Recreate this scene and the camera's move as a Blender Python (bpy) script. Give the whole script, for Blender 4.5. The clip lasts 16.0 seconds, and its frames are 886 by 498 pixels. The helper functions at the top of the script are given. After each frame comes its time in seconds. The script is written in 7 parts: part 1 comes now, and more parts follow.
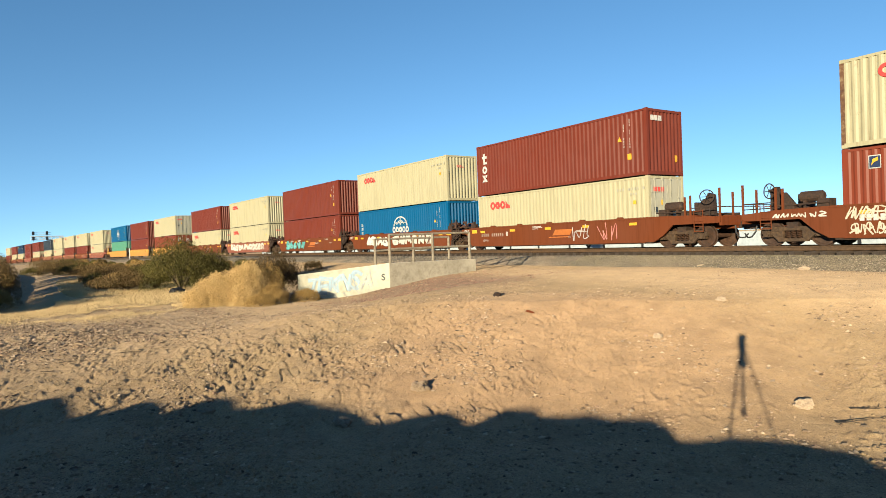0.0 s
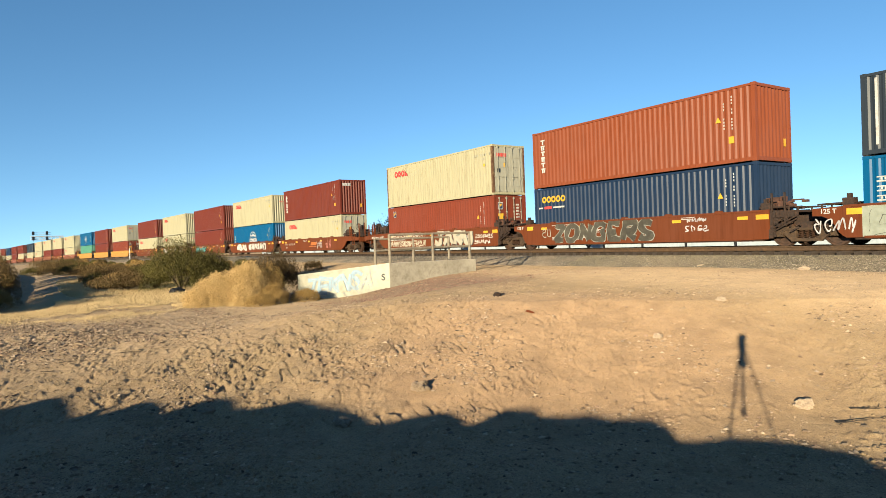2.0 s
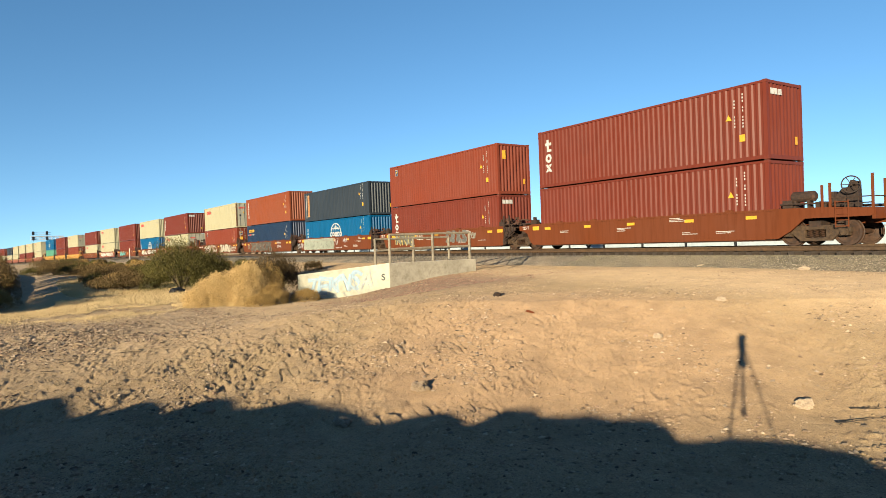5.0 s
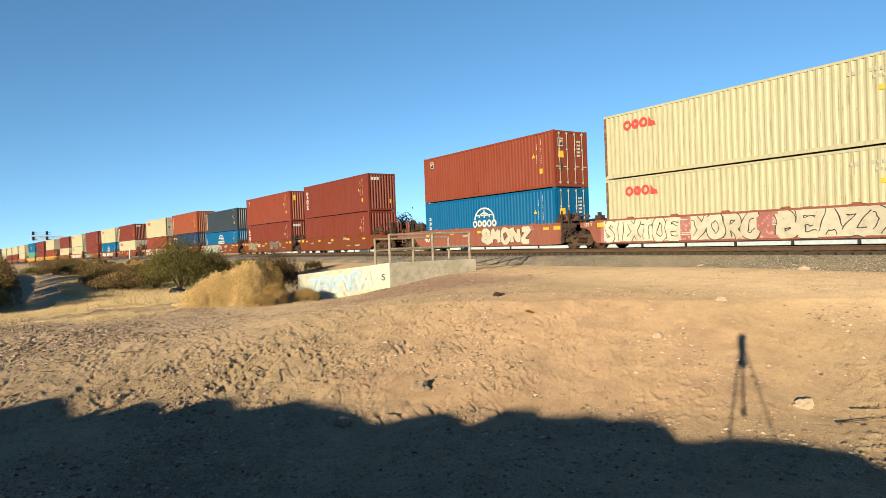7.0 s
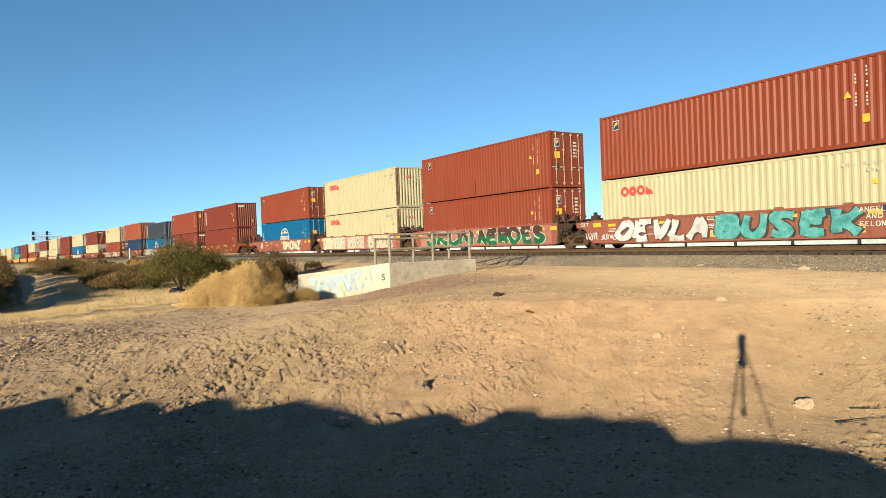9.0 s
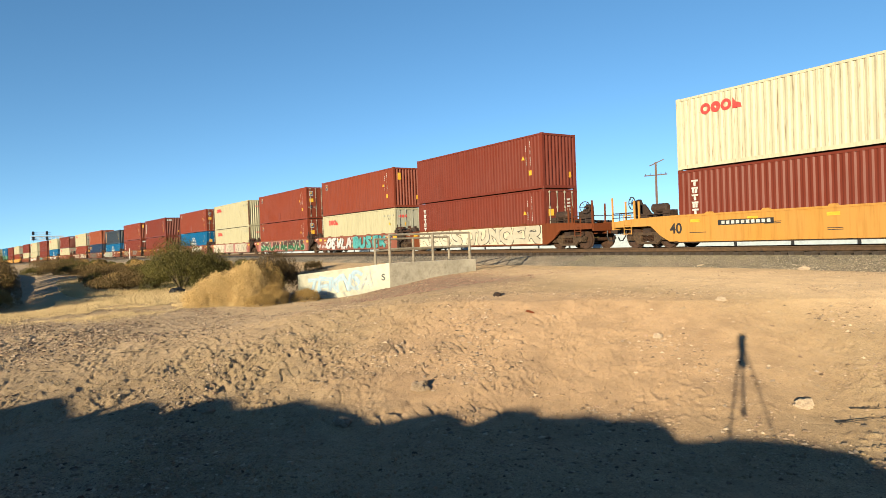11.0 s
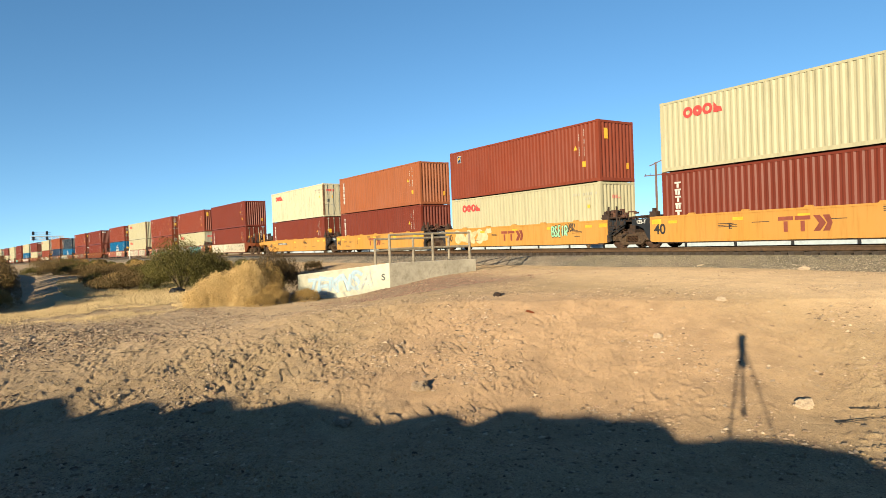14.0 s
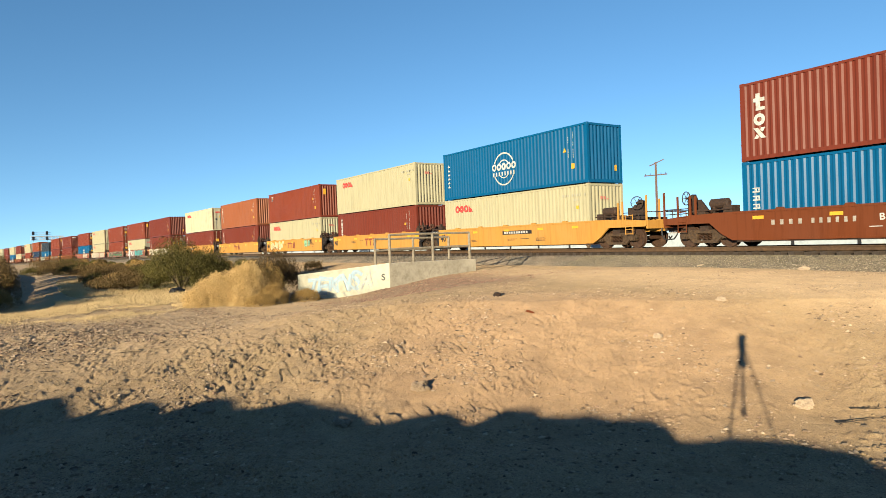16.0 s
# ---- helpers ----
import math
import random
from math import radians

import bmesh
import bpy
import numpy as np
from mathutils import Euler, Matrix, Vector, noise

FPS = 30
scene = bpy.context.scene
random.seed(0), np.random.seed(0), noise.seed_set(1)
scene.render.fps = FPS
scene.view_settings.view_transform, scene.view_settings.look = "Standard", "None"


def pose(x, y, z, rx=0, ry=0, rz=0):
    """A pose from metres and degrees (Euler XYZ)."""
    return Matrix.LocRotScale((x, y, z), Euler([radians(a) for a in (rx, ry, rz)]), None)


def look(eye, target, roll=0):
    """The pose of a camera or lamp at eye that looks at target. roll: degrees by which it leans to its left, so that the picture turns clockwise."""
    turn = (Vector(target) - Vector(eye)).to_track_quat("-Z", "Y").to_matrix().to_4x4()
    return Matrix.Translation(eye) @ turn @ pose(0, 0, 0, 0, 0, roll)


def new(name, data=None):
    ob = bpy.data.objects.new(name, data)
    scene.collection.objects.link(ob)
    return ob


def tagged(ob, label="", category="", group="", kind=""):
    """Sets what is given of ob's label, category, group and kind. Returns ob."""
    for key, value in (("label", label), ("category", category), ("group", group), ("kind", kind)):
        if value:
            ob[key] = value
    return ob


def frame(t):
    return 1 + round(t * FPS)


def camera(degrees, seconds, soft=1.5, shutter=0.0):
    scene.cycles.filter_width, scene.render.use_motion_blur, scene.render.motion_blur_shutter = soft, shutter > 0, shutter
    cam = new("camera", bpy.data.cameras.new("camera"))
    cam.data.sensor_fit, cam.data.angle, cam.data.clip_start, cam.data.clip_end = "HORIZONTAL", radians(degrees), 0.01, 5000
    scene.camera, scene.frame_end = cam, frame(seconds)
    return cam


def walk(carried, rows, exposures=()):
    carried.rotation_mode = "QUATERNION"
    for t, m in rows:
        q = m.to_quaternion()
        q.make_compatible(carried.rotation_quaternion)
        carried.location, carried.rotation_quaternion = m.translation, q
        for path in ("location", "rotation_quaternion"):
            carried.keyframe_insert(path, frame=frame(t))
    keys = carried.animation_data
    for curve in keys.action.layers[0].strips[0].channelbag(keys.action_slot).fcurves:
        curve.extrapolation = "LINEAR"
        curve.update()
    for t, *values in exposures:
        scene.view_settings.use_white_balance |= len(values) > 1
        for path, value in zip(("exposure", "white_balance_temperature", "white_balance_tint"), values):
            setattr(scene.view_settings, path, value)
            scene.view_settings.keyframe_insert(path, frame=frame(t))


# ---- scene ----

# ---------------------------------------------------------------- camera
EYE = (0.0, 0.0, 2.2)
cam = camera(69.55, 16.0, soft=0.36)
walk(cam, [(0.0, pose(*EYE, 89.244, 2.131, 57.82)), (16.0, pose(*EYE, 89.244, 2.131, 57.82))], exposures=[(0.0, 1.25, 6300, 3)])

# ---------------------------------------------------------------- world, sun, exposure
SUN_TO = Vector((0.5377, -0.8296, 0.1508)).normalized()
SUN_EL = math.asin(SUN_TO.z)
SUN_AZ = math.atan2(SUN_TO.x, SUN_TO.y)
world = bpy.data.worlds.new("world")
scene.world = world
world.use_nodes = True
wn = world.node_tree.nodes
sky = wn.new("ShaderNodeTexSky")
sky.sky_type = "NISHITA"
sky.sun_disc = False
sky.sun_elevation = SUN_EL
sky.sun_rotation = SUN_AZ
sky.air_density, sky.dust_density, sky.ozone_density = 0.62, 0.0, 0.95
wn["Background"].inputs["Strength"].default_value = 0.096
# the haze-free desert horizon: the sky just above it reaches down to it
_tc = wn.new("ShaderNodeTexCoord")
_up = wn.new("ShaderNodeVectorMath")
_up.operation = "ADD"
_up.inputs[1].default_value = (0, 0, 0.09)
_un = wn.new("ShaderNodeVectorMath")
_un.operation = "NORMALIZE"
_hs = wn.new("ShaderNodeHueSaturation")
_hs.inputs["Saturation"].default_value = 1.2
world.node_tree.links.new(_tc.outputs["Generated"], _up.inputs[0])
world.node_tree.links.new(_up.outputs[0], _un.inputs[0])
world.node_tree.links.new(_un.outputs[0], sky.inputs["Vector"])
world.node_tree.links.new(sky.outputs[0], _hs.inputs["Color"])
world.node_tree.links.new(_hs.outputs[0], wn["Background"].inputs["Color"])
sun_data = bpy.data.lights.new("sun", "SUN")
sun_data.energy, sun_data.angle, sun_data.color = 5.0, radians(0.45), (1.0, 0.82, 0.58)
sun = new("sun", sun_data)
sun.matrix_world = look(SUN_TO * 50, (0, 0, 0))


# ---------------------------------------------------------------- materials
def mat_base(name, rough=0.6, metal=0.0):
    m = bpy.data.materials.new(name)
    m.use_nodes = True
    nt = m.node_tree
    b = nt.nodes["Principled BSDF"]
    b.inputs["Diffuse Roughness"].default_value = 0.3 + 0.7 * (rough > 0.8)
    b.inputs["Roughness"].default_value = rough
    b.inputs["Metallic"].default_value = metal
    return m, nt, b


def tex_coord(nt, kind="Object", scale=(1, 1, 1)):
    tc = nt.nodes.new("ShaderNodeTexCoord")
    mp = nt.nodes.new("ShaderNodeMapping")
    mp.inputs["Scale"].default_value = scale
    nt.links.new(tc.outputs[kind], mp.inputs["Vector"])
    return mp.outputs["Vector"]


def noise_node(nt, vec, scale, detail=5.0, rough=0.55):
    n = nt.nodes.new("ShaderNodeTexNoise")
    n.inputs["Scale"].default_value = scale
    n.inputs["Detail"].default_value = detail
    n.inputs["Roughness"].default_value = rough
    nt.links.new(vec, n.inputs["Vector"])
    return n.outputs["Fac"]


def ramp(nt, fac, stops):
    r = nt.nodes.new("ShaderNodeValToRGB")
    e = r.color_ramp.elements
    while len(e) < len(stops):
        e.new(0.5)
    for el, (p, c) in zip(e, stops):
        el.position = p
        el.color = (*c, 1) if len(c) == 3 else c
    nt.links.new(fac, r.inputs["Fac"])
    return r.outputs["Color"]


def mix(nt, fac, a, b, blend="MIX"):
    m = nt.nodes.new("ShaderNodeMix")
    m.data_type, m.blend_type = "RGBA", blend
    for sock, val in ((m.inputs[0], fac), (m.inputs[6], a), (m.inputs[7], b)):
        if isinstance(val, (int, float)):
            sock.default_value = val
        elif isinstance(val, tuple):
            sock.default_value = (*val, 1)
        else:
            nt.links.new(val, sock)
    return m.outputs[2]


def bump(nt, b, height, strength, dist):
    n = nt.nodes.new("ShaderNodeBump")
    n.inputs["Strength"].default_value = strength
    n.inputs["Distance"].default_value = dist
    nt.links.new(height, n.inputs["Height"])
    nt.links.new(n.outputs["Normal"], b.inputs["Normal"])
    return n


def paint(name, col, rust=0.3, fade=0.25, rough=0.38, streaks=0.0):
    """Weathered steel paint: faded patches, rain streaks that run down, and small rust."""
    col = tuple(c * 0.63 for c in col)
    m, nt, b = mat_base(name, rough)
    b.inputs["Specular IOR Level"].default_value = 0.12 if col[2] > col[0] else 0.065
    v = tex_coord(nt)
    big = noise_node(nt, v, 0.55, 4)
    faded = tuple(min(1, c * 0.86 + 0.14 * sum(col) / 3 + 0.008) for c in col)
    dark = tuple(c * 0.62 for c in col)
    base = mix(nt, ramp(nt, big, [(0.35, (0, 0, 0)), (0.75, (fade * 2,) * 3)]), col, faded)
    oi = nt.nodes.new("ShaderNodeObjectInfo")
    vv = nt.nodes.new("ShaderNodeVectorMath")
    vv.operation = "ADD"
    sv = tex_coord(nt, "Object", (3.5, 3.5, 0.25))
    nt.links.new(sv, vv.inputs[0])
    nt.links.new(oi.outputs["Random"], vv.inputs[1])
    streak = noise_node(nt, vv.outputs[0], 2.0, 6, 0.65)
    base = mix(nt, ramp(nt, streak, [(0.48, (0, 0, 0)), (0.78, (0.75,) * 3)]), base, dark)
    if streaks:
        run = noise_node(nt, tex_coord(nt, "Object", (7.0, 7.0, 0.35)), 2.0, 6, 0.7)
        base = mix(nt, ramp(nt, run, [(0.57, (0, 0, 0)), (0.68, (streaks,) * 3)]), base, (0.12, 0.062, 0.03))
    fine = noise_node(nt, v, 9.0, 6, 0.7)
    rust_f = ramp(nt, fine, [(0.66 - 0.1 * rust, (0, 0, 0)), (0.74, (rust,) * 3)])
    base = mix(nt, rust_f, base, (0.11, 0.045, 0.02))
    nt.links.new(base, b.inputs["Base Color"])
    bump(nt, b, fine, 0.15, 0.01)
    return m


def speckle(name, cols, scale, rough=0.9, bump_s=0.5, bump_d=0.02, scale2=None, dull=0.68):
    """A grainy mixed surface: cols from dark to light, at two scales. dull: how much the years have greyed it."""
    cols = [tuple(v * dull for v in c) for c in cols]
    m, nt, b = mat_base(name, rough)
    v = tex_coord(nt)
    n1 = noise_node(nt, v, scale, 8, 0.7)
    n2 = noise_node(nt, v, scale2 or scale * 0.08, 4)
    k = len(cols)
    c1 = ramp(nt, n1, [(0.32 + 0.36 * i / max(1, k - 1), c) for i, c in enumerate(cols)])
    c2 = mix(nt, ramp(nt, n2, [(0.35, (0, 0, 0)), (0.7, (0.35,) * 3)]), c1, cols[0], "MULTIPLY")
    nt.links.new(c2, b.inputs["Base Color"])
    bump(nt, b, n1, bump_s, bump_d)
    return m


def leafy(name, cols, rough=0.7):
    m, nt, b = mat_base(name, rough)
    g = nt.nodes.new("ShaderNodeNewGeometry")
    c = ramp(nt, g.outputs["Random Per Island"], [(i / max(1, len(cols) - 1), c) for i, c in enumerate(cols)])
    nt.links.new(c, b.inputs["Base Color"])
    b.inputs["Specular IOR Level"].default_value = 0.08
    return m


M = {}
M["maroon"] = paint("maroon_paint", (0.177, 0.037, 0.022))
M["red"] = paint("red_paint", (0.226, 0.049, 0.025))
M["orange"] = paint("orange_brown_paint", (0.33, 0.108, 0.046))
M["rust"] = paint("rust_red_paint", (0.27, 0.070, 0.029))
M["cream"] = paint("cream_paint", (0.47, 0.43, 0.278), rust=0.25, fade=0.2, streaks=0.14)
M["cream_rusty"] = paint("rust_streaked_cream_paint", (0.47, 0.43, 0.278), rust=0.55, fade=0.12, streaks=0.7)
M["white"] = paint("white_paint", (0.60, 0.54, 0.38), rust=0.4, fade=0.1, streaks=0.8)
M["blue"] = paint("blue_paint", (0.004, 0.105, 0.255), rust=0.2, fade=0.12)
M["navy"] = paint("navy_paint", (0.017, 0.036, 0.08), rust=0.2)
M["slate"] = paint("slate_paint", (0.034, 0.045, 0.06), rust=0.2)
M["green"] = paint("green_paint", (0.10, 0.30, 0.20), rust=0.2)
M["grey"] = paint("door_grey_paint", (0.44, 0.42, 0.33), rust=0.4)
M["car_brown"] = paint("car_brown_paint", (0.165, 0.045, 0.016), rust=0.5, rough=0.6)
M["car_pink"] = paint("car_faded_paint", (0.265, 0.092, 0.062), rust=0.4, rough=0.65)
M["car_yellow"] = paint("car_yellow_paint", (0.54, 0.27, 0.06), rust=0.35, rough=0.55)
M["grime"] = speckle("grimy_steel", [(0.014, 0.007, 0.004), (0.038, 0.018, 0.009), (0.09, 0.042, 0.021)], 12, 0.8, 0.3, 0.01)
M["wheel"] = speckle("rusty_wheel_steel", [(0.032, 0.015, 0.007), (0.065, 0.03, 0.014), (0.11, 0.052, 0.025)], 8, 0.65, 0.2, 0.01)
M["cast"] = speckle("dusty_cast_steel", [(0.034, 0.018, 0.008), (0.072, 0.039, 0.017), (0.13, 0.074, 0.033)], 9, 0.8, 0.3, 0.01)
M["ink_faded"] = speckle("faded_pale_marking", [(0.22, 0.18, 0.15), (0.38, 0.33, 0.28), (0.48, 0.43, 0.38)], 7, 0.7, 0.05, 0.004)
M["rust_gear"] = speckle("rusted_brake_gear", [(0.03, 0.013, 0.008), (0.085, 0.034, 0.018), (0.17, 0.075, 0.042)], 7, 0.8, 0.3, 0.01)
M["tread"], _nt, _b = mat_base("polished_tread", 0.3, 0.9)
_b.inputs["Base Color"].default_value = (0.35, 0.33, 0.31, 1)
M["rail"] = speckle("rusty_rail", [(0.05, 0.025, 0.01), (0.095, 0.05, 0.02), (0.145, 0.08, 0.035)], 10, 0.75, 0.2, 0.01)
M["tie"] = speckle("old_tie_wood", [(0.02, 0.013, 0.01), (0.045, 0.031, 0.022), (0.08, 0.058, 0.04)], 10, 0.9)
M["ink_white"] = speckle("white_marking", [(0.42, 0.40, 0.37), (0.62, 0.60, 0.56), (0.70, 0.68, 0.65)], 6, 0.6, 0.05, 0.004)
M["ink_red"] = speckle("red_marking", [(0.6, 0.06, 0.05), (0.7, 0.07, 0.06), (0.72, 0.1, 0.08)], 6, 0.6, 0.05, 0.004)
M["ink_red_faded"] = speckle("faded_red_marking", [(0.62, 0.30, 0.22), (0.64, 0.24, 0.18), (0.62, 0.18, 0.13)], 9, 0.6, 0.05, 0.004)
M["ink_yellow"] = speckle("yellow_marking", [(0.7, 0.38, 0.02), (0.8, 0.45, 0.03), (0.85, 0.5, 0.05)], 6, 0.5, 0.05, 0.004)
M["ink_black"] = speckle("black_marking", [(0.012, 0.012, 0.012), (0.02, 0.02, 0.02), (0.03, 0.03, 0.03)], 6, 0.6, 0.05, 0.004)
M["ink_navy"] = speckle("navy_marking", [(0.015, 0.03, 0.09), (0.02, 0.04, 0.11), (0.03, 0.05, 0.12)], 6, 0.5, 0.05, 0.004)
M["ink_brown"] = speckle("brown_marking", [(0.22, 0.05, 0.02), (0.26, 0.06, 0.03), (0.3, 0.07, 0.04)], 6, 0.6, 0.05, 0.004)
M["spray_white"] = speckle("white_spray_paint", [(0.5, 0.46, 0.4), (0.66, 0.62, 0.55), (0.75, 0.72, 0.66)], 4, 0.7, 0.05, 0.004)
M["spray_teal"] = speckle("teal_spray_paint", [(0.03, 0.2, 0.2), (0.08, 0.38, 0.38), (0.2, 0.5, 0.5)], 4, 0.7, 0.05, 0.004)
M["spray_green"] = speckle("green_spray_paint", [(0.008, 0.06, 0.022), (0.012, 0.11, 0.04), (0.02, 0.17, 0.07)], 3, 0.7, 0.05, 0.004)
M["spray_pink"] = speckle("pink_spray_paint", [(0.45, 0.12, 0.12), (0.6, 0.25, 0.22), (0.7, 0.4, 0.35)], 3, 0.7, 0.05, 0.004)
M["spray_silver"] = speckle("silver_spray_paint", [(0.3, 0.28, 0.28), (0.55, 0.53, 0.53), (0.72, 0.7, 0.7)], 2, 0.5, 0.05, 0.004)
M["spray_mint"] = speckle("mint_spray_paint", [(0.25, 0.5, 0.3), (0.35, 0.62, 0.4), (0.45, 0.7, 0.5)], 3, 0.7, 0.05, 0.004)
M["spray_olive"] = speckle("olive_spray_paint", [(0.06, 0.055, 0.035), (0.12, 0.11, 0.08), (0.3, 0.3, 0.24)], 3, 0.7, 0.05, 0.004)
M["spray_grey"] = speckle("grey_spray_paint", [(0.2, 0.2, 0.16), (0.32, 0.32, 0.27), (0.42, 0.42, 0.36)], 3, 0.7, 0.05, 0.004)
M["spray_line"] = speckle("slate_spray_line", [(0.34, 0.38, 0.41), (0.43, 0.47, 0.49), (0.5, 0.54, 0.55)], 5, 0.8, 0.05, 0.004)
M["spray_sage"] = speckle("sage_spray_paint", [(0.25, 0.27, 0.21), (0.32, 0.34, 0.27), (0.38, 0.40, 0.33)], 3, 0.7, 0.05, 0.004)
M["spray_cream"] = speckle("cream_spray_paint", [(0.44, 0.39, 0.29), (0.54, 0.49, 0.38), (0.6, 0.55, 0.44)], 3, 0.7, 0.05, 0.004)
M["spray_dark"] = speckle("dark_spray_line", [(0.02, 0.018, 0.016), (0.04, 0.035, 0.03), (0.07, 0.06, 0.05)], 5, 0.8, 0.05, 0.004)
M["spray_maroon"] = speckle("maroon_spray_paint", [(0.05, 0.014, 0.012), (0.08, 0.022, 0.018), (0.11, 0.035, 0.03)], 3, 0.7, 0.05, 0.004)
M["spray_rose"] = speckle("rose_spray_paint", [(0.28, 0.095, 0.08), (0.36, 0.14, 0.12), (0.42, 0.20, 0.175)], 1.5, 0.7, 0.05, 0.004)
M["spray_haze"] = speckle("faded_cream_overpaint", [(0.58, 0.38, 0.18), (0.68, 0.50, 0.30), (0.72, 0.56, 0.36)], 1.5, 0.7, 0.05, 0.004, 5)
M["spray_char"] = speckle("charcoal_spray_paint", [(0.05, 0.042, 0.03), (0.075, 0.065, 0.046), (0.11, 0.1, 0.075)], 3, 0.7, 0.05, 0.004)
M["spray_pale"] = speckle("pale_ochre_spray_paint", [(0.6, 0.5, 0.36), (0.68, 0.6, 0.44), (0.72, 0.64, 0.5)], 4, 0.8, 0.05, 0.004)
M["spray_steel"] = speckle("steel_grey_spray_paint", [(0.11, 0.10, 0.09), (0.16, 0.15, 0.135), (0.22, 0.21, 0.19)], 3, 0.7, 0.05, 0.004)
M["ink_plate"] = speckle("dull_yellow_paint", [(0.48, 0.36, 0.1), (0.58, 0.45, 0.16), (0.62, 0.5, 0.2)], 4, 0.7, 0.05, 0.004)
M["spray_blue"] = speckle("blue_spray_paint", [(0.30, 0.44, 0.54), (0.38, 0.51, 0.6), (0.48, 0.58, 0.62)], 4, 0.8, 0.05, 0.004)
M["concrete"] = speckle("weathered_concrete", [(0.28, 0.24, 0.18), (0.40, 0.35, 0.27), (0.47, 0.42, 0.33)], 5, 0.9, 0.25, 0.01, 0.7)
# paler concrete for the wing wall: its stronger sunlight is put into the colour
M["sunlit_pale"] = speckle("sunlit_pale_concrete", [(0.55, 0.52, 0.40), (0.66, 0.63, 0.50), (0.72, 0.69, 0.56)], 4, 0.85, 0.2, 0.008, 0.6)
M["galv"] = speckle("weathered_pipe_rail", [(0.20, 0.16, 0.11), (0.32, 0.265, 0.19), (0.42, 0.36, 0.27)], 9, 0.6, 0.1, 0.004)
M["pale_wall"] = speckle("pale_panel", [(0.36, 0.41, 0.45), (0.46, 0.52, 0.56), (0.52, 0.58, 0.62)], 2, 0.7, 0.1, 0.01)
M["pole"] = speckle("weathered_pole_wood", [(0.10, 0.06, 0.045), (0.19, 0.12, 0.09), (0.26, 0.17, 0.13)], 6, 0.9)
M["black_metal"] = speckle("black_metal", [(0.012, 0.012, 0.013), (0.02, 0.02, 0.022), (0.03, 0.03, 0.032)], 8, 0.5, 0.05, 0.004)
M["white_metal"] = speckle("pale_painted_steel", [(0.6, 0.6, 0.58), (0.72, 0.72, 0.7), (0.78, 0.78, 0.76)], 5, 0.5, 0.05, 0.004)
M["stone"] = speckle("desert_stone", [(0.13, 0.092, 0.06), (0.22, 0.16, 0.105), (0.33, 0.25, 0.17)], 14, 0.9, 0.4, 0.02, 3, 1.0)
M["pale_stone"] = speckle("pale_stone", [(0.22, 0.165, 0.11), (0.32, 0.245, 0.17), (0.41, 0.325, 0.235)], 10, 0.9, 0.4, 0.02, 3, 1.0)
M["stone_mix"] = leafy("mixed_desert_pebbles", [(0.11, 0.078, 0.053), (0.20, 0.14, 0.092), (0.33, 0.23, 0.15), (0.16, 0.127, 0.10), (0.42, 0.32, 0.225), (0.06, 0.043, 0.032), (0.30, 0.20, 0.14)], 0.9)
M["fill_stone"] = leafy("reddish_fill_gravel", [(0.10, 0.055, 0.042), (0.17, 0.095, 0.07), (0.24, 0.15, 0.11), (0.07, 0.045, 0.035), (0.32, 0.23, 0.17)], 0.9)
M["leaf_green"] = leafy("creosote_leaf", [(0.045, 0.042, 0.012), (0.08, 0.07, 0.019), (0.13, 0.107, 0.033), (0.055, 0.048, 0.015)])
M["leaf_tan"] = leafy("dry_brush_leaf", [(0.38, 0.25, 0.10), (0.50, 0.34, 0.145), (0.58, 0.41, 0.19), (0.45, 0.30, 0.125)])
M["leaf_brown"] = leafy("brown_brush_leaf", [(0.065, 0.042, 0.017), (0.115, 0.074, 0.031), (0.175, 0.115, 0.049), (0.07, 0.055, 0.021)])
M["leaf_dark"] = leafy("dark_brush_leaf", [(0.035, 0.023, 0.011), (0.06, 0.04, 0.019), (0.10, 0.068, 0.03), (0.045, 0.033, 0.014)])
M["leaf_gold"] = leafy("golden_brush_leaf", [(0.22, 0.13, 0.045), (0.30, 0.19, 0.065), (0.36, 0.24, 0.09), (0.17, 0.10, 0.035)])
M["grass"] = leafy("dry_grass", [(0.44, 0.32, 0.16), (0.54, 0.40, 0.21), (0.60, 0.46, 0.26), (0.48, 0.35, 0.18)])
M["dead_wood"] = speckle("dark_dead_wood", [(0.02, 0.014, 0.009), (0.045, 0.03, 0.02), (0.08, 0.056, 0.037)], 20, 0.9)
M["twig"] = speckle("twig_bark", [(0.06, 0.04, 0.025), (0.12, 0.08, 0.05), (0.17, 0.12, 0.08)], 20, 0.9)


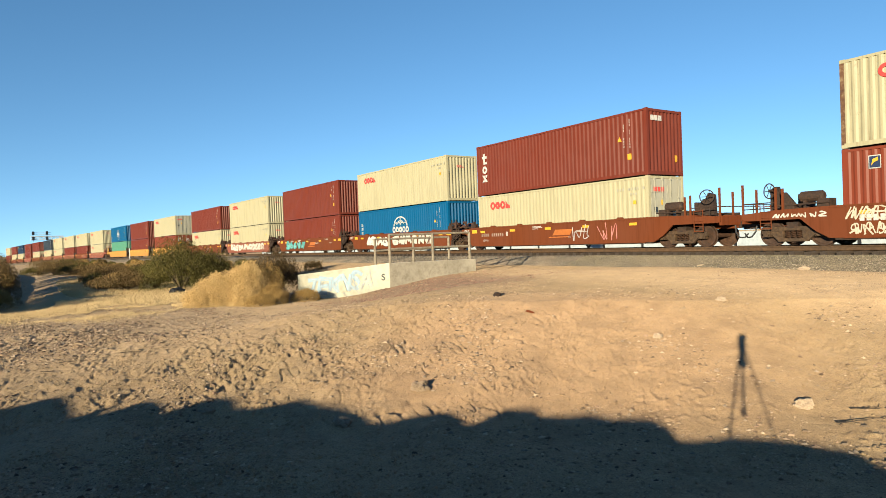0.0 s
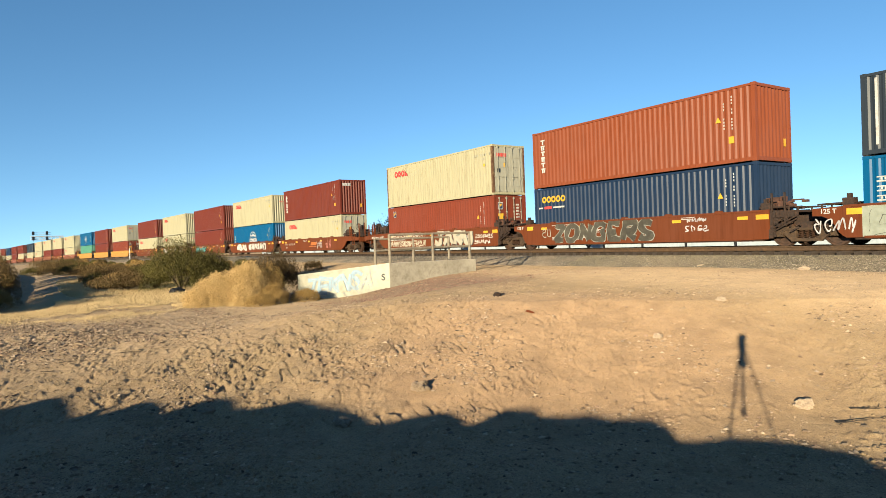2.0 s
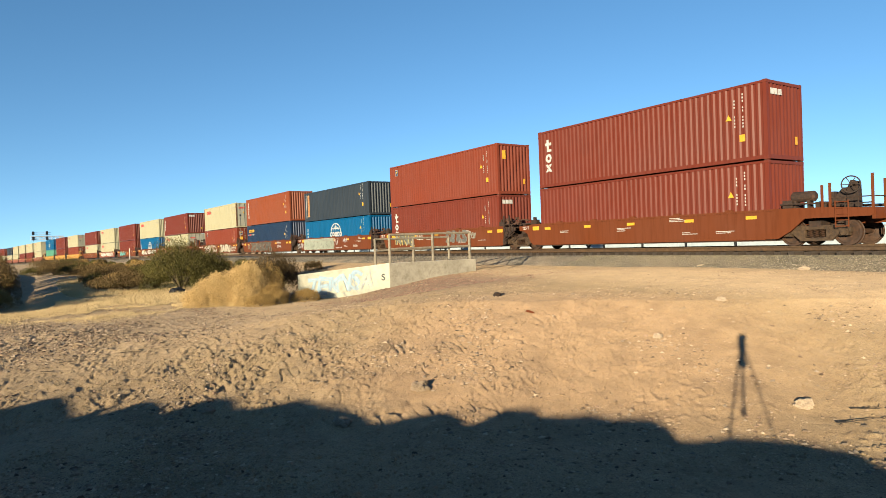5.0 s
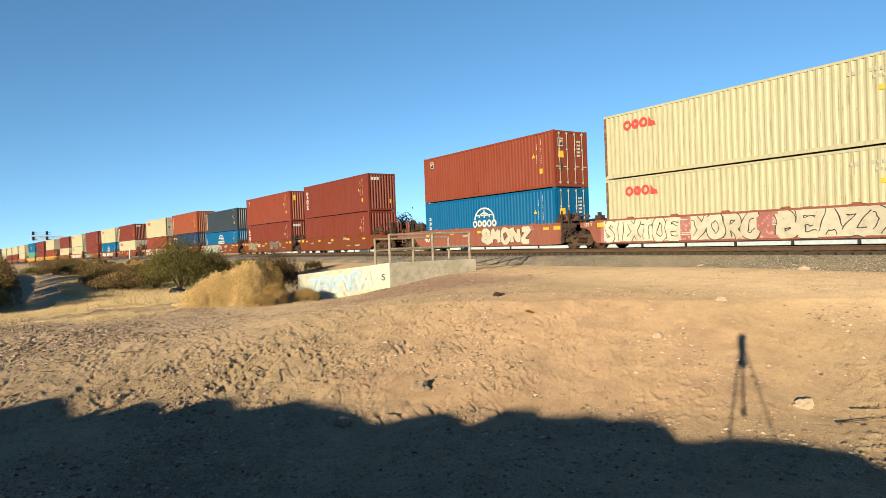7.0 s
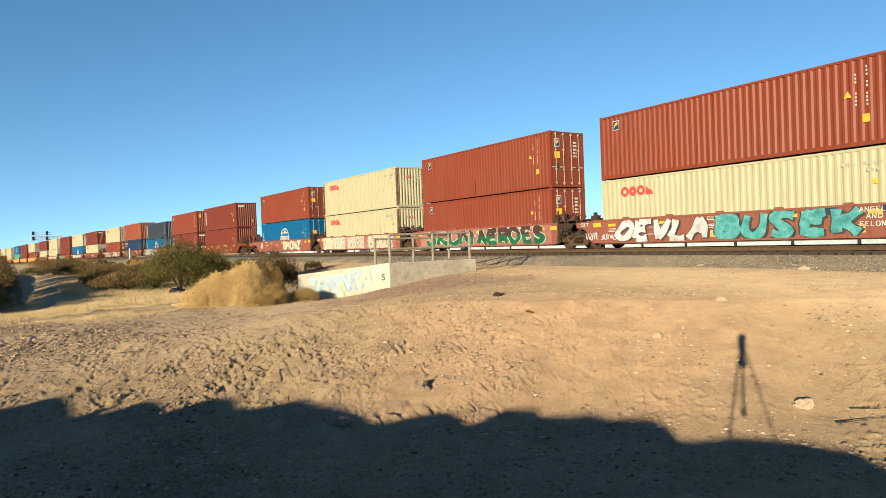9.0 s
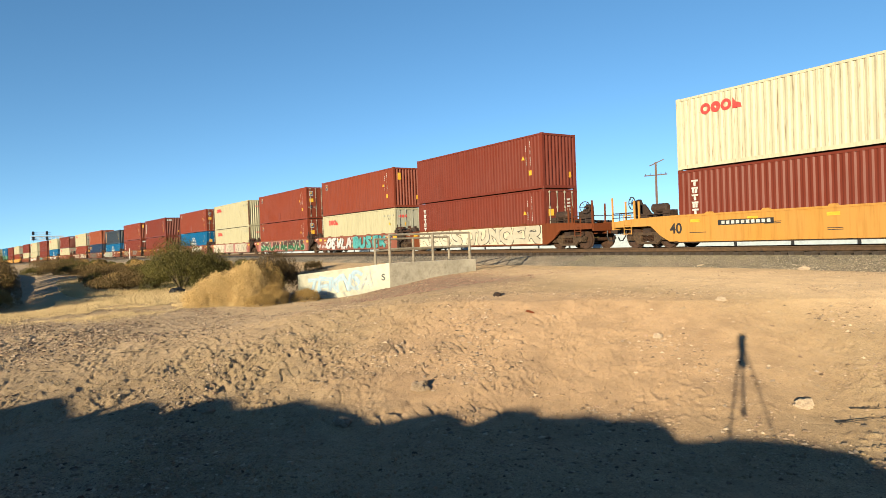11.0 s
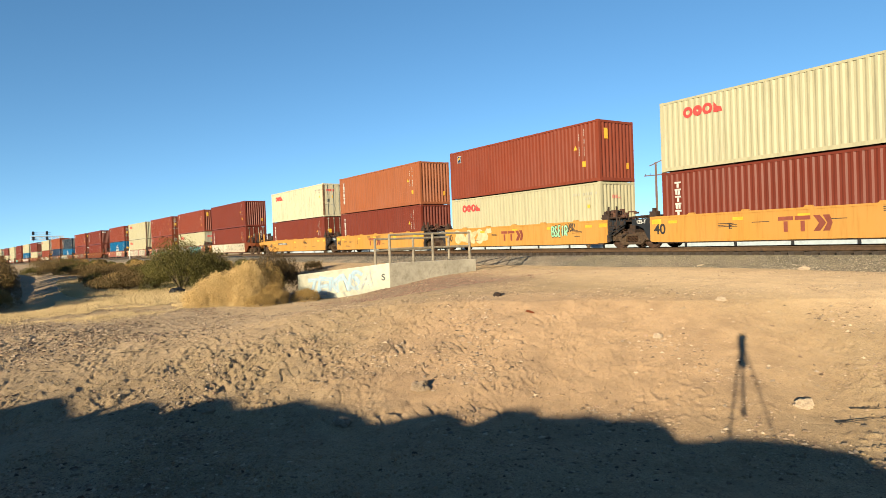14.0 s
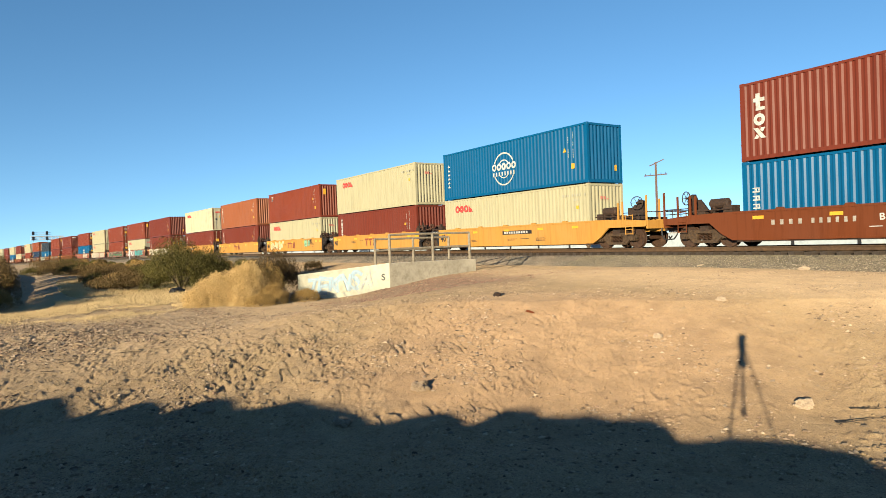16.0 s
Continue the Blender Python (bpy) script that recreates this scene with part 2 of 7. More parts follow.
def ground_material():
    m, nt, b = mat_base("desert_dirt", 0.95)
    v = tex_coord(nt)
    fine = noise_node(nt, v, 28, 9, 0.75)
    mid = noise_node(nt, v, 2.6, 8, 0.65)
    big = noise_node(nt, v, 0.22, 5, 0.6)
    c = ramp(nt, mid, [(0.30, (0.251, 0.18, 0.0967)), (0.5, (0.349, 0.256, 0.14)), (0.72, (0.4, 0.307, 0.181))])
    c = mix(nt, ramp(nt, big, [(0.40, (0, 0, 0)), (0.62, (0.5,) * 3)]), c, (0.409, 0.286, 0.158))
    c = mix(nt, ramp(nt, fine, [(0.32, (0.75,) * 3), (0.43, (0, 0, 0))]), c, (0.22, 0.15, 0.095))
    c = mix(nt, ramp(nt, fine, [(0.66, (0, 0, 0)), (0.74, (0.7,) * 3)]), c, (0.502, 0.381, 0.27))
    grit = noise_node(nt, v, 75, 4, 0.6)
    c = mix(nt, ramp(nt, grit, [(0.38, (0.9,) * 3), (0.46, (0, 0, 0))]), c, (0.14, 0.095, 0.065))
    c = mix(nt, ramp(nt, grit, [(0.57, (0, 0, 0)), (0.64, (0.6,) * 3)]), c, (0.502, 0.391, 0.27))
    def spot(scale, centre, inner, outer, most):
        """A patch of other soil round a place, with a ragged edge."""
        dist = nt.nodes.new("ShaderNodeVectorMath")
        dist.operation = "DISTANCE"
        nt.links.new(tex_coord(nt, "Object", scale), dist.inputs[0])
        dist.inputs[1].default_value = tuple(k * f for k, f in zip(centre, scale))
        wob = nt.nodes.new("ShaderNodeMath")
        wob.operation = "MULTIPLY_ADD"
        nt.links.new(mid, wob.inputs[0])
        wob.inputs[1].default_value = 2.2
        nt.links.new(dist.outputs["Value"], wob.inputs[2])
        rng = nt.nodes.new("ShaderNodeMapRange")
        rng.inputs["From Min"].default_value, rng.inputs["From Max"].default_value = inner, outer
        rng.inputs["To Min"].default_value, rng.inputs["To Max"].default_value = most, 0.0
        nt.links.new(wob.outputs[0], rng.inputs["Value"])
        return rng.outputs["Result"]

    # small pebbles pressed into the soil, pale and dark, at two sizes
    for size, share, pale, dark in ((34.0, 0.16, (0.54, 0.43, 0.31), (0.10, 0.07, 0.05)), (70.0, 0.22, (0.50, 0.39, 0.27), (0.13, 0.09, 0.06))):
        vo = nt.nodes.new("ShaderNodeTexVoronoi")
        vo.inputs["Scale"].default_value = size
        nt.links.new(v, vo.inputs["Vector"])
        sep = nt.nodes.new("ShaderNodeSeparateColor")
        nt.links.new(vo.outputs["Color"], sep.inputs[0])
        core = ramp(nt, vo.outputs["Distance"], [(0.30, (1, 1, 1)), (0.42, (0, 0, 0))])
        for sock, tone, amount in ((sep.outputs[0], pale, 0.5), (sep.outputs[1], dark, 0.6)):
            some = ramp(nt, sock, [(1 - share, (0, 0, 0)), (1 - share + 0.02, (amount,) * 3)])
            c = mix(nt, mix(nt, 1.0, some, core, "MULTIPLY"), c, tone)
    # pinkish subsoil laid bare on the face of the bank
    bare = mix(nt, 1.0, ramp(nt, mid, [(0.30, (0.72,) * 3), (0.72, (1.08,) * 3)]), (0.475, 0.31, 0.185), "MULTIPLY")
    c0 = mix(nt, spot((1.0, 1.0, 0.0), (-8.6, 7.6, 0.0), 3.6, 6.0, 0.85), c, bare)
    c = mix(nt, ramp(nt, grit, [(0.40, (0.15,) * 3), (0.56, (0.9,) * 3)]), c, c0)
    # pale dust of the track on the bench, and pale gravel by the grass, both lightened further as if more sunlit
    lit_dust = mix(nt, 1.0, ramp(nt, mid, [(0.30, (0.82,) * 3), (0.72, (1.1,) * 3)]), (0.56, 0.415, 0.255), "MULTIPLY")
    c0 = mix(nt, spot((0.14, 0.7, 0.0), (-4.0, 15.2, 0.0), 2.4, 3.7, 0.85), c, lit_dust)
    c0 = mix(nt, spot((0.28, 0.28, 0.0), (-21.0, 2.6, 0.0), 2.2, 3.4, 0.75), c0, lit_dust)
    c = mix(nt, ramp(nt, grit, [(0.36, (0.3,) * 3), (0.48, (1, 1, 1))]), c, c0)
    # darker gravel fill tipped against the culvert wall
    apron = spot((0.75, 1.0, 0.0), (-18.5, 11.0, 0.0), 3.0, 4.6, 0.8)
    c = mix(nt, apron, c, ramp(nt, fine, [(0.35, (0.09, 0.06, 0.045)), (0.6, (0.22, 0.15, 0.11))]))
    # patches where the wind has left coarse grey gravel on the dust
    gravel = ramp(nt, noise_node(nt, v, 1.1, 7, 0.7), [(0.44, (0, 0, 0)), (0.62, (0.75,) * 3)])
    c = mix(nt, gravel, c, mix(nt, 1.0, c, (0.76, 0.76, 0.78), "MULTIPLY"))
    # straw litter under the dry grass
    litter = mix(nt, 1.0, ramp(nt, fine, [(0.30, (0.62,) * 3), (0.66, (1.1,) * 3)]), (0.50, 0.35, 0.165), "MULTIPLY")
    c = mix(nt, spot((0.16, 0.36, 0.0), (-34.0, 1.8, 0.0), 2.35, 3.1, 0.8), c, litter)
    c = mix(nt, 1.0, c, (0.69, 0.655, 0.622), "MULTIPLY")
    nt.links.new(c, b.inputs["Base Color"])
    add = nt.nodes.new("ShaderNodeMath")
    add.operation = "MULTIPLY_ADD"
    nt.links.new(mid, add.inputs[0])
    add.inputs[1].default_value = 1.2
    nt.links.new(fine, add.inputs[2])
    add2 = nt.nodes.new("ShaderNodeMath")
    add2.operation = "MULTIPLY_ADD"
    nt.links.new(grit, add2.inputs[0])
    add2.inputs[1].default_value = 0.35
    nt.links.new(add.outputs[0], add2.inputs[2])
    bump(nt, b, add2.outputs[0], 0.8, 0.015)
    return m


M["ground"] = ground_material()


def ballast_material():
    m, nt, b = mat_base("ballast_gravel", 0.95)
    v = tex_coord(nt)
    vo = nt.nodes.new("ShaderNodeTexVoronoi")
    vo.inputs["Scale"].default_value = 19.0
    nt.links.new(v, vo.inputs["Vector"])
    sep = nt.nodes.new("ShaderNodeSeparateColor")
    nt.links.new(vo.outputs["Color"], sep.inputs[0])
    c = ramp(nt, sep.outputs[0], [(0.0, (0.08, 0.066, 0.05)), (0.4, (0.165, 0.14, 0.105)), (0.75, (0.24, 0.205, 0.155)), (1.0, (0.40, 0.35, 0.27))])
    # shade in the gaps between stones, painted as near-black
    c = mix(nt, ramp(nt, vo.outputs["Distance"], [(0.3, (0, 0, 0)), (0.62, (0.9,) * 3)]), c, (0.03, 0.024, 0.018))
    c = mix(nt, ramp(nt, noise_node(nt, v, 0.6, 4), [(0.4, (0, 0, 0)), (0.7, (0.4,) * 3)]), c, (0.30, 0.22, 0.15))
    nt.links.new(c, b.inputs["Base Color"])
    inv = nt.nodes.new("ShaderNodeMath")
    inv.operation = "SUBTRACT"
    inv.inputs[0].default_value = 1.0
    nt.links.new(vo.outputs["Distance"], inv.inputs[1])
    bump(nt, b, inv.outputs[0], 0.9, 0.05)
    return m


M["ballast"] = ballast_material()
M["ballast_stone"] = leafy("ballast_stone", [(0.06, 0.053, 0.036), (0.105, 0.09, 0.062), (0.15, 0.127, 0.088), (0.08, 0.07, 0.05), (0.25, 0.21, 0.155)], 0.9)
M["rust_frame"] = speckle("rusted_paint", [(0.07, 0.03, 0.015), (0.15, 0.07, 0.03), (0.30, 0.22, 0.12)], 7, 0.8, 0.2, 0.01)
M["plate_orange"] = speckle("pale_orange_plate", [(0.5, 0.27, 0.1), (0.6, 0.34, 0.14), (0.64, 0.38, 0.18)], 5, 0.6, 0.05, 0.004)
M["ink_orange"] = speckle("orange_marking", [(0.45, 0.14, 0.02), (0.52, 0.17, 0.03), (0.55, 0.2, 0.04)], 6, 0.6, 0.05, 0.004)


# ---------------------------------------------------------------- mesh helpers
def box(bm, x0, x1, y0, y1, z0, z1):
    vs = [bm.verts.new((x, y, z)) for x in (x0, x1) for y in (y0, y1) for z in (z0, z1)]
    for f in ((0, 1, 3, 2), (4, 6, 7, 5), (0, 4, 5, 1), (2, 3, 7, 6), (0, 2, 6, 4), (1, 5, 7, 3)):
        bm.faces.new([vs[i] for i in f])


def prism(bm, poly, y0, y1):
    """Extrudes a polygon in x, z from y0 to y1."""
    a = [bm.verts.new((x, y0, z)) for x, z in poly]
    c = [bm.verts.new((x, y1, z)) for x, z in poly]
    bm.faces.new(a)
    bm.faces.new(c[::-1])
    n = len(poly)
    for i in range(n):
        bm.faces.new((a[i], c[i], c[(i + 1) % n], a[(i + 1) % n]))


def tube(bm, p, q, r0, r1=None, seg=6):
    p, q = Vector(p), Vector(q)
    d = q - p
    if d.length < 1e-6:
        return
    r1 = r0 if r1 is None else r1
    rot = d.to_track_quat("Z", "Y").to_matrix()
    ra, rb = [], []
    for i in range(seg):
        a = 2 * math.pi * i / seg
        o = rot @ Vector((math.cos(a), math.sin(a), 0))
        ra.append(bm.verts.new(p + o * r0))
        rb.append(bm.verts.new(q + o * r1))
    for i in range(seg):
        j = (i + 1) % seg
        bm.faces.new((ra[i], ra[j], rb[j], rb[i]))
    bm.faces.new(ra[::-1])
    bm.faces.new(rb)


def ring(bm, c, axis, r, w, seg=20):
    """A round bar bent to a circle."""
    rot = Vector(axis).to_track_quat("Z", "Y").to_matrix()
    c = Vector(c)
    for i in range(seg):
        a, b = 2 * math.pi * i / seg, 2 * math.pi * (i + 1) / seg
        tube(bm, c + rot @ Vector((math.cos(a) * r, math.sin(a) * r, 0)), c + rot @ Vector((math.cos(b) * r, math.sin(b) * r, 0)), w, seg=5)


def mesh_of(name, bm, material=None, smooth=False, bevel=0.0):
    if bevel:
        bmesh.ops.bevel(bm, geom=list(bm.edges), offset=bevel, segments=1, affect="EDGES")
    bmesh.ops.recalc_face_normals(bm, faces=list(bm.faces))
    me = bpy.data.meshes.new(name)
    bm.to_mesh(me)
    bm.free()
    if material:
        me.materials.append(material)
    if smooth:
        me.polygons.foreach_set("use_smooth", [True] * len(me.polygons))
    return me


def part(name, data, material, parent, label="", m=None):
    """One mesh object under a thing or part. data: a bmesh, or a mesh shared by alike parts."""
    if isinstance(data, bmesh.types.BMesh):
        data = mesh_of(name, data)
    if not data.materials:
        data.materials.append(None)
    ob = new(name, data)
    ob.material_slots[0].link = "OBJECT"
    ob.material_slots[0].material = material
    ob.parent = parent
    if m is not None:
        ob.matrix_basis = m
    if label:
        ob["label"] = label
    return ob


def thing(name, label, category, m=None, group="", kind=""):
    ob = new(name)
    ob.empty_display_size = 0.3
    if m is not None:
        ob.matrix_basis = m
    return tagged(ob, label, category, group, kind)


# ---------------------------------------------------------------- the track's line
K0, K1, YN, SPEED, GAIN = -1.21643e-3, 4.75634e-6, 22.4427, 15.3355, 0.045
RAIL_Z, G1, G2 = 1.533, -7.2634e-4, -2.52115e-5
_s = np.arange(-900.0, 420.1, 1.0)
_sc = np.maximum(_s, K0 / K1)
_phi = np.where(_s < 0, K0 * _sc - K1 * _sc ** 2 / 2, K0 * _s)
_i0 = int(np.argmin(abs(_s)))
_x = np.concatenate([[0], np.cumsum((np.cos(_phi[1:]) + np.cos(_phi[:-1])) / 2)])
_y = np.concatenate([[0], np.cumsum((np.sin(_phi[1:]) + np.sin(_phi[:-1])) / 2)])
_x, _y = _x - _x[_i0] - 1.219 * -np.sin(_phi[_i0]), _y - _y[_i0] + YN + 1.219
_sz = np.clip(_s, -300, 0)
_z = RAIL_Z + G1 * _sz + G2 * _sz ** 2 - np.where(_s < -300, (-300 - _s) * 0.004, 0)


def track_at(s, off=0.0, up=0.0):
    """Pose on the track at s metres along it: x along it, y away from the camera's side."""
    p = np.interp(s, _s, _phi)
    x, y, z = np.interp(s, _s, _x), np.interp(s, _s, _y), np.interp(s, _s, _z)
    slope = (np.interp(s + 5, _s, _z) - np.interp(s - 5, _s, _z)) / 10
    return pose(x - math.sin(p) * off, y + math.cos(p) * off, z + up, 0, -math.degrees(math.atan(slope)), math.degrees(p))


# ---------------------------------------------------------------- ground
def vnoise(x, y, seed=0):
    xi, yi = np.floor(x), np.floor(y)
    fx, fy = x - xi, y - yi
    fx, fy = fx * fx * (3 - 2 * fx), fy * fy * (3 - 2 * fy)

    def h(a, b):
        v = np.sin(a * 127.1 + b * 311.7 + seed * 74.7) * 43758.5453
        return v - np.floor(v)
    return (h(xi, yi) * (1 - fx) + h(xi + 1, yi) * fx) * (1 - fy) + (h(xi, yi + 1) * (1 - fx) + h(xi + 1, yi + 1) * fx) * fy - 0.5


def fbm(x, y, seed=0, octaves=4):
    return sum(vnoise(x * 2.03 ** i, y * 2.03 ** i, seed + i) * 0.5 ** i for i in range(octaves))


def sstep(a, b, x):
    t = np.clip((x - a) / (b - a), 0, 1)
    return t * t * (3 - 2 * t)


BANK_Q = [-40, -8, -1.2, 0.0, 0.6, 1.3, 2.5, 3.5, 4.6, 5.8, 8.0, 11.0, 14.0, 16.0]
BANK_Z = [1.0, 1.0, 0.85, 0.80, 0.62, 0.46, 0.18, -0.05, -0.30, -0.46, -0.46, -0.15, 0.50, 1.12]
# crest of the unseen bank behind the camera, shaped to cast the wash's shadow edge: metres along, height
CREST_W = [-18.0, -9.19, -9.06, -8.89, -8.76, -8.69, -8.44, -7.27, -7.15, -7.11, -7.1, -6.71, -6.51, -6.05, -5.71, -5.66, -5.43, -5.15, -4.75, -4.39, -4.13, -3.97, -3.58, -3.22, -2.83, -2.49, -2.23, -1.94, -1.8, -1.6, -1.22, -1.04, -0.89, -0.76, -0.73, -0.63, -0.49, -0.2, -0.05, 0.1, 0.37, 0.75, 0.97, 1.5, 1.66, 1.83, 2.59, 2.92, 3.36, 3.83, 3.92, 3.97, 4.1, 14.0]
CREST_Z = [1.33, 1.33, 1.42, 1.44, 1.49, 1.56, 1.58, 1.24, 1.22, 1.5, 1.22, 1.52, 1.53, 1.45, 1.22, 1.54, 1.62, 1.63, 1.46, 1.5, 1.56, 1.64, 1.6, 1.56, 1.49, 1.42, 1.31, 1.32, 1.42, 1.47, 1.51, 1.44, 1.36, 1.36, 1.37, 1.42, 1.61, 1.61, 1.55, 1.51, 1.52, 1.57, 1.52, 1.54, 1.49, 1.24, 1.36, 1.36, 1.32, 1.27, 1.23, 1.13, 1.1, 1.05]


def wash_coords(x, y):
    """q: across the wash towards the camera from the far bank's edge; w: along it."""
    return (x + 11.6) * 0.673 - (y - 8.2) * 0.74, (x + 11.6) * 0.74 + (y - 8.2) * 0.673


def ground_z(x, y):
    x, y = np.asarray(x, float), np.asarray(y, float)
    q, w = wash_coords(x, y)
    s = x.copy()
    for _ in range(3):
        p = np.interp(s, _s, _phi)
        s = s + (x - np.interp(s, _s, _x)) * np.cos(p) + (y - np.interp(s, _s, _y)) * np.sin(p)
    p = np.interp(s, _s, _phi)
    d = (x - np.interp(s, _s, _x)) * np.sin(p) - (y - np.interp(s, _s, _y)) * np.cos(p)
    zr = np.interp(s, _s, _z)
    sub = zr - 0.72
    floor = np.minimum(0.15, zr - 1.3) + 0.10 * fbm(x / 9, y / 9, 3)
    # bench beside the track with its bank, which dies out to the left
    bench = sstep(-8.6, -0.8, w - 0.18 * np.clip(-q, 0, 12))
    edge = q + 0.55 * fbm(w / 3.0, w * 0 + 0.5, 8, 3) + 0.2 * fbm(x / 0.9, y / 0.9, 9, 3) + 0.4 * fbm(w / 1.1, w * 0 + 0.3, 12, 3)
    prof = np.interp(edge, BANK_Q, BANK_Z)
    fl = np.minimum(prof, np.interp(q, [-1.0, 1.0, 5.8], [0.15, 0.11, -0.46]))
    near = np.where(q > 7.4, prof, fl + (prof - fl) * bench)
    left = sstep(-15, -26, x)
    z = near * (1 - left * (q < 7.4)) + floor * left * (q < 7.4)
    z = np.where(q > 7.4, prof, near * (1 - left) + floor * left)
    # embankment under the track
    emb = sstep(9.0, 3.2, d) * (d > -60)
    emb = np.where(x > -21, sstep(5.5, 3.0, d), sstep(11.0, 3.4, d))
    behind = np.where(d < 0, 1.0, 0.0)
    z = z * (1 - emb) + sub * emb
    far = sub + (0.35 - sub) * sstep(5, 30, -d) + 0.25 * fbm(x / 40, y / 40, 5)
    z = np.where(behind > 0, np.where(-d < 4, sub, far), z)
    # unseen bank behind the camera, its crest shaped to shade the near wash
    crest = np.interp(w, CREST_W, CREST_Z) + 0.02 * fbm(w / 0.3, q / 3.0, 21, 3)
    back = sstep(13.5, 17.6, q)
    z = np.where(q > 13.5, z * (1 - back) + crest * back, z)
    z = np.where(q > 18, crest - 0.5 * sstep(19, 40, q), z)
    # gully on the left that carries the dirt track
    ch = np.exp(-((y + 0.9 - 0.25 * fbm(x / 12, y * 0, 31)) / 1.3) ** 2) * sstep(-26, -31, x) * sstep(-110, -80, x)
    z = z - 0.35 * ch
    # raised bank left of the gully, mostly out of view, added to shade it
    z = z + 0.55 * np.exp(-((y + 5.9) / 2.0) ** 2) * sstep(-24, -30, x) * sstep(-110, -80, x)
    r = np.hypot(x, y)
    # gravel fill tipped against the culvert wall
    fill = np.interp(y, [7.5, 8.6, 9.6, 11.0, 13.0, 15.0, 17.0], [-0.02, 0.02, 0.2, 0.52, 0.80, 0.92, 0.95])
    wf = sstep(-14.5, -18.5, x) * sstep(-21.62, -21.3, x) * sstep(7.0, 8.5, y) * sstep(19.5, 16.5, y)
    wf = np.maximum(wf, sstep(-14.5, -18.5, x) * sstep(-21.3 - 3.2, -21.3, x - 0.0) * sstep(11.6, 11.0, y) * sstep(6.6, 8.0, y) * ((y - 11.0) < (x + 21.3)))
    z = z + np.maximum(fill - z, 0) * wf
    churn = 0.22 + 0.78 * sstep(1.5, -4.0, w + 0.8 * fbm(x / 2, y / 2, 61, 2))
    clod = np.minimum(0.018, np.maximum(0, vnoise(x / 0.26 + 0.8 * vnoise(x / 0.4, y / 0.4, 5), y / 0.2, 23) - 0.08) * 0.3)
    rough = 0.02 * fbm(x / 1.3, y / 1.3, 11, 4) + churn * (clod * np.clip(0.5 + 1.6 * fbm(x / 1.1, y / 1.1, 29, 2), 0, 1.2) + 0.017 * fbm(x / 0.2, y / 0.2, 17, 3)) + 0.013 * fbm(x / 0.07, y / 0.07, 19, 2) * np.clip(0.6 + 1.5 * fbm(x / 0.7, y / 0.7, 45, 2), 0.2, 1.4)
    # broken crust: sharp-edged crumbs and pits in patches
    crumb = np.minimum(0.026, np.maximum(0, vnoise(x / 0.075 + 1.2 * vnoise(x / 0.1, y / 0.1, 6), y / 0.065 + 0.9 * vnoise(x / 0.13, y / 0.09, 7), 37) - 0.16) * 0.4)
    pit = np.minimum(0.03, np.maximum(0, vnoise(x / 0.15 + 1.2 * vnoise(x / 0.12, y / 0.12, 8), y / 0.07 + x / 0.3 + 1.1 * vnoise(x / 0.1, y / 0.14, 9), 39) - 0.24) * 0.5)
    worn = np.clip(0.35 + 2.2 * fbm(x / 0.9, y / 0.9, 47, 3), 0.0, 1.3)
    rough = rough + (crumb - 0.35 * pit) * worn * (0.55 + 0.45 * churn)
    rill = np.maximum(0, 0.1 - np.abs(vnoise((w - 0.9 * q) / 0.42 + 0.8 * vnoise(x / 0.6, y / 0.6, 3) + 0.45 * vnoise(x / 0.17, y / 0.17, 4), (w + q) / 1.8, 33))) / 0.1
    rough = rough - 0.055 * rill * (0.5 + vnoise(x / 0.12, y / 0.12, 55)) * np.clip(0.2 + 3 * fbm(x / 1.6, y / 1.6, 35, 2), 0, 1) * sstep(-0.3, 0.5, q) * sstep(6.0, 3.5, q) * sstep(4.0, 1.0, w)
    # sharp-lipped cracks that run down the face of the bank, and a stony runnel
    bend = 0.55 * vnoise(x / 0.5, y / 0.5, 63) + 0.3 * vnoise(x / 0.16, y / 0.16, 64)
    crack = np.maximum(0, 0.075 - np.abs(vnoise((w - 0.75 * q) / 0.19 + bend, (w + q) / 0.6, 65))) / 0.075
    gap = np.clip(4.0 * vnoise(x / 0.33, y / 0.33, 66) + 3.0 * fbm(x / 1.3, y / 1.3, 67, 2), 0, 1)
    rough = rough - 0.04 * crack * gap * sstep(0.1, 0.8, q) * sstep(6.2, 4.6, q) * sstep(3.6, 0.4, w) * (0.35 + 0.65 * sstep(-5.5, -3.5, w))
    run = np.exp(-((w + 4.4 - 0.35 * (q - 3.0) + 0.5 * vnoise(q / 0.7, q * 0, 68)) / 0.22) ** 2) + np.exp(-((w + 3.3 - 0.2 * (q - 3.0) + 0.5 * vnoise(q / 0.6, q * 0, 69)) / 0.16) ** 2)
    rough = rough - (0.03 + 0.10 * vnoise(x / 0.08, y / 0.08, 70)) * run * sstep(1.6, 2.4, q) * sstep(5.8, 4.4, q)
    rough = rough * np.where(q > 10, 0.4, 1.0) * (1 - 0.6 * sstep(12, 24, r))
    rough = rough * np.where(np.abs(d) < 3.4, 0.2, 1.0)
    return z + rough + 2.0 * fbm(x / 300, y / 300, 41) * sstep(250, 900, r)


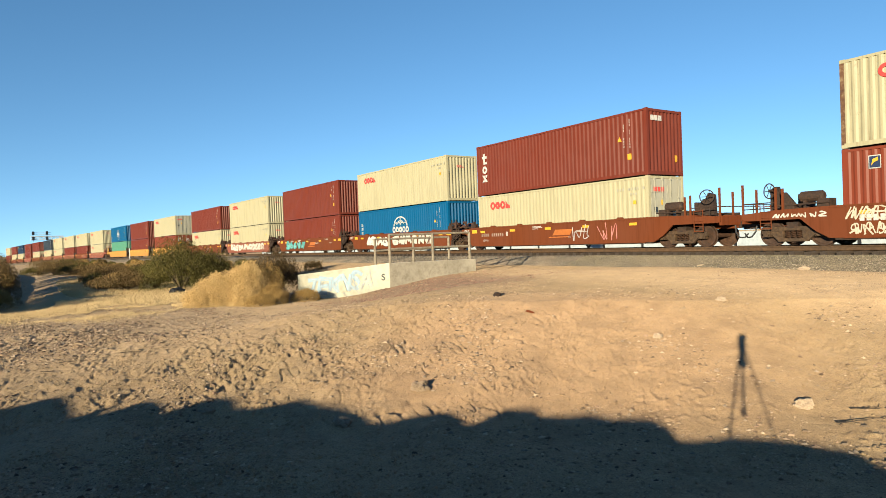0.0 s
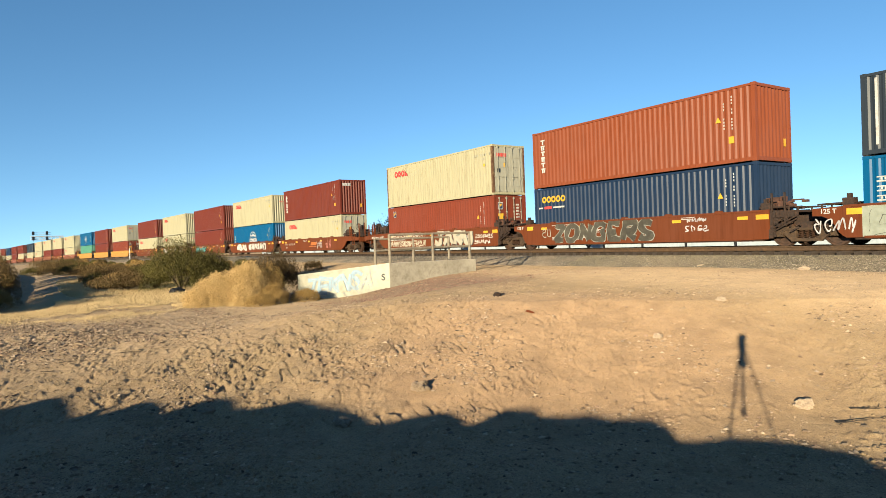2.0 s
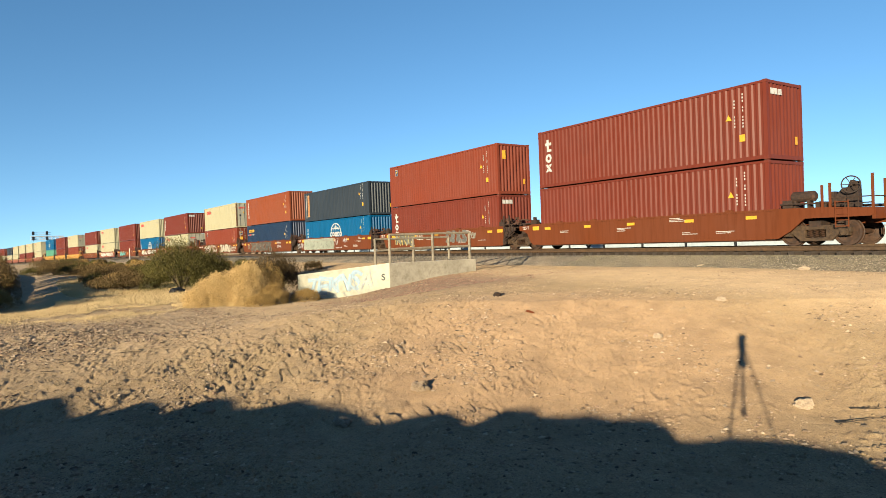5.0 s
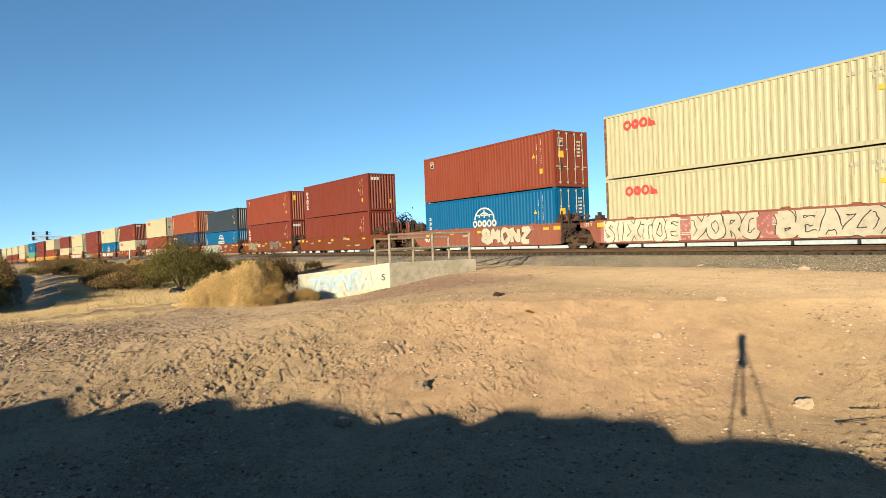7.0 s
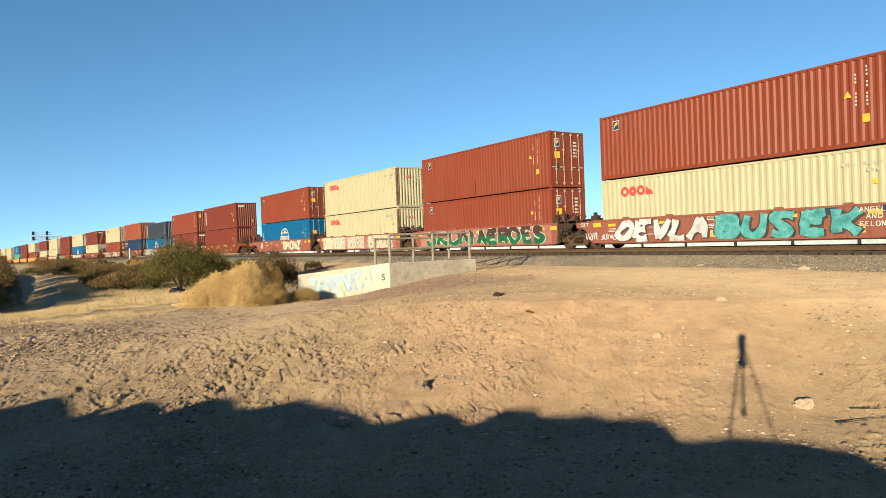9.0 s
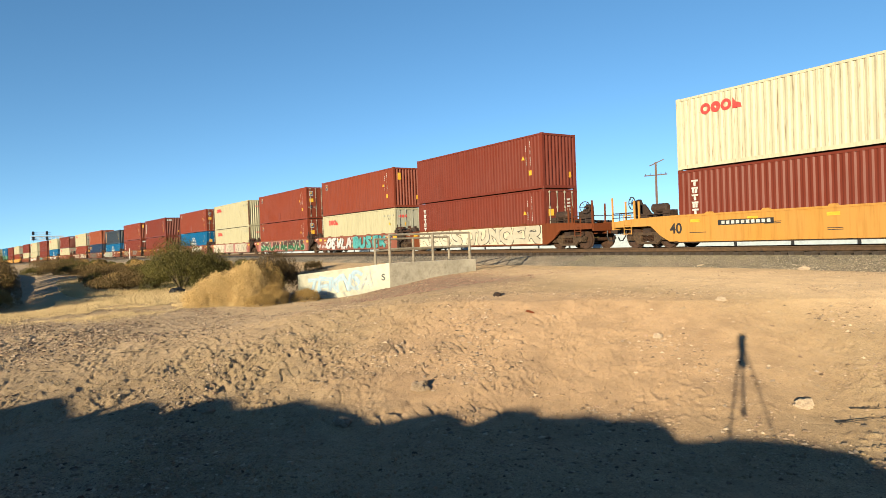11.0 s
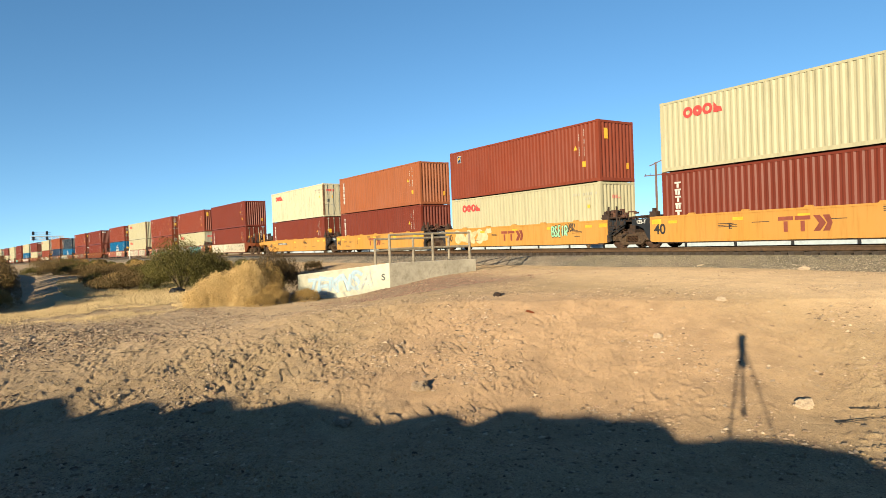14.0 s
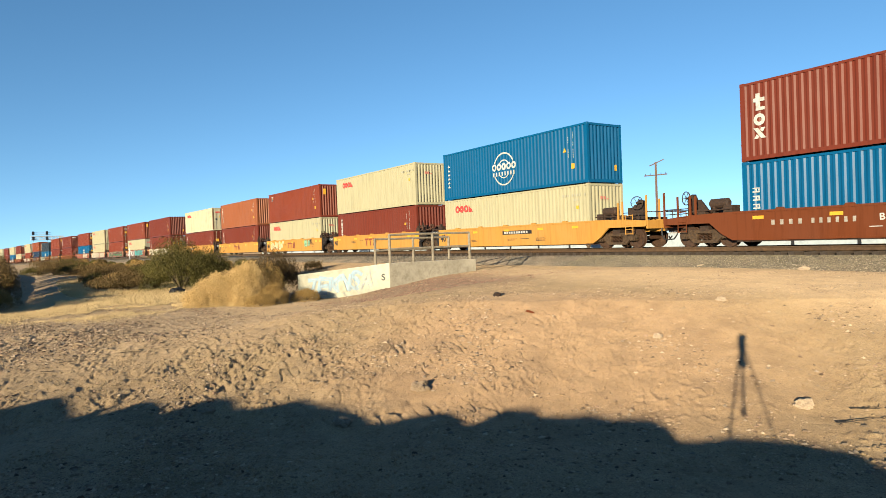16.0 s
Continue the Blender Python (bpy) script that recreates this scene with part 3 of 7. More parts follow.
def build_ground():
    # rings round the place where the camera stands, closer together near it and over the wash
    az = np.radians(np.concatenate([np.arange(-18, 105, 6.0), np.arange(112, 215, 1.0), np.arange(225, 262.9, 6.0), np.arange(263.0, 342.0, 0.10)]))
    rr = np.concatenate([[0.0], np.geomspace(0.5, 3.0, 10), np.geomspace(3.0, 6.0, 45)[1:], np.geomspace(6.0, 28.0, 380)[1:], np.geomspace(28.0, 45.0, 40)[1:], np.geomspace(45.0, 4600.0, 60)[1:]])
    gr, ga = np.meshgrid(rr, az, indexing="ij")
    gx, gy = gr * np.sin(ga), gr * np.cos(ga)
    gz = ground_z(gx, gy)
    n, m = gx.shape
    me = bpy.data.meshes.new("ground")
    me.vertices.add(n * m)
    me.vertices.foreach_set("co", np.stack([gx, gy, gz], -1).astype(np.float32).ravel())
    i = np.arange(n * m).reshape(n, m)
    i = np.concatenate([i, i[:, :1]], 1)
    quads = np.stack([i[:-1, :-1], i[:-1, 1:], i[1:, 1:], i[1:, :-1]], -1).reshape(-1, 4)
    me.loops.add(quads.size)
    me.loops.foreach_set("vertex_index", quads.ravel().astype(np.int32))
    me.polygons.add(len(quads))
    me.polygons.foreach_set("loop_start", np.arange(0, quads.size, 4, dtype=np.int32))
    me.update()
    me.validate()
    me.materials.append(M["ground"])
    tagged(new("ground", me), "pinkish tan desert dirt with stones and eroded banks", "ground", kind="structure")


build_ground()


def hz(x, y):
    return float(ground_z(np.array([x]), np.array([y]))[0])


# ---------------------------------------------------------------- track
def swept(bm, prof, s0, s1, step):
    """Sweeps a profile in (offset, height) along the track."""
    rows, s = [], s0
    while s <= s1 + 1e-6:
        m = track_at(s)
        rows.append([bm.verts.new(m @ Vector((0, o, h))) for o, h in prof])
        s += step
    for a, c in zip(rows, rows[1:]):
        for i in range(len(prof)):
            j = (i + 1) % len(prof)
            bm.faces.new((a[i], a[j], c[j], c[i]))


def build_track():
    bm = bmesh.new()
    swept(bm, [(-3.25, -0.82), (-2.6, -0.55), (-1.85, -0.36), (-1.45, -0.31), (1.45, -0.31), (1.85, -0.36), (2.6, -0.55), (3.25, -0.82)], -640, 300, 2.0)
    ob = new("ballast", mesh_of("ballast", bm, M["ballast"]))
    tagged(ob, "grey brown crushed stone ballast shoulder under the track", "ballast", kind="structure")
    rng = np.random.default_rng(3)
    n = 17000
    V, F = [], []
    shape = np.array([(1, 0.2, 0), (-0.2, 0.9, 0.1), (-0.9, -0.1, 0), (0.3, -1, 0), (0.2, -0.1, 0.8), (0, 0, -0.8)])
    face = np.array([(0, 1, 4), (1, 2, 4), (2, 3, 4), (3, 0, 4), (1, 0, 5), (2, 1, 5), (3, 2, 5), (0, 3, 5)])
    for k in range(n):
        s, o = rng.uniform(-22, 8), -rng.uniform(1.4, 3.3)
        h = float(np.interp(-o, [1.45, 1.85, 2.6, 3.25], [-0.31, -0.36, -0.55, -0.82]))
        a, sz = rng.uniform(0, 6.283), rng.uniform(0.012, 0.028)
        p = shape * rng.uniform(0.7, 1.25, (6, 3)) * sz
        q = np.stack([p[:, 0] * math.cos(a) - p[:, 1] * math.sin(a), p[:, 0] * math.sin(a) + p[:, 1] * math.cos(a), p[:, 2]], 1)
        V.append(q + np.array(track_at(s, o, h + sz * 0.3).translation))
        F.append(face + 6 * k)
    me = bpy.data.meshes.new("ballast_stones")
    me.from_pydata(np.concatenate(V).tolist(), [], np.concatenate(F).tolist())
    me.materials.append(M["ballast_stone"])
    tagged(new("ballast_stones", me), "loose grey brown crushed stones on the ballast", "stones", kind="stuff")
    head = [(-0.037, 0), (0.037, 0), (0.037, -0.04), (0.010, -0.055), (0.010, -0.15), (0.07, -0.172), (-0.07, -0.172), (-0.010, -0.15), (-0.010, -0.055), (-0.037, -0.04)]
    for side in (-0.755, 0.755):
        bm = bmesh.new()
        swept(bm, [(side + o, h) for o, h in head], -640, 300, 2.0)
        ob = new("rail", mesh_of("rail", bm, M["rail"]))
        tagged(ob, "rust brown steel rail on wooden ties", "rail", group="running rails", kind="structure")
    bm = bmesh.new()
    box(bm, -0.115, 0.115, -1.3, 1.3, -0.35, -0.18)
    tie = mesh_of("tie", bm)
    base = tagged(new("track_bed"), "row of dark wooden railway ties in ballast", "railway ties", kind="structure")
    rng = random.Random(5)
    for k in range(150):
        s = -66 + k * 0.53
        part("tie", tie, M["tie"], base, m=track_at(s + rng.uniform(-0.02, 0.02), rng.uniform(-0.03, 0.03), rng.uniform(-0.01, 0.005)))


build_track()


# ---------------------------------------------------------------- containers
CL, CW, CH = 12.192, 2.438, 2.896
HX, HY = CL / 2, CW / 2


def corrugated(bm, u0, u1, v0, v1, n, depth, place):
    """A trapezoid-ribbed sheet; place(u, v, out) gives the point."""
    p = (u1 - u0) / n
    us = []
    for i in range(n):
        b = u0 + i * p
        us += [(b, 0), (b + 0.26 * p, 0), (b + 0.50 * p, depth), (b + 0.76 * p, depth)]
    us.append((u1, 0))
    lo = [bm.verts.new(place(u, v0, o)) for u, o in us]
    hi = [bm.verts.new(place(u, v1, o)) for u, o in us]
    for i in range(len(us) - 1):
        bm.faces.new((lo[i], lo[i + 1], hi[i + 1], hi[i]))


def container_meshes(CH):
    d = {}
    bm = bmesh.new()
    corrugated(bm, -HX + 0.13, HX - 0.13, 0.15, CH - 0.096, 46, 0.036, lambda u, v, o: (u, -HY + 0.008 + o, v))
    d["side"] = mesh_of("side_panel", bm)
    bm = bmesh.new()
    corrugated(bm, -HY + 0.12, HY - 0.12, 0.17, CH - 0.116, 9, 0.05, lambda u, v, o: (HX - 0.015 - o, u, v))
    d["end"] = mesh_of("end_panel", bm)
    bm = bmesh.new()
    corrugated(bm, -HX + 0.1, HX - 0.1, -HY + 0.06, HY - 0.06, 38, 0.02, lambda u, v, o: (u, v, CH - 0.012 - o))
    d["roof"] = mesh_of("roof_panel", bm)
    bm = bmesh.new()
    for sy in (-1, 1):
        y0, y1 = sorted((sy * HY, sy * (HY - 0.07)))
        box(bm, -HX + 0.1, HX - 0.1, y0, y1, CH - 0.106, CH - 0.018)
        box(bm, -HX + 0.1, HX - 0.1, y0, y1, 0.02, 0.16)
    for sx in (-1, 1):
        x0, x1 = sorted((sx * HX, sx * (HX - 0.1)))
        box(bm, x0, x1, -HY + 0.14, HY - 0.14, CH - 0.126, CH - 0.016)
        box(bm, x0, x1, -HY + 0.14, HY - 0.14, 0.02, 0.17)
    d["frame"] = mesh_of("frame", bm)
    bm = bmesh.new()
    box(bm, -0.071, 0.071, -0.066, 0.066, 0.1, CH - 0.096)
    d["post"] = mesh_of("corner_post", bm)
    bm = bmesh.new()
    box(bm, -0.09, 0.09, -0.082, 0.082, -0.06, 0.06)
    d["casting"] = mesh_of("corner_casting", bm, bevel=0.01)
    bm = bmesh.new()
    box(bm, -HX + 0.1, HX - 0.1, -HY + 0.05, HY - 0.05, 0.10, 0.16)
    for k in range(-9, 10):
        box(bm, k * 0.6 - 0.03, k * 0.6 + 0.03, -HY + 0.05, HY - 0.05, 0.02, 0.10)
    d["floor"] = mesh_of("floor_frame", bm)
    bm = bmesh.new()
    box(bm, HX - 0.07, HX - 0.03, 0.012, HY - 0.13, 0.18, CH - 0.136)
    for z in (0.5, 1.05, 1.6, 2.15):
        box(bm, HX - 0.035, HX - 0.012, 0.1, HY - 0.2, z, z + 0.33)
    d["door"] = mesh_of("door", bm)
    bm = bmesh.new()
    tube(bm, (HX + 0.012, 0, 0.14), (HX + 0.012, 0, CH - 0.076), 0.018, seg=6)
    for z in (0.2, 0.9, 1.9, 2.7):
        box(bm, HX - 0.02, HX + 0.03, -0.05, 0.05, z, z + 0.07)
    box(bm, HX + 0.0, HX + 0.035, -0.02, 0.28, 1.02, 1.07)
    d["rod"] = mesh_of("lock_rod", bm)
    bm = bmesh.new()
    box(bm, -0.07, 0.07, -0.06, 0.06, -0.028, 0.0)
    d["lock"] = mesh_of("stacking_lock", bm)
    return d


CM_BY_HEIGHT = {h: container_meshes(h) for h in (2.896, 2.591)}
MIRROR_Y = Matrix.Rotation(math.pi, 4, "Z")


def flat_shapes(polys, y=-HY - 0.002, thick=0.004):
    bm = bmesh.new()
    for poly in polys:
        prism(bm, poly, y - thick, y)
    return bm


def rect(x0, x1, z0, z1):
    return [(x0, z0), (x1, z0), (x1, z1), (x0, z1)]


def annulus(cx, cz, ro, ri, a0=0, a1=360, n=16):
    """A flat ring or arc, as one outline."""
    if a1 - a0 >= 360:
        a1 = a0 + 359.5
    ang = [radians(a0 + (a1 - a0) * i / n) for i in range(n + 1)]
    return [[(cx + ro * math.cos(a), cz + ro * math.sin(a)) for a in ang] + [(cx + ri * math.cos(a), cz + ri * math.sin(a)) for a in ang[::-1]]]


def emblem(kind):
    """Plain coloured shapes for the painted emblems: list of (part name, material, polygons)."""
    L = -HX
    if kind == "petal":      # red row of round shapes near the front end
        p = annulus(L + 1.36, 2.28, 0.22, 0.10) + annulus(L + 1.80, 2.28, 0.21, 0.045) + annulus(L + 2.24, 2.28, 0.22, 0.10) + [[(L + 2.50, 2.07), (L + 2.88, 2.07), (L + 2.84, 2.24), (L + 2.66, 2.30), (L + 2.52, 2.49)]]
        return [("emblem", M["ink_red"], p)]
    if kind == "globe":      # white dome of arcs over a bar
        c = L + 6.3
        p = [[(x, 1.56 + (z - 1.56) * 0.72) for x, z in q] for q in annulus(c, 1.56, 0.95, 0.83, 0, 180, 20) + annulus(c, 1.56, 0.56, 0.47, 15, 165, 12)] + [rect(c - 0.045, c + 0.045, 1.62, 2.12), rect(c - 0.84, c + 0.84, 1.76, 1.83)]
        for k in range(5):
            p += annulus(c - 0.9 + k * 0.45, 1.31, 0.215, (0.11, 0.09, 0.07, 0.11, 0.09)[k], 0, 360, 14)
        for k in range(8):
            p += [rect(c - 1.0 + k * 0.26, c - 0.90 + k * 0.26, 0.82, 1.04)]
        for k in range(4):
            p += [rect(L + 0.40, L + 0.68, 1.74 - k * 0.3, 1.79 - k * 0.3), rect(L + 0.40, L + 0.68, 1.88 - k * 0.3, 1.92 - k * 0.3), rect(L + 0.51, L + 0.57, 1.80 - k * 0.3, 1.875 - k * 0.3), rect(L + 0.62, L + 0.67, 1.80 - k * 0.3, 1.875 - k * 0.3)]
        return [("emblem", M["ink_white"], p)]
    if kind == "globe_top":
        c = L + 5.95
        p = annulus(c, 1.35, 0.92, 0.84, 25, 155, 20) + annulus(c, 1.35, 0.92, 0.84, 205, 335, 20) + annulus(c, 1.35, 0.52, 0.46, 40, 140, 12) + annulus(c, 1.35, 0.52, 0.46, 220, 320, 12)
        for k in range(5):
            p += annulus(c - 0.84 + k * 0.42, 1.49, 0.2, (0.10, 0.085, 0.07, 0.10, 0.085)[k], 0, 360, 14)
        for k in range(8):
            p += [rect(c - 0.95 + k * 0.25, c - 0.85 + k * 0.25, 0.98, 1.2)]
        for k in range(6):
            p += [rect(L + 0.48, L + 0.70, 2.0 - k * 0.25, 2.07 - k * 0.25), rect(L + 0.56, L + 0.62, 2.08 - k * 0.25, 2.16 - k * 0.25)]
        return [("emblem", M["ink_white"], p)]
    if kind == "column3":    # tall white blocks set one under another
        p = [rect(L + 0.62, L + 0.78, 1.80, 2.42), rect(L + 0.52, L + 0.62, 2.12, 2.26), rect(L + 0.78, L + 0.96, 2.12, 2.26), rect(L + 0.78, L + 0.96, 1.80, 1.92)] + annulus(L + 0.74, 1.47, 0.22, 0.09, n=14) + [[(L + 0.50, 1.17), (L + 0.68, 1.17), (L + 0.98, 0.78), (L + 0.80, 0.78)], [(L + 0.80, 1.17), (L + 0.96, 1.17), (L + 0.86, 1.0), (L + 0.77, 1.09)], [(L + 0.52, 0.78), (L + 0.68, 0.78), (L + 0.72, 0.86), (L + 0.63, 0.94)]]
        return [("emblem", M["ink_white"], p)]
    if kind == "column6":
        p = []
        for k in range(6):
            z = 2.46 - k * 0.29
            p += [rect(L + 0.62, L + 0.92, z - 0.07, z), rect(L + 0.72 - 0.07 * (k % 2), L + 0.82 - 0.07 * (k % 2), z - 0.24, z - 0.075)]
            p += [rect(L + 0.78, L + 0.88, z - 0.24, z - 0.075)] if k in (1, 3, 5) else []
        return [("emblem", M["ink_white"], p)]
    if kind == "wedge":      # navy square with a white border and a yellow wedge
        return [("emblem_border", M["ink_white"], [rect(L + 0.80, L + 1.16, 2.18, 2.60)]),
                ("emblem", M["ink_navy"], [rect(L + 0.825, L + 1.135, 2.21, 2.57)]),
                ("emblem_wedge", M["ink_yellow"], [[(L + 0.88, 2.28), (L + 0.96, 2.38), (L + 1.08, 2.42), (L + 1.07, 2.53), (L + 0.92, 2.48)]])]
    if kind == "wordmark":   # row of yellow blocks with a red and white line
        p = [q for k in range(5) for q in annulus(L + 0.75 + k * 0.34, 2.3, 0.17, 0.08, n=10)]
        return [("emblem", M["ink_yellow"], p), ("emblem_line", M["ink_red"], [rect(L + 0.75, L + 1.3, 1.82, 1.95)]), ("emblem_text", M["ink_white"], [rect(L + 0.35, L + 0.65, 1.84, 1.92), rect(L + 1.4, L + 2.2, 1.84, 1.92)])]
    if kind == "plate":      # tall yellow plate with dark blocks
        p = [q for k in range(7) for q in (rect(L + 0.83, L + 0.89, 2.04 - k * 0.25, 2.20 - k * 0.25), rect(L + 0.97, L + 1.03, 2.04 - k * 0.25, 2.20 - k * 0.25), rect(L + 0.90, L + 0.96, 2.11 - k * 0.25, 2.16 - k * 0.25))]
        return [("emblem", M["plate_orange"], [rect(L + 0.74, L + 1.12, 0.4, 2.36)]), ("emblem_text", M["ink_brown"], p), ("emblem_stripe", M["ink_white"], [rect(L + 0.42, L + 0.5, 0.3, 2.4)])]
    return []


FLATS = {}


def marks_mesh(key, polys, lift=0.0):
    if key not in FLATS:
        FLATS[key] = mesh_of(key.split("/")[0], flat_shapes(polys, -HY - 0.002 - lift))
    return FLATS[key]


def id_columns(rng):
    p = []
    for x, n, z in ((HX - 0.95, 11, 2.55), (HX - 1.28, 9, 2.35)):
        for k in range(n):
            if k not in (3, 4 + n % 3):
                p.append(rect(x, x + 0.045, z - k * 0.12 - 0.07, z - k * 0.12))
    return p


def container(colour, emb, doors, label, stickers=True, door_colour=None, ch=2.896, rusty=0, patch=0):
    CM = CM_BY_HEIGHT[ch]
    th = thing("shipping_container", label, "container", group="containers on the train")
    paint_m = M["cream_rusty" if rusty and colour == "cream" else colour]
    part("frame", CM["frame"], paint_m, th)
    for sx in (-1, 1):
        for sy in (-1, 1):
            part("corner_post", CM["post"], M["rust_frame"] if rusty and (sx == rusty or rusty == 2) else paint_m, th, m=Matrix.Translation((sx * (HX - 0.075), sy * (HY - 0.07), 0)))
            part("stacking_lock", CM["lock"], M["grime"], th, m=Matrix.Translation((sx * (HX - 0.09), sy * (HY - 0.08), 0)))
            for z in (0.058, ch - 0.058):
                part("corner_casting", CM["casting"], paint_m, th, m=Matrix.Translation((sx * (HX - 0.087), sy * (HY - 0.079), z)))
    part("side_panel", CM["side"], paint_m, th)
    part("side_panel", CM["side"], paint_m, th, m=MIRROR_Y)
    part("roof_panel", CM["roof"], paint_m, th)
    part("end_panel", CM["end"], paint_m, th, m=MIRROR_Y)
    part("floor_frame", CM["floor"], M["grime"], th, "dark floor cross members")
    if doors:
        dm = M[door_colour] if door_colour else paint_m
        for sgn in (1, -1):
            dr = part("door", CM["door"], dm, th, m=Matrix.Diagonal((1, sgn, 1, 1)))
            for y in (0.28, 0.82):
                part("lock_rod", CM["rod"], M["grey"], dr, "pale steel locking rod", m=Matrix.Translation((0, y, 0)))
        if colour in ("cream", "white"):
            at_end = Matrix.Translation((HX - HY + 0.004, 0, 0)) @ Matrix.Rotation(math.pi / 2, 4, "Z")
            part("data_plate", marks_mesh("data_plate/c", [rect(-0.88, -0.66, 1.28, 1.52)]), M["slate"], th, "dark metal data plate", m=at_end)
            part("door_sticker", marks_mesh("door_sticker/c", [rect(-0.40, -0.26, 1.62, 1.84)]), M["ink_yellow"], th, "small yellow sticker", m=at_end)
            part("notice_plate", marks_mesh("notice_plate/c", [rect(0.22, 0.44, 1.22, 1.5)]), M["grey"], th, "grey notice plate", m=at_end)
            e = part("door_emblem", marks_mesh("door_emblem/petal", [rect(-0.9, -0.68, 2.2, 2.4), rect(-0.62, -0.45, 2.2, 2.4), rect(-0.38, -0.2, 2.2, 2.4)]), M["ink_red"], th, "small red emblem", m=Matrix.Translation((HX - HY + 0.004, 0, 0)) @ Matrix.Rotation(math.pi / 2, 4, "Z"))
        else:
            p = [rect(0.25 + 0.09 * (k % 5), 0.31 + 0.09 * (k % 5), 2.3 - 0.18 * (k // 5), 2.4 - 0.18 * (k // 5)) for k in range(25) if (k * 7) % 5 != 2]
            at_end = Matrix.Translation((HX - HY + 0.004, 0, 0)) @ Matrix.Rotation(math.pi / 2, 4, "Z")
            if colour == "red":
                e = part("door_emblem", marks_mesh("door_emblem/square", [rect(-0.92, -0.56, 2.08, 2.5)]), M["ink_white"], th, "small square emblem", m=at_end)
                part("emblem_wedge", marks_mesh("emblem_wedge/square", [rect(-0.89, -0.59, 2.12, 2.46)], 0.005), M["ink_navy"], e)
                part("emblem_flag", marks_mesh("emblem_flag/square", [[(-0.82, 2.2), (-0.68, 2.3), (-0.62, 2.4), (-0.84, 2.4)]], 0.01), M["ink_yellow"], e)
            part("door_sticker", marks_mesh("door_sticker/a", [rect(-0.92, -0.54, 1.5, 1.84)]), M["ink_yellow"], th, "yellow door sticker", m=at_end)
            part("data_plate", marks_mesh("data_plate/a", [rect(-0.88, -0.66, 1.0, 1.22)]), M["slate"], th, "dark metal data plate", m=at_end)
            part("door_text", marks_mesh("door_text/a", p), M["ink_white"], th, "white stencilled marks", m=at_end)["kind"] = "stuff"
    else:
        part("end_panel", CM["end"], paint_m, th)
        if colour in ("cream", "white"):
            part("end_emblem", marks_mesh("end_emblem/petal", [rect(-0.42, -0.26, 2.12, 2.28), rect(-0.2, -0.04, 2.12, 2.28), rect(0.02, 0.16, 2.12, 2.18)]), M["ink_red_faded"], th, "small red emblem", m=Matrix.Translation((HX - HY - 0.008, 0, 0)) @ Matrix.Rotation(math.pi / 2, 4, "Z"))
    for n, (nm, mt, polys) in enumerate(emblem(emb)):
        for k, poly in enumerate(polys):
            part(nm, marks_mesh(nm + "/" + emb + str(k), [poly], n * 0.003), mt, th)
    if emb in ("column3", "wedge") and not doors:
        part("end_emblem", marks_mesh("end_emblem/" + emb, [rect(-0.95, -0.72, 2.38, 2.6), rect(-0.68, -0.48, 2.38, 2.6), rect(-0.44, -0.2, 2.38, 2.6)] if emb == "column3" else [rect(-0.85, -0.6, 2.0, 2.5)]), M["ink_white"] if emb == "column3" else M["ink_yellow"], th, m=Matrix.Translation((HX - HY - 0.008, 0, 0)) @ Matrix.Rotation(math.pi / 2, 4, "Z"))
    if patch:
        part("repair_patch", marks_mesh("repair_patch/" + str(patch), [rect(patch - HX, patch - HX + 0.62, 0.2, 0.85)]), paint_m, th, "fresh welded repair patch")
    dark_ink = colour in ("cream", "white")
    part("stencil_text", marks_mesh("stencil_text/" + ("h" if dark_ink else "v"),
         [rect(HX - 1.75 + k * 0.16, HX - 1.66 + k * 0.16, 2.32, 2.44) for k in range(10) if k not in (3, 8)] + [rect(HX - 1.0 + k * 0.14, HX - 0.92 + k * 0.14, 2.1, 2.2) for k in range(3)] if dark_ink else id_columns(random)),
         M["grey"] if dark_ink else M["ink_white"], th)["kind"] = "stuff"
    if stickers:
        part("caution_sticker", marks_mesh("caution_sticker/" + ("h" if dark_ink else "v"), [rect(HX - 0.85, HX - 0.68, 1.7, 1.86)] if dark_ink else [rect(HX - 1.08, HX - 0.86, 0.76, 1.02)]), M["ink_yellow"], th, "yellow caution sticker")
        if not dark_ink:
            part("warning_triangle", marks_mesh("warning_triangle/v", [[(HX - 1.62, 1.62), (HX - 1.38, 1.62), (HX - 1.50, 1.84)]]), M["ink_yellow"], th, "yellow warning triangle")
            if not doors:
                part("end_sticker", marks_mesh("end_sticker/v", [rect(0.66, 0.82, 0.6, 0.9)]), M["ink_yellow"], th, "yellow sticker", m=Matrix.Translation((HX - HY - 0.008, 0, 0)) @ Matrix.Rotation(math.pi / 2, 4, "Z"))
    return th


# ---------------------------------------------------------------- well cars
SILL_Z0, SILL_Z1 = 0.27, 1.34
SY = 1.43          # outer face of the side sills


def text_mesh(txt, size):
    c = bpy.data.curves.new("lettering", "FONT")
    c.body, c.size, c.extrude, c.align_x, c.align_y = txt, size, 0.002, "CENTER", "CENTER"
    c.offset = 0.022 * size
    ob = bpy.data.objects.new("lettering", c)
    scene.collection.objects.link(ob)
    bpy.context.view_layer.update()
    me = bpy.data.meshes.new_from_object(ob.evaluated_get(bpy.context.evaluated_depsgraph_get()))
    bpy.data.objects.remove(ob)
    bpy.data.curves.remove(c)
    me.materials.clear()
    me.name = "lettering"
    return me


TEXT = {}


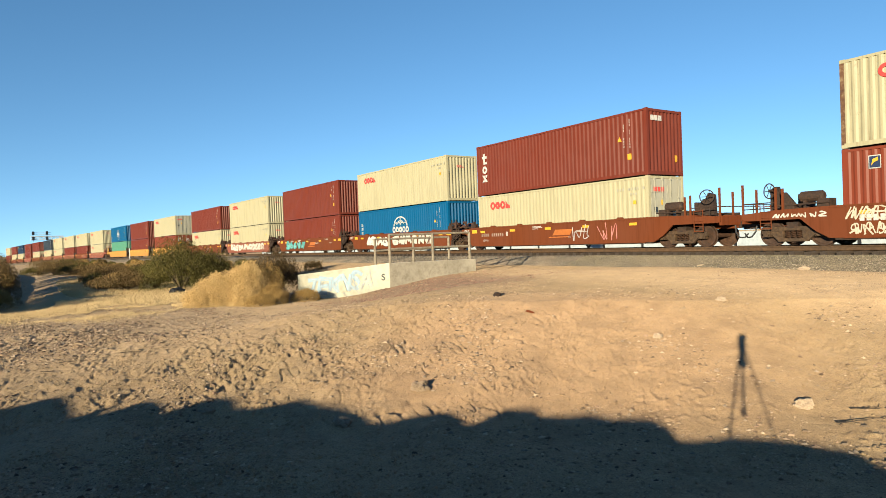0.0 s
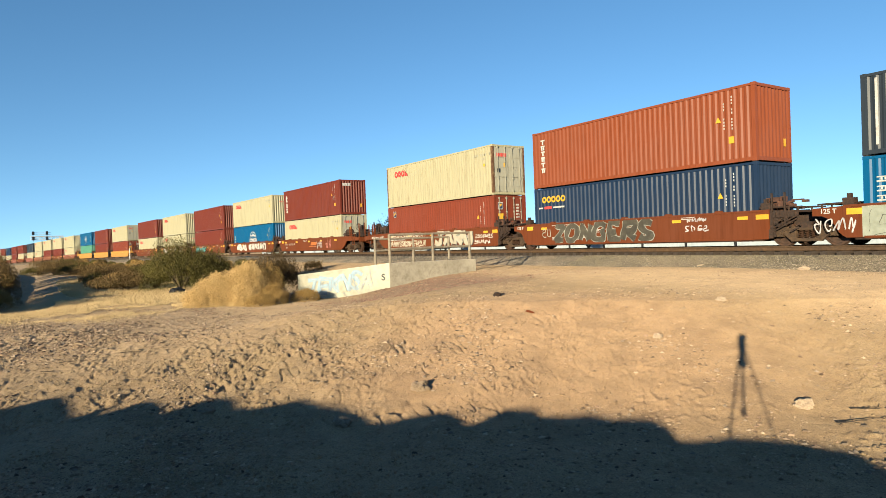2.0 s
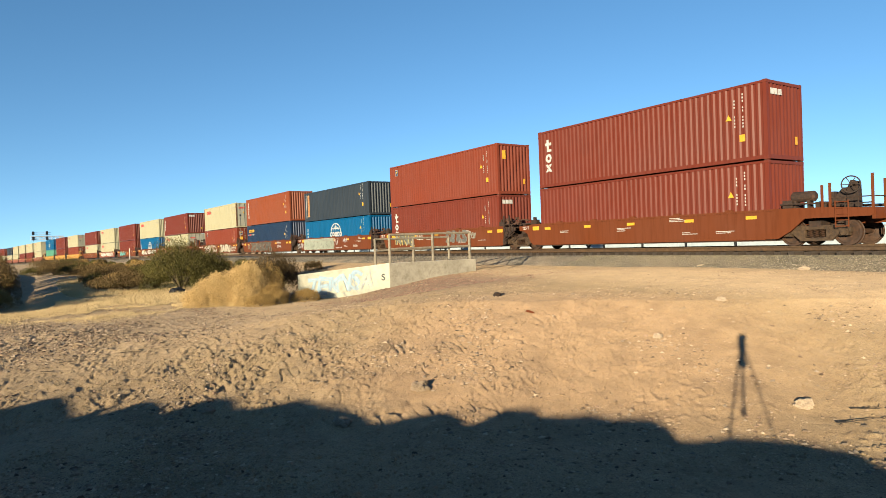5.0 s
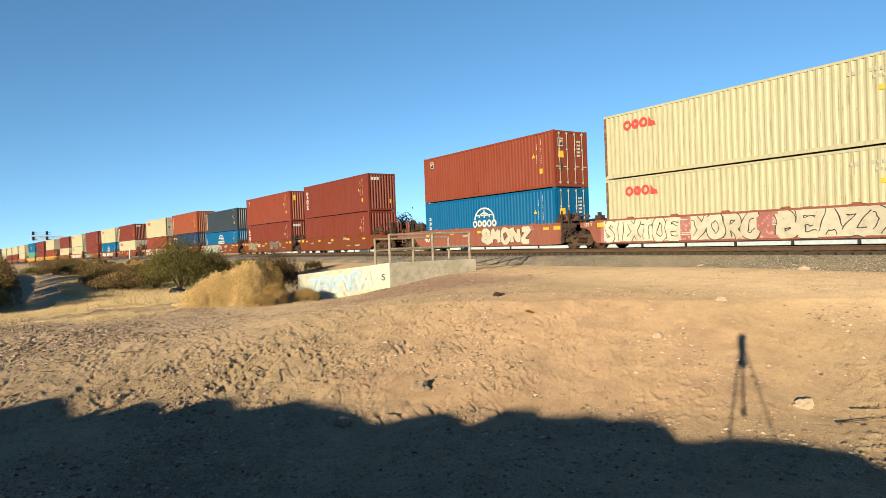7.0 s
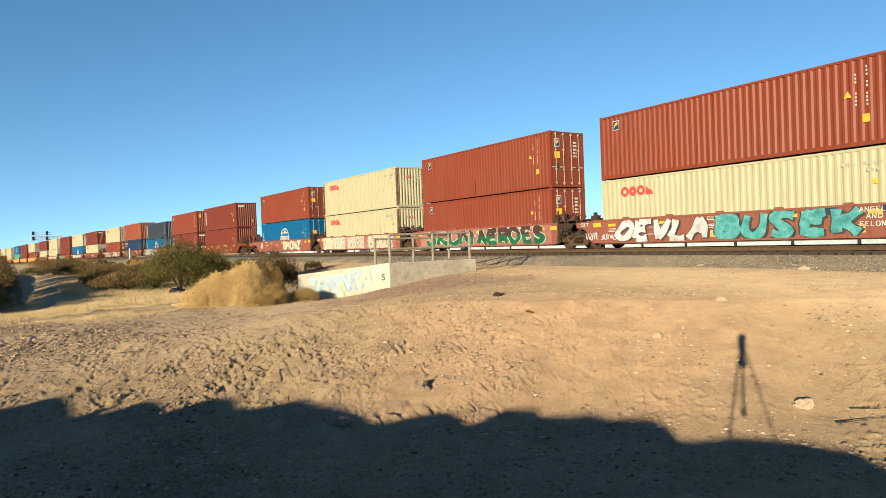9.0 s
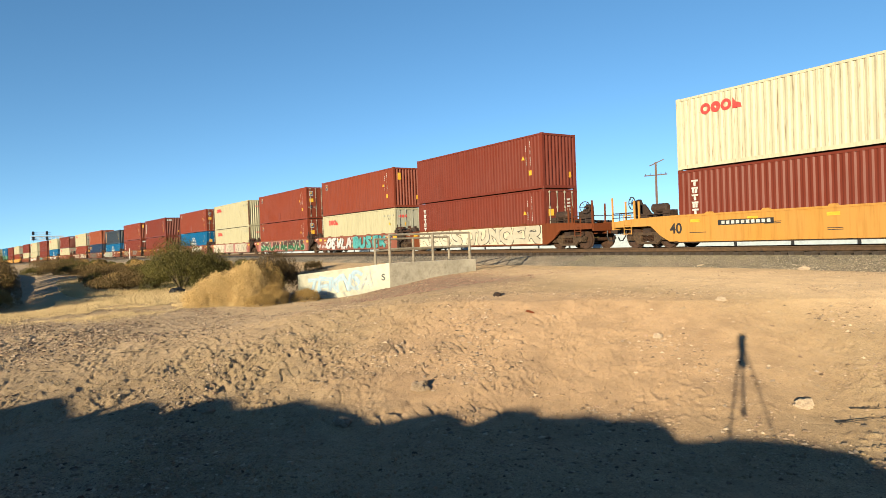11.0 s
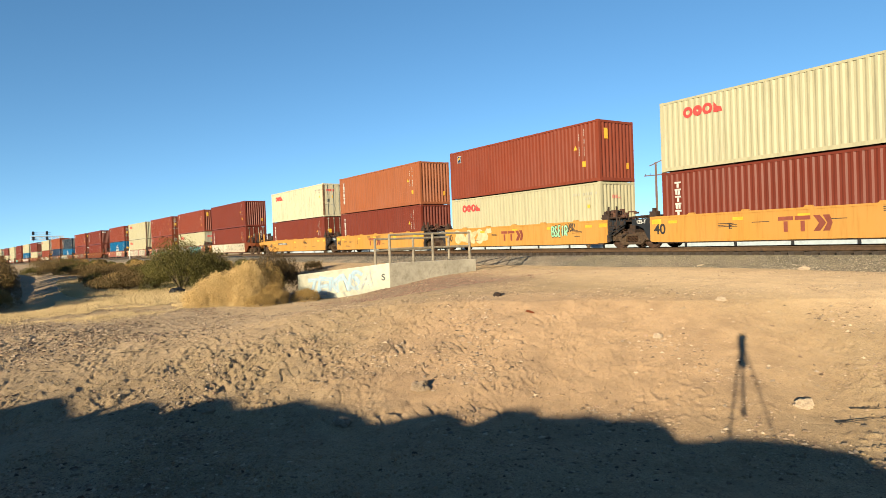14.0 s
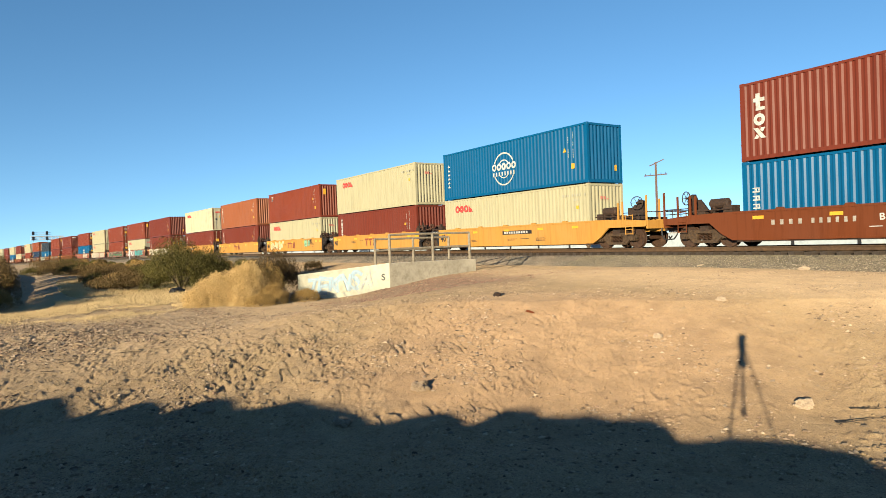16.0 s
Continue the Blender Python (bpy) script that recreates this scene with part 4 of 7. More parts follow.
def lettering(txt, size, x, z, material, parent, y=-SY - 0.004):
    if (txt, size) not in TEXT:
        TEXT[(txt, size)] = text_mesh(txt, size)
    part("lettering", TEXT[(txt, size)], material, parent, m=pose(x, y, z, 90, 0, 0))


def car_meshes():
    d = {}
    hx = HX
    for side, left_coupler, right_coupler in ((a, b, c) for a in ("n",) for b in (0, 1) for c in (0, 1)):
        def end(kind):
            # outline of one end from the bottom corner up to the top corner, outwards positive
            if kind:
                return [(hx + 0.35, SILL_Z0), (hx + 0.8, 0.52), (hx + 1.3, 0.95), (hx + 3.35, 0.95), (hx + 3.45, 1.0), (hx + 3.45, 1.2), (hx + 2.2, 1.3), (hx + 0.5, SILL_Z1)]
            return [(hx + 0.45, SILL_Z0), (hx + 0.52, 0.33), (hx + 0.52, SILL_Z1)]
        poly = end(right_coupler) + [(-x, z) for x, z in end(left_coupler)][::-1]
        bm = bmesh.new()
        prism(bm, poly, -SY, -SY + 0.09)
        box(bm, -hx - 0.3, hx + 0.3, -SY - 0.03, -SY + 0.13, SILL_Z1 - 0.07, SILL_Z1 + 0.004)
        box(bm, -hx + 0.1, hx - 0.1, -SY - 0.02, -SY + 0.16, SILL_Z0 - 0.02, SILL_Z0 + 0.05)
        d["sill", left_coupler, right_coupler] = mesh_of("side_sill", bm)
    bm = bmesh.new()
    box(bm, -6.3, 6.3, -SY + 0.08, SY - 0.08, 0.20, 0.26)
    d["floor"] = mesh_of("well_floor", bm)
    bm = bmesh.new()
    prism(bm, [(-0.16, SILL_Z1), (0.16, SILL_Z1), (0.10, SILL_Z1 + 0.07), (-0.10, SILL_Z1 + 0.07)], -SY - 0.015, -SY + 0.14)
    d["guide"] = mesh_of("container_guide", bm)
    bm = bmesh.new()
    prism(bm, rect(0, 0.42, 1.02, 1.14), -SY - 0.006, -SY - 0.002)
    d["reflector"] = mesh_of("reflector", bm)
    bm = bmesh.new()
    box(bm, 0, 0.05, -SY - 0.02, -SY + 0.05, 0.75, 1.92)
    d["grab_post"] = mesh_of("grab_post", bm)
    bm = bmesh.new()
    arm = [(hx + 0.5, 0.29), (hx + 0.68, 0.45), (hx + 0.9, 0.86), (hx + 1.2, 1.0), (hx + 1.52, 1.02), (hx + 1.52, 1.27), (hx + 0.5, 1.31)]
    prism(bm, arm, -SY + 0.02, -SY + 0.10)
    d["arm"] = mesh_of("end_arm", bm)
    bm = bmesh.new()
    arm = [(hx + 0.5, 0.29), (hx + 0.72, 0.36), (hx + 0.66, 0.75), (hx + 0.95, 0.98), (hx + 1.52, 1.06), (hx + 1.52, 1.24), (hx + 0.5, 1.31)]
    prism(bm, arm, -SY + 0.04, -SY + 0.10)
    for x in (0.6, 0.85, 1.1, 1.35):
        box(bm, hx + x, hx + x + 0.05, -SY - 0.01, -SY + 0.05, 1.0, 1.29)
    tube(bm, (hx + 0.55, -SY, 0.5), (hx + 1.5, -SY + 0.02, 0.98), 0.03)
    tube(bm, (hx + 0.55, -SY - 0.02, 0.62), (hx + 1.55, -SY, 1.1), 0.025)
    d["arm_r"] = mesh_of("end_arm", bm)
    # platform at an articulated end: bulkhead, deck and pipes, over the shared truck
    bm = bmesh.new()
    box(bm, hx + 0.10, hx + 0.22, -SY + 0.1, SY - 0.1, 0.3, 1.3)
    box(bm, hx + 0.2, hx + 1.55, -0.45, 0.45, 0.72, 1.1)
    box(bm, hx + 0.2, hx + 1.4, -SY + 0.1, SY - 0.1, 1.2, 1.27)
    d["bulkhead"] = mesh_of("end_platform", bm)
    bm = bmesh.new()
    for y in (-SY + 0.06, -0.75, 0.2, 0.9):
        tube(bm, (hx + 0.15, y, 1.42), (hx + 1.35, y, 1.40), 0.035)
        tube(bm, (hx + 0.3, y, 1.25), (hx + 0.3, y, 1.42), 0.03)
        tube(bm, (hx + 1.2, y, 1.25), (hx + 1.2, y, 1.40), 0.03)
    for x in (0.45, 0.8, 1.15):
        tube(bm, (hx + x, -SY + 0.06, 1.40), (hx + x, 0.9, 1.40), 0.03)
    box(bm, hx + 0.2, hx + 0.55, -SY + 0.02, -SY + 0.3, 1.34, 1.58)
    box(bm, hx + 0.3, hx + 0.42, -SY + 0.05, -SY + 0.2, 1.58, 1.72)
    d["walkway"] = mesh_of("walkway", bm)
    # brake gear heaped on the platform: rods, levers, valve bodies
    rng = random.Random(77)
    bm = bmesh.new()
    for k in range(16):
        x, y, z = hx + rng.uniform(0.3, 1.2), rng.uniform(-SY + 0.1, -0.2), rng.uniform(1.3, 1.66)
        box(bm, x, x + rng.uniform(0.08, 0.22), y, y + rng.uniform(0.08, 0.2), z, z + rng.uniform(0.06, 0.2))
    for k in range(12):
        x, y, z = hx + rng.uniform(0.2, 0.8), rng.uniform(-SY + 0.05, -0.1), rng.uniform(1.32, 1.8)
        tube(bm, (x, y, z), (x + rng.uniform(0.1, 0.4), y + rng.uniform(-0.1, 0.3), z + rng.uniform(-0.2, 0.06)), rng.uniform(0.018, 0.04), seg=6)
    tube(bm, (hx + 0.3, -0.9, 1.62), (hx + 0.75, -0.9, 1.62), 0.14, seg=12)
    d["gear"] = mesh_of("brake_gear", bm)
    bm = bmesh.new()
    for k in range(10):
        x, z = hx + 0.55 + rng.uniform(0, 0.9), rng.uniform(0.5, 1.2)
        tube(bm, (x, -SY + 0.02, z), (x + rng.uniform(-0.3, 0.4), -SY + rng.uniform(0.0, 0.15), z + rng.uniform(-0.3, 0.25)), rng.uniform(0.015, 0.032), seg=6)
    for x, z in ((0.62, 1.06), (0.95, 1.04), (1.3, 1.05)):
        box(bm, hx + x, hx + x + 0.13, -SY - 0.02, -SY + 0.06, z, z + 0.17)
    box(bm, hx + 0.5, hx + 0.64, -SY - 0.015, -SY + 0.06, 0.3, 0.62)
    d["rigging"] = mesh_of("brake_rigging", bm)
    bm = bmesh.new()
    for z in (0.8, 1.05):
        tube(bm, (hx + 0.6, -SY - 0.01, z), (hx + 1.1, -SY - 0.01, z), 0.02)
    d["grab"] = mesh_of("grab_iron", bm)
    # coupler end
    bm = bmesh.new()
    box(bm, hx + 0.10, hx + 0.22, -SY + 0.1, SY - 0.1, 0.3, 1.34)
    box(bm, hx + 0.2, hx + 3.4, -0.35, 0.35, 0.72, 1.15)
    box(bm, hx + 0.2, hx + 3.42, -SY + 0.1, SY - 0.1, 1.12, 1.18)
    box(bm, hx + 3.38, hx + 3.48, -SY + 0.05, SY - 0.05, 0.85, 1.22)
    d["c_deck"] = mesh_of("end_platform", bm)
    bm = bmesh.new()
    box(bm, hx + 3.4, hx + 3.75, -0.11, 0.11, 0.72, 0.98)
    box(bm, hx + 3.65, hx + 4.02, -0.2, 0.16, 0.66, 1.02)
    d["coupler"] = mesh_of("coupler", bm)
    bm = bmesh.new()
    pts = [(3.45, -0.42, 0.85), (3.5, -0.48, 0.55), (3.65, -0.5, 0.36), (3.85, -0.46, 0.34), (3.98, -0.42, 0.5)]
    for p, q in zip(pts, pts[1:]):
        tube(bm, (hx + p[0], p[1], p[2]), (hx + q[0], q[1], q[2]), 0.03)
    d["hose"] = mesh_of("air_hose", bm)
    bm = bmesh.new()
    box(bm, -0.035, 0.035, -0.03, 0.03, 0.0, 1.0)
    d["stake"] = mesh_of("corner_post", bm)
    bm = bmesh.new()
    for z in (1.38, 1.58):
        tube(bm, (hx + 2.2, -SY + 0.02, z), (hx + 3.42, -SY + 0.04, z), 0.022)
    tube(bm, (hx + 3.44, -SY + 0.04, 1.58), (hx + 3.44, SY - 0.04, 1.58), 0.022)
    for x in (2.6, 3.0):
        tube(bm, (hx + x, -SY + 0.03, 1.15), (hx + x, -SY + 0.03, 1.58), 0.02)
    d["handrail"] = mesh_of("handrail", bm)
    bm = bmesh.new()
    for x in (2.32, 2.72):
        tube(bm, (hx + x, -SY - 0.02, 0.62), (hx + x, -SY - 0.02, 1.5), 0.02)
    for z in (0.65, 0.85, 1.05, 1.25, 1.45):
        tube(bm, (hx + 2.32, -SY - 0.02, z), (hx + 2.72, -SY - 0.02, z), 0.018)
    d["ladder"] = mesh_of("ladder", bm)
    bm = bmesh.new()
    c = (hx + 2.62, -1.0, 2.02)
    ring(bm, c, (0.35, -1, 0), 0.27, 0.022, 22)
    rot = Vector((0.35, -1, 0)).to_track_quat("Z", "Y").to_matrix()
    for k in range(6):
        a = k * math.pi / 3
        tube(bm, c, Vector(c) + rot @ Vector((math.cos(a) * 0.27, math.sin(a) * 0.27, 0)), 0.013, seg=5)
    tube(bm, c, (c[0], c[1] + 0.35, c[2]), 0.05)
    d["brakewheel"] = mesh_of("brake_wheel", bm)
    bm = bmesh.new()
    prism(bm, [(hx + 2.35, 1.18), (hx + 2.75, 1.18), (hx + 2.72, 2.1), (hx + 2.5, 2.18), (hx + 2.38, 1.9)], -0.75, -0.5)
    prism(bm, [(hx + 1.6, 1.18), (hx + 2.4, 1.18), (hx + 2.4, 1.95), (hx + 2.2, 1.95)], -0.66, -0.58)
    d["brakestand"] = mesh_of("brake_stand", bm)
    bm = bmesh.new()
    tube(bm, (hx + 0.75, -0.98, 1.72), (hx + 1.45, -0.98, 1.72), 0.19, seg=14)
    tube(bm, (hx + 0.68, -0.98, 1.72), (hx + 0.75, -0.98, 1.72), 0.11, 0.19, seg=14)
    tube(bm, (hx + 1.45, -0.98, 1.72), (hx + 1.52, -0.98, 1.72), 0.19, 0.11, seg=14)
    for x in (0.85, 1.3):
        box(bm, hx + x - 0.04, hx + x + 0.04, -1.12, -0.84, 1.18, 1.58)
    d["tank"] = mesh_of("air_tank", bm)
    bm = bmesh.new()
    box(bm, hx + 0.45, hx + 0.8, -1.2, -0.7, 1.34, 1.62)
    box(bm, hx + 1.6, hx + 1.95, -1.25, -0.9, 1.18, 1.5)
    tube(bm, (hx + 0.4, -1.25, 1.48), (hx + 2.3, -1.25, 1.44), 0.03)
    tube(bm, (hx + 1.4, -0.6, 1.5), (hx + 2.4, -0.6, 1.3), 0.05)
    box(bm, hx + 1.7, hx + 1.85, -0.5, 0.4, 1.18, 1.85)
    tube(bm, (hx + 1.2, 0.3, 1.4), (hx + 3.2, 0.3, 1.3), 0.06)
    d["valve"] = mesh_of("brake_valve", bm)
    # truck
    bm = bmesh.new()
    prism(bm, [(-1.14, 0.45), (-1.14, 0.60), (-0.78, 0.70), (0.78, 0.70), (1.14, 0.60), (1.14, 0.45), (0.84, 0.49), (0.72, 0.56), (-0.72, 0.56), (-0.84, 0.49)], -1.11, -0.97)
    for sx in (-1, 1):
        prism(bm, [(sx * 0.83, 0.485), (sx * 0.71, 0.555), (sx * 0.34, 0.555), (sx * 0.34, 0.29), (sx * 0.44, 0.29), (sx * 0.52, 0.185)], -1.10, -0.98)
        box(bm, sx * 0.93 - 0.14, sx * 0.93 + 0.14, -1.15, -0.93, 0.34, 0.58)
        tube(bm, (sx * 0.93, -1.20, 0.46), (sx * 0.93, -1.0, 0.46), 0.115, seg=12)
        ring(bm, (sx * 0.52, -1.115, 0.61), (0, 1, 0), 0.07, 0.018, 10)
        ring(bm, (sx * 0.5, -1.105, 0.40), (0, 1, 0), 0.05, 0.015, 8)
    prism(bm, [(-0.53, 0.17), (0.53, 0.17), (0.44, 0.285), (-0.44, 0.285)], -1.12, -0.965)
    box(bm, -0.30, 0.30, -1.14, -0.99, 0.565, 0.645)
    d["side_frame"] = mesh_of("side_frame", bm)
    bm = bmesh.new()
    pts = [Vector((math.cos(a * 0.8) * 0.075, math.sin(a * 0.8) * 0.075, 0.29 + a * 0.0083)) for a in range(44)]
    for p, q in zip(pts, pts[1:]):
        tube(bm, p, q, 0.018, seg=4)
    d["springs"] = mesh_of("spring", bm)
    bm = bmesh.new()
    box(bm, -0.2, 0.2, -1.12, 1.12, 0.62, 0.86)
    box(bm, -0.3, 0.3, -0.35, 0.35, 0.70, 0.95)
    for sx in (-1, 1):
        box(bm, sx * 0.42 - 0.05, sx * 0.42 + 0.05, -0.95, 0.95, 0.3, 0.42)
    d["bolster"] = mesh_of("bolster", bm)
    bm = bmesh.new()
    tube(bm, (0, -1.0, 0), (0, 1.0, 0), 0.085, seg=10)
    for sy in (-1, 1):
        prof = [(0.69, 0.457), (0.69, 0.485), (0.72, 0.485), (0.725, 0.46), (0.83, 0.452), (0.83, 0.38), (0.80, 0.37), (0.78, 0.17), (0.85, 0.15), (0.85, 0.09)]
        rings = []
        for yy, rr in prof:
            rings.append([bm.verts.new((math.cos(2 * math.pi * i / 28) * rr, sy * yy, math.sin(2 * math.pi * i / 28) * rr)) for i in range(28)])
        for a, b in zip(rings, rings[1:]):
            for i in range(28):
                j = (i + 1) % 28
                bm.faces.new((a[i], a[j], b[j], b[i]))
        for i in range(5):
            a = 2 * math.pi * i / 5
            box(bm, math.cos(a) * 0.28 - 0.02, math.cos(a) * 0.28 + 0.02, sy * 0.80 - 0.015, sy * 0.80 + 0.015, math.sin(a) * 0.28 - 0.02, math.sin(a) * 0.28 + 0.02)
    d["wheelset"] = mesh_of("wheelset", bm)
    return d


WM = car_meshes()
WHEELS = []
FLIP = Matrix.Rotation(math.pi, 4, "Z")
MIRX = Matrix.Diagonal((-1, 1, 1, 1))


def truck(parent, x):
    t = part("truck", WM["bolster"], M["grime"], parent, "grimy cast steel two-axle truck", m=Matrix.Translation((x, 0, 0)))
    part("side_frame", WM["side_frame"], M["cast"], t)
    part("side_frame", WM["side_frame"], M["cast"], t, m=FLIP)
    for k in range(3):
        part("spring", WM["springs"], M["wheel"], t, m=Matrix.Translation((-0.2 + 0.2 * k, -1.03, 0)))
    for sx in (-0.9, 0.9):
        w = part("wheelset", WM["wheelset"], M["wheel"], t, "rusty steel wheels on an axle")
        WHEELS.append((w, sx))


def blob_letters(x0, x1, z0, z1, n, seed, spiky=0.0):
    """Fat, overlapping, unreadable tag shapes; returns (outline, fill, inner) polygons."""
    rng = random.Random(seed)
    out, fill, inner = [], [], []
    w = (x1 - x0) / n
    for i in range(n):
        cx, cz = x0 + (i + 0.5) * w, (z0 + z1) / 2 + rng.uniform(-0.04, 0.04)
        a0 = rng.uniform(0, 6.28)
        k = rng.choice((2, 3, 3, 4))
        pts = []
        for j in range(26):
            a = 2 * math.pi * j / 26
            r = 1 + 0.20 * math.sin(k * a + a0) + 0.10 * math.sin(5 * a + a0 * 2) + spiky * (0.35 if j % 3 == 0 else -0.1)
            # squarish outline
            q = 1 / max(abs(math.cos(a)), abs(math.sin(a))) ** 0.6
            pts.append((math.cos(a) * r * q, math.sin(a) * r * q))
        m = max(max(abs(p[0]) for p in pts), 1e-3)
        mz = max(abs(p[1]) for p in pts)
        lean = rng.uniform(-0.2, 0.25)
        P = [(cx + p[0] / m * w * 0.56 + lean * p[1] / mz * w * 0.4, cz + p[1] / mz * (z1 - z0) / 2 * 0.93) for p in pts]
        fill.append(P)
        out.append([(cx + (x - cx) * 1.10 + 0.02, cz + (z - cz) * 1.08 - 0.01) for x, z in P])
        for _ in range(2):
            ang = rng.uniform(0.9, 2.2)
            px, pz = cx + rng.uniform(-0.22, 0.22) * w, cz + rng.uniform(-0.22, 0.22) * (z1 - z0)
            l, t = rng.uniform(0.1, 0.26) * (z1 - z0), 0.022
            dx, dz = math.cos(ang) * l, math.sin(ang) * l
            inner.append([(px - dx - t, pz - dz), (px - dx + t, pz - dz), (px + dx + t, pz + dz), (px + dx - t, pz + dz)])
    return out, fill, inner


STROKES = [
    [(0, 0.9), (0.2, 0.1), (0.5, 0.7), (0.8, 0.1), (1, 0.95)],
    [(0.9, 0.85), (0.3, 0.95), (0.1, 0.6), (0.8, 0.4), (0.7, 0.05), (0.05, 0.1)],
    [(0.1, 0), (0.15, 0.95), (0.8, 0.8), (0.75, 0.45), (0.2, 0.4), (0.95, 0)],
    [(0.9, 0.2), (0.5, 0), (0.1, 0.35), (0.2, 0.85), (0.7, 0.95), (0.85, 0.6), (0.4, 0.45)],
    [(0.1, 0.95), (0.15, 0.05), (0.9, 0.15), (0.6, 0.5), (0.85, 0.9)],
    [(0.05, 0.1), (0.45, 0.95), (0.55, 0.3), (0.95, 0.9), (0.8, 0.0)],
]


def glyph_path(x, z, w, h, rng, wild):
    """A smooth random stroke inside a cell."""
    lean = rng.uniform(-0.1, 0.25)
    P = []
    fx, fz = rng.random() < 0.5, rng.random() < 0.5
    for u, v in rng.choice(STROKES):
        u, v = 1 - u if fx else u, 1 - v if fz else v
        u, v = u + rng.uniform(-wild, wild), v + rng.uniform(-wild, wild) * 0.6
        P.append((x + (u + lean * (v - 0.5)) * w, z + min(1, max(0, v)) * h))
    P = [P[0]] + P + [P[-1]]
    path = []
    for a, b, c, d in zip(P, P[1:], P[2:], P[3:]):
        for k in range(7):
            t = k / 7
            path.append(tuple(0.5 * (2 * b[i] + (c[i] - a[i]) * t + (2 * a[i] - 5 * b[i] + 4 * c[i] - d[i]) * t * t + (3 * b[i] - a[i] - 3 * c[i] + d[i]) * t ** 3) for i in (0, 1)))
    return path + [P[-1]]


def ribbon(path, width, y, rise=0.004, shift=(0, 0), lo=0.0, hi=9.0):
    """A flat painted stroke along a path, which climbs a little so that it may cross itself."""
    bm = bmesh.new()
    n = len(path)
    rows = []
    for i, (x, z) in enumerate(path):
        (xa, za), (xb, zb) = path[max(0, i - 1)], path[min(n - 1, i + 1)]
        l = math.hypot(xb - xa, zb - za) or 1
        wd = width * (1 + 0.18 * math.sin(i * 0.55 + path[0][0] * 3))
        nx, nz = -(zb - za) / l * wd / 2, (xb - xa) / l * wd / 2
        yy = y - rise * i / n
        rows.append([bm.verts.new((x + s * nx + shift[0], yy + d, min(hi, max(lo, z + s * nz + shift[1])))) for s in (-1, 1) for d in (0, 0.0015)])
    for r, q in zip(rows, rows[1:]):
        bm.faces.new((r[0], r[2], q[2], q[0]))
        bm.faces.new((r[0], q[0], q[1], r[1]))
        bm.faces.new((r[2], r[3], q[3], q[2]))
    return bm


def graffiti(parent, x0, x1, n, seed, fill, line, z0=0.36, z1=1.26, spiky=0.0, under=None, shade=None, lift=0.0):
    """Overlapping, unreadable sprayed strokes with an outline and a highlight."""
    rng = random.Random(seed)
    y = -SY - 0.003 - lift
    if under:
        a, _, _ = blob_letters(x0 - 0.3, x1 + 0.3, z0 - 0.05, z1 + 0.03, max(2, n - 1), seed + 50, 0.12)
        for k, poly in enumerate(a):
            bm = bmesh.new()
            prism(bm, poly, y - 0.0008 * (1 + k % 3), y + 0.001)
            part("graffiti_backing", bm, M[under], parent)
        y -= 0.003
    w = (x1 - x0) / n
    thin = spiky >= 0.3
    sw = 0.045 if thin else min(0.30 * w, 0.24)
    for k in range(n):
        path = glyph_path(x0 + (k + 0.12) * w, z0 + sw * 0.7, w * 0.78, z1 - z0 - sw * 1.4, rng, 0.24)
        e = 0.004 * (k % 2)
        if not thin and shade:
            part("graffiti_shade", ribbon(path, sw * 1.2, y - e * 0.3, 0.0015, (0.09, -0.06), z0 - 0.02, z1 + 0.02), M[shade], parent)
        shape = part("graffiti_shape", ribbon(path, sw, y - 0.008 - e, 0.004, lo=z0, hi=z1), M[fill], parent, "sprayed stroke")
        if not thin:
            part("outline", ribbon(path, sw + 0.07, y - 0.002 - e, 0.003, lo=z0 - 0.03, hi=z1 + 0.03), M[line], shape)
            part("highlight", ribbon(path[3:len(path) // 2], 0.022, y - 0.016 - e, 0.002, (-sw * 0.2, sw * 0.2)), M["spray_white"] if fill != "spray_white" else M["spray_silver"], shape)


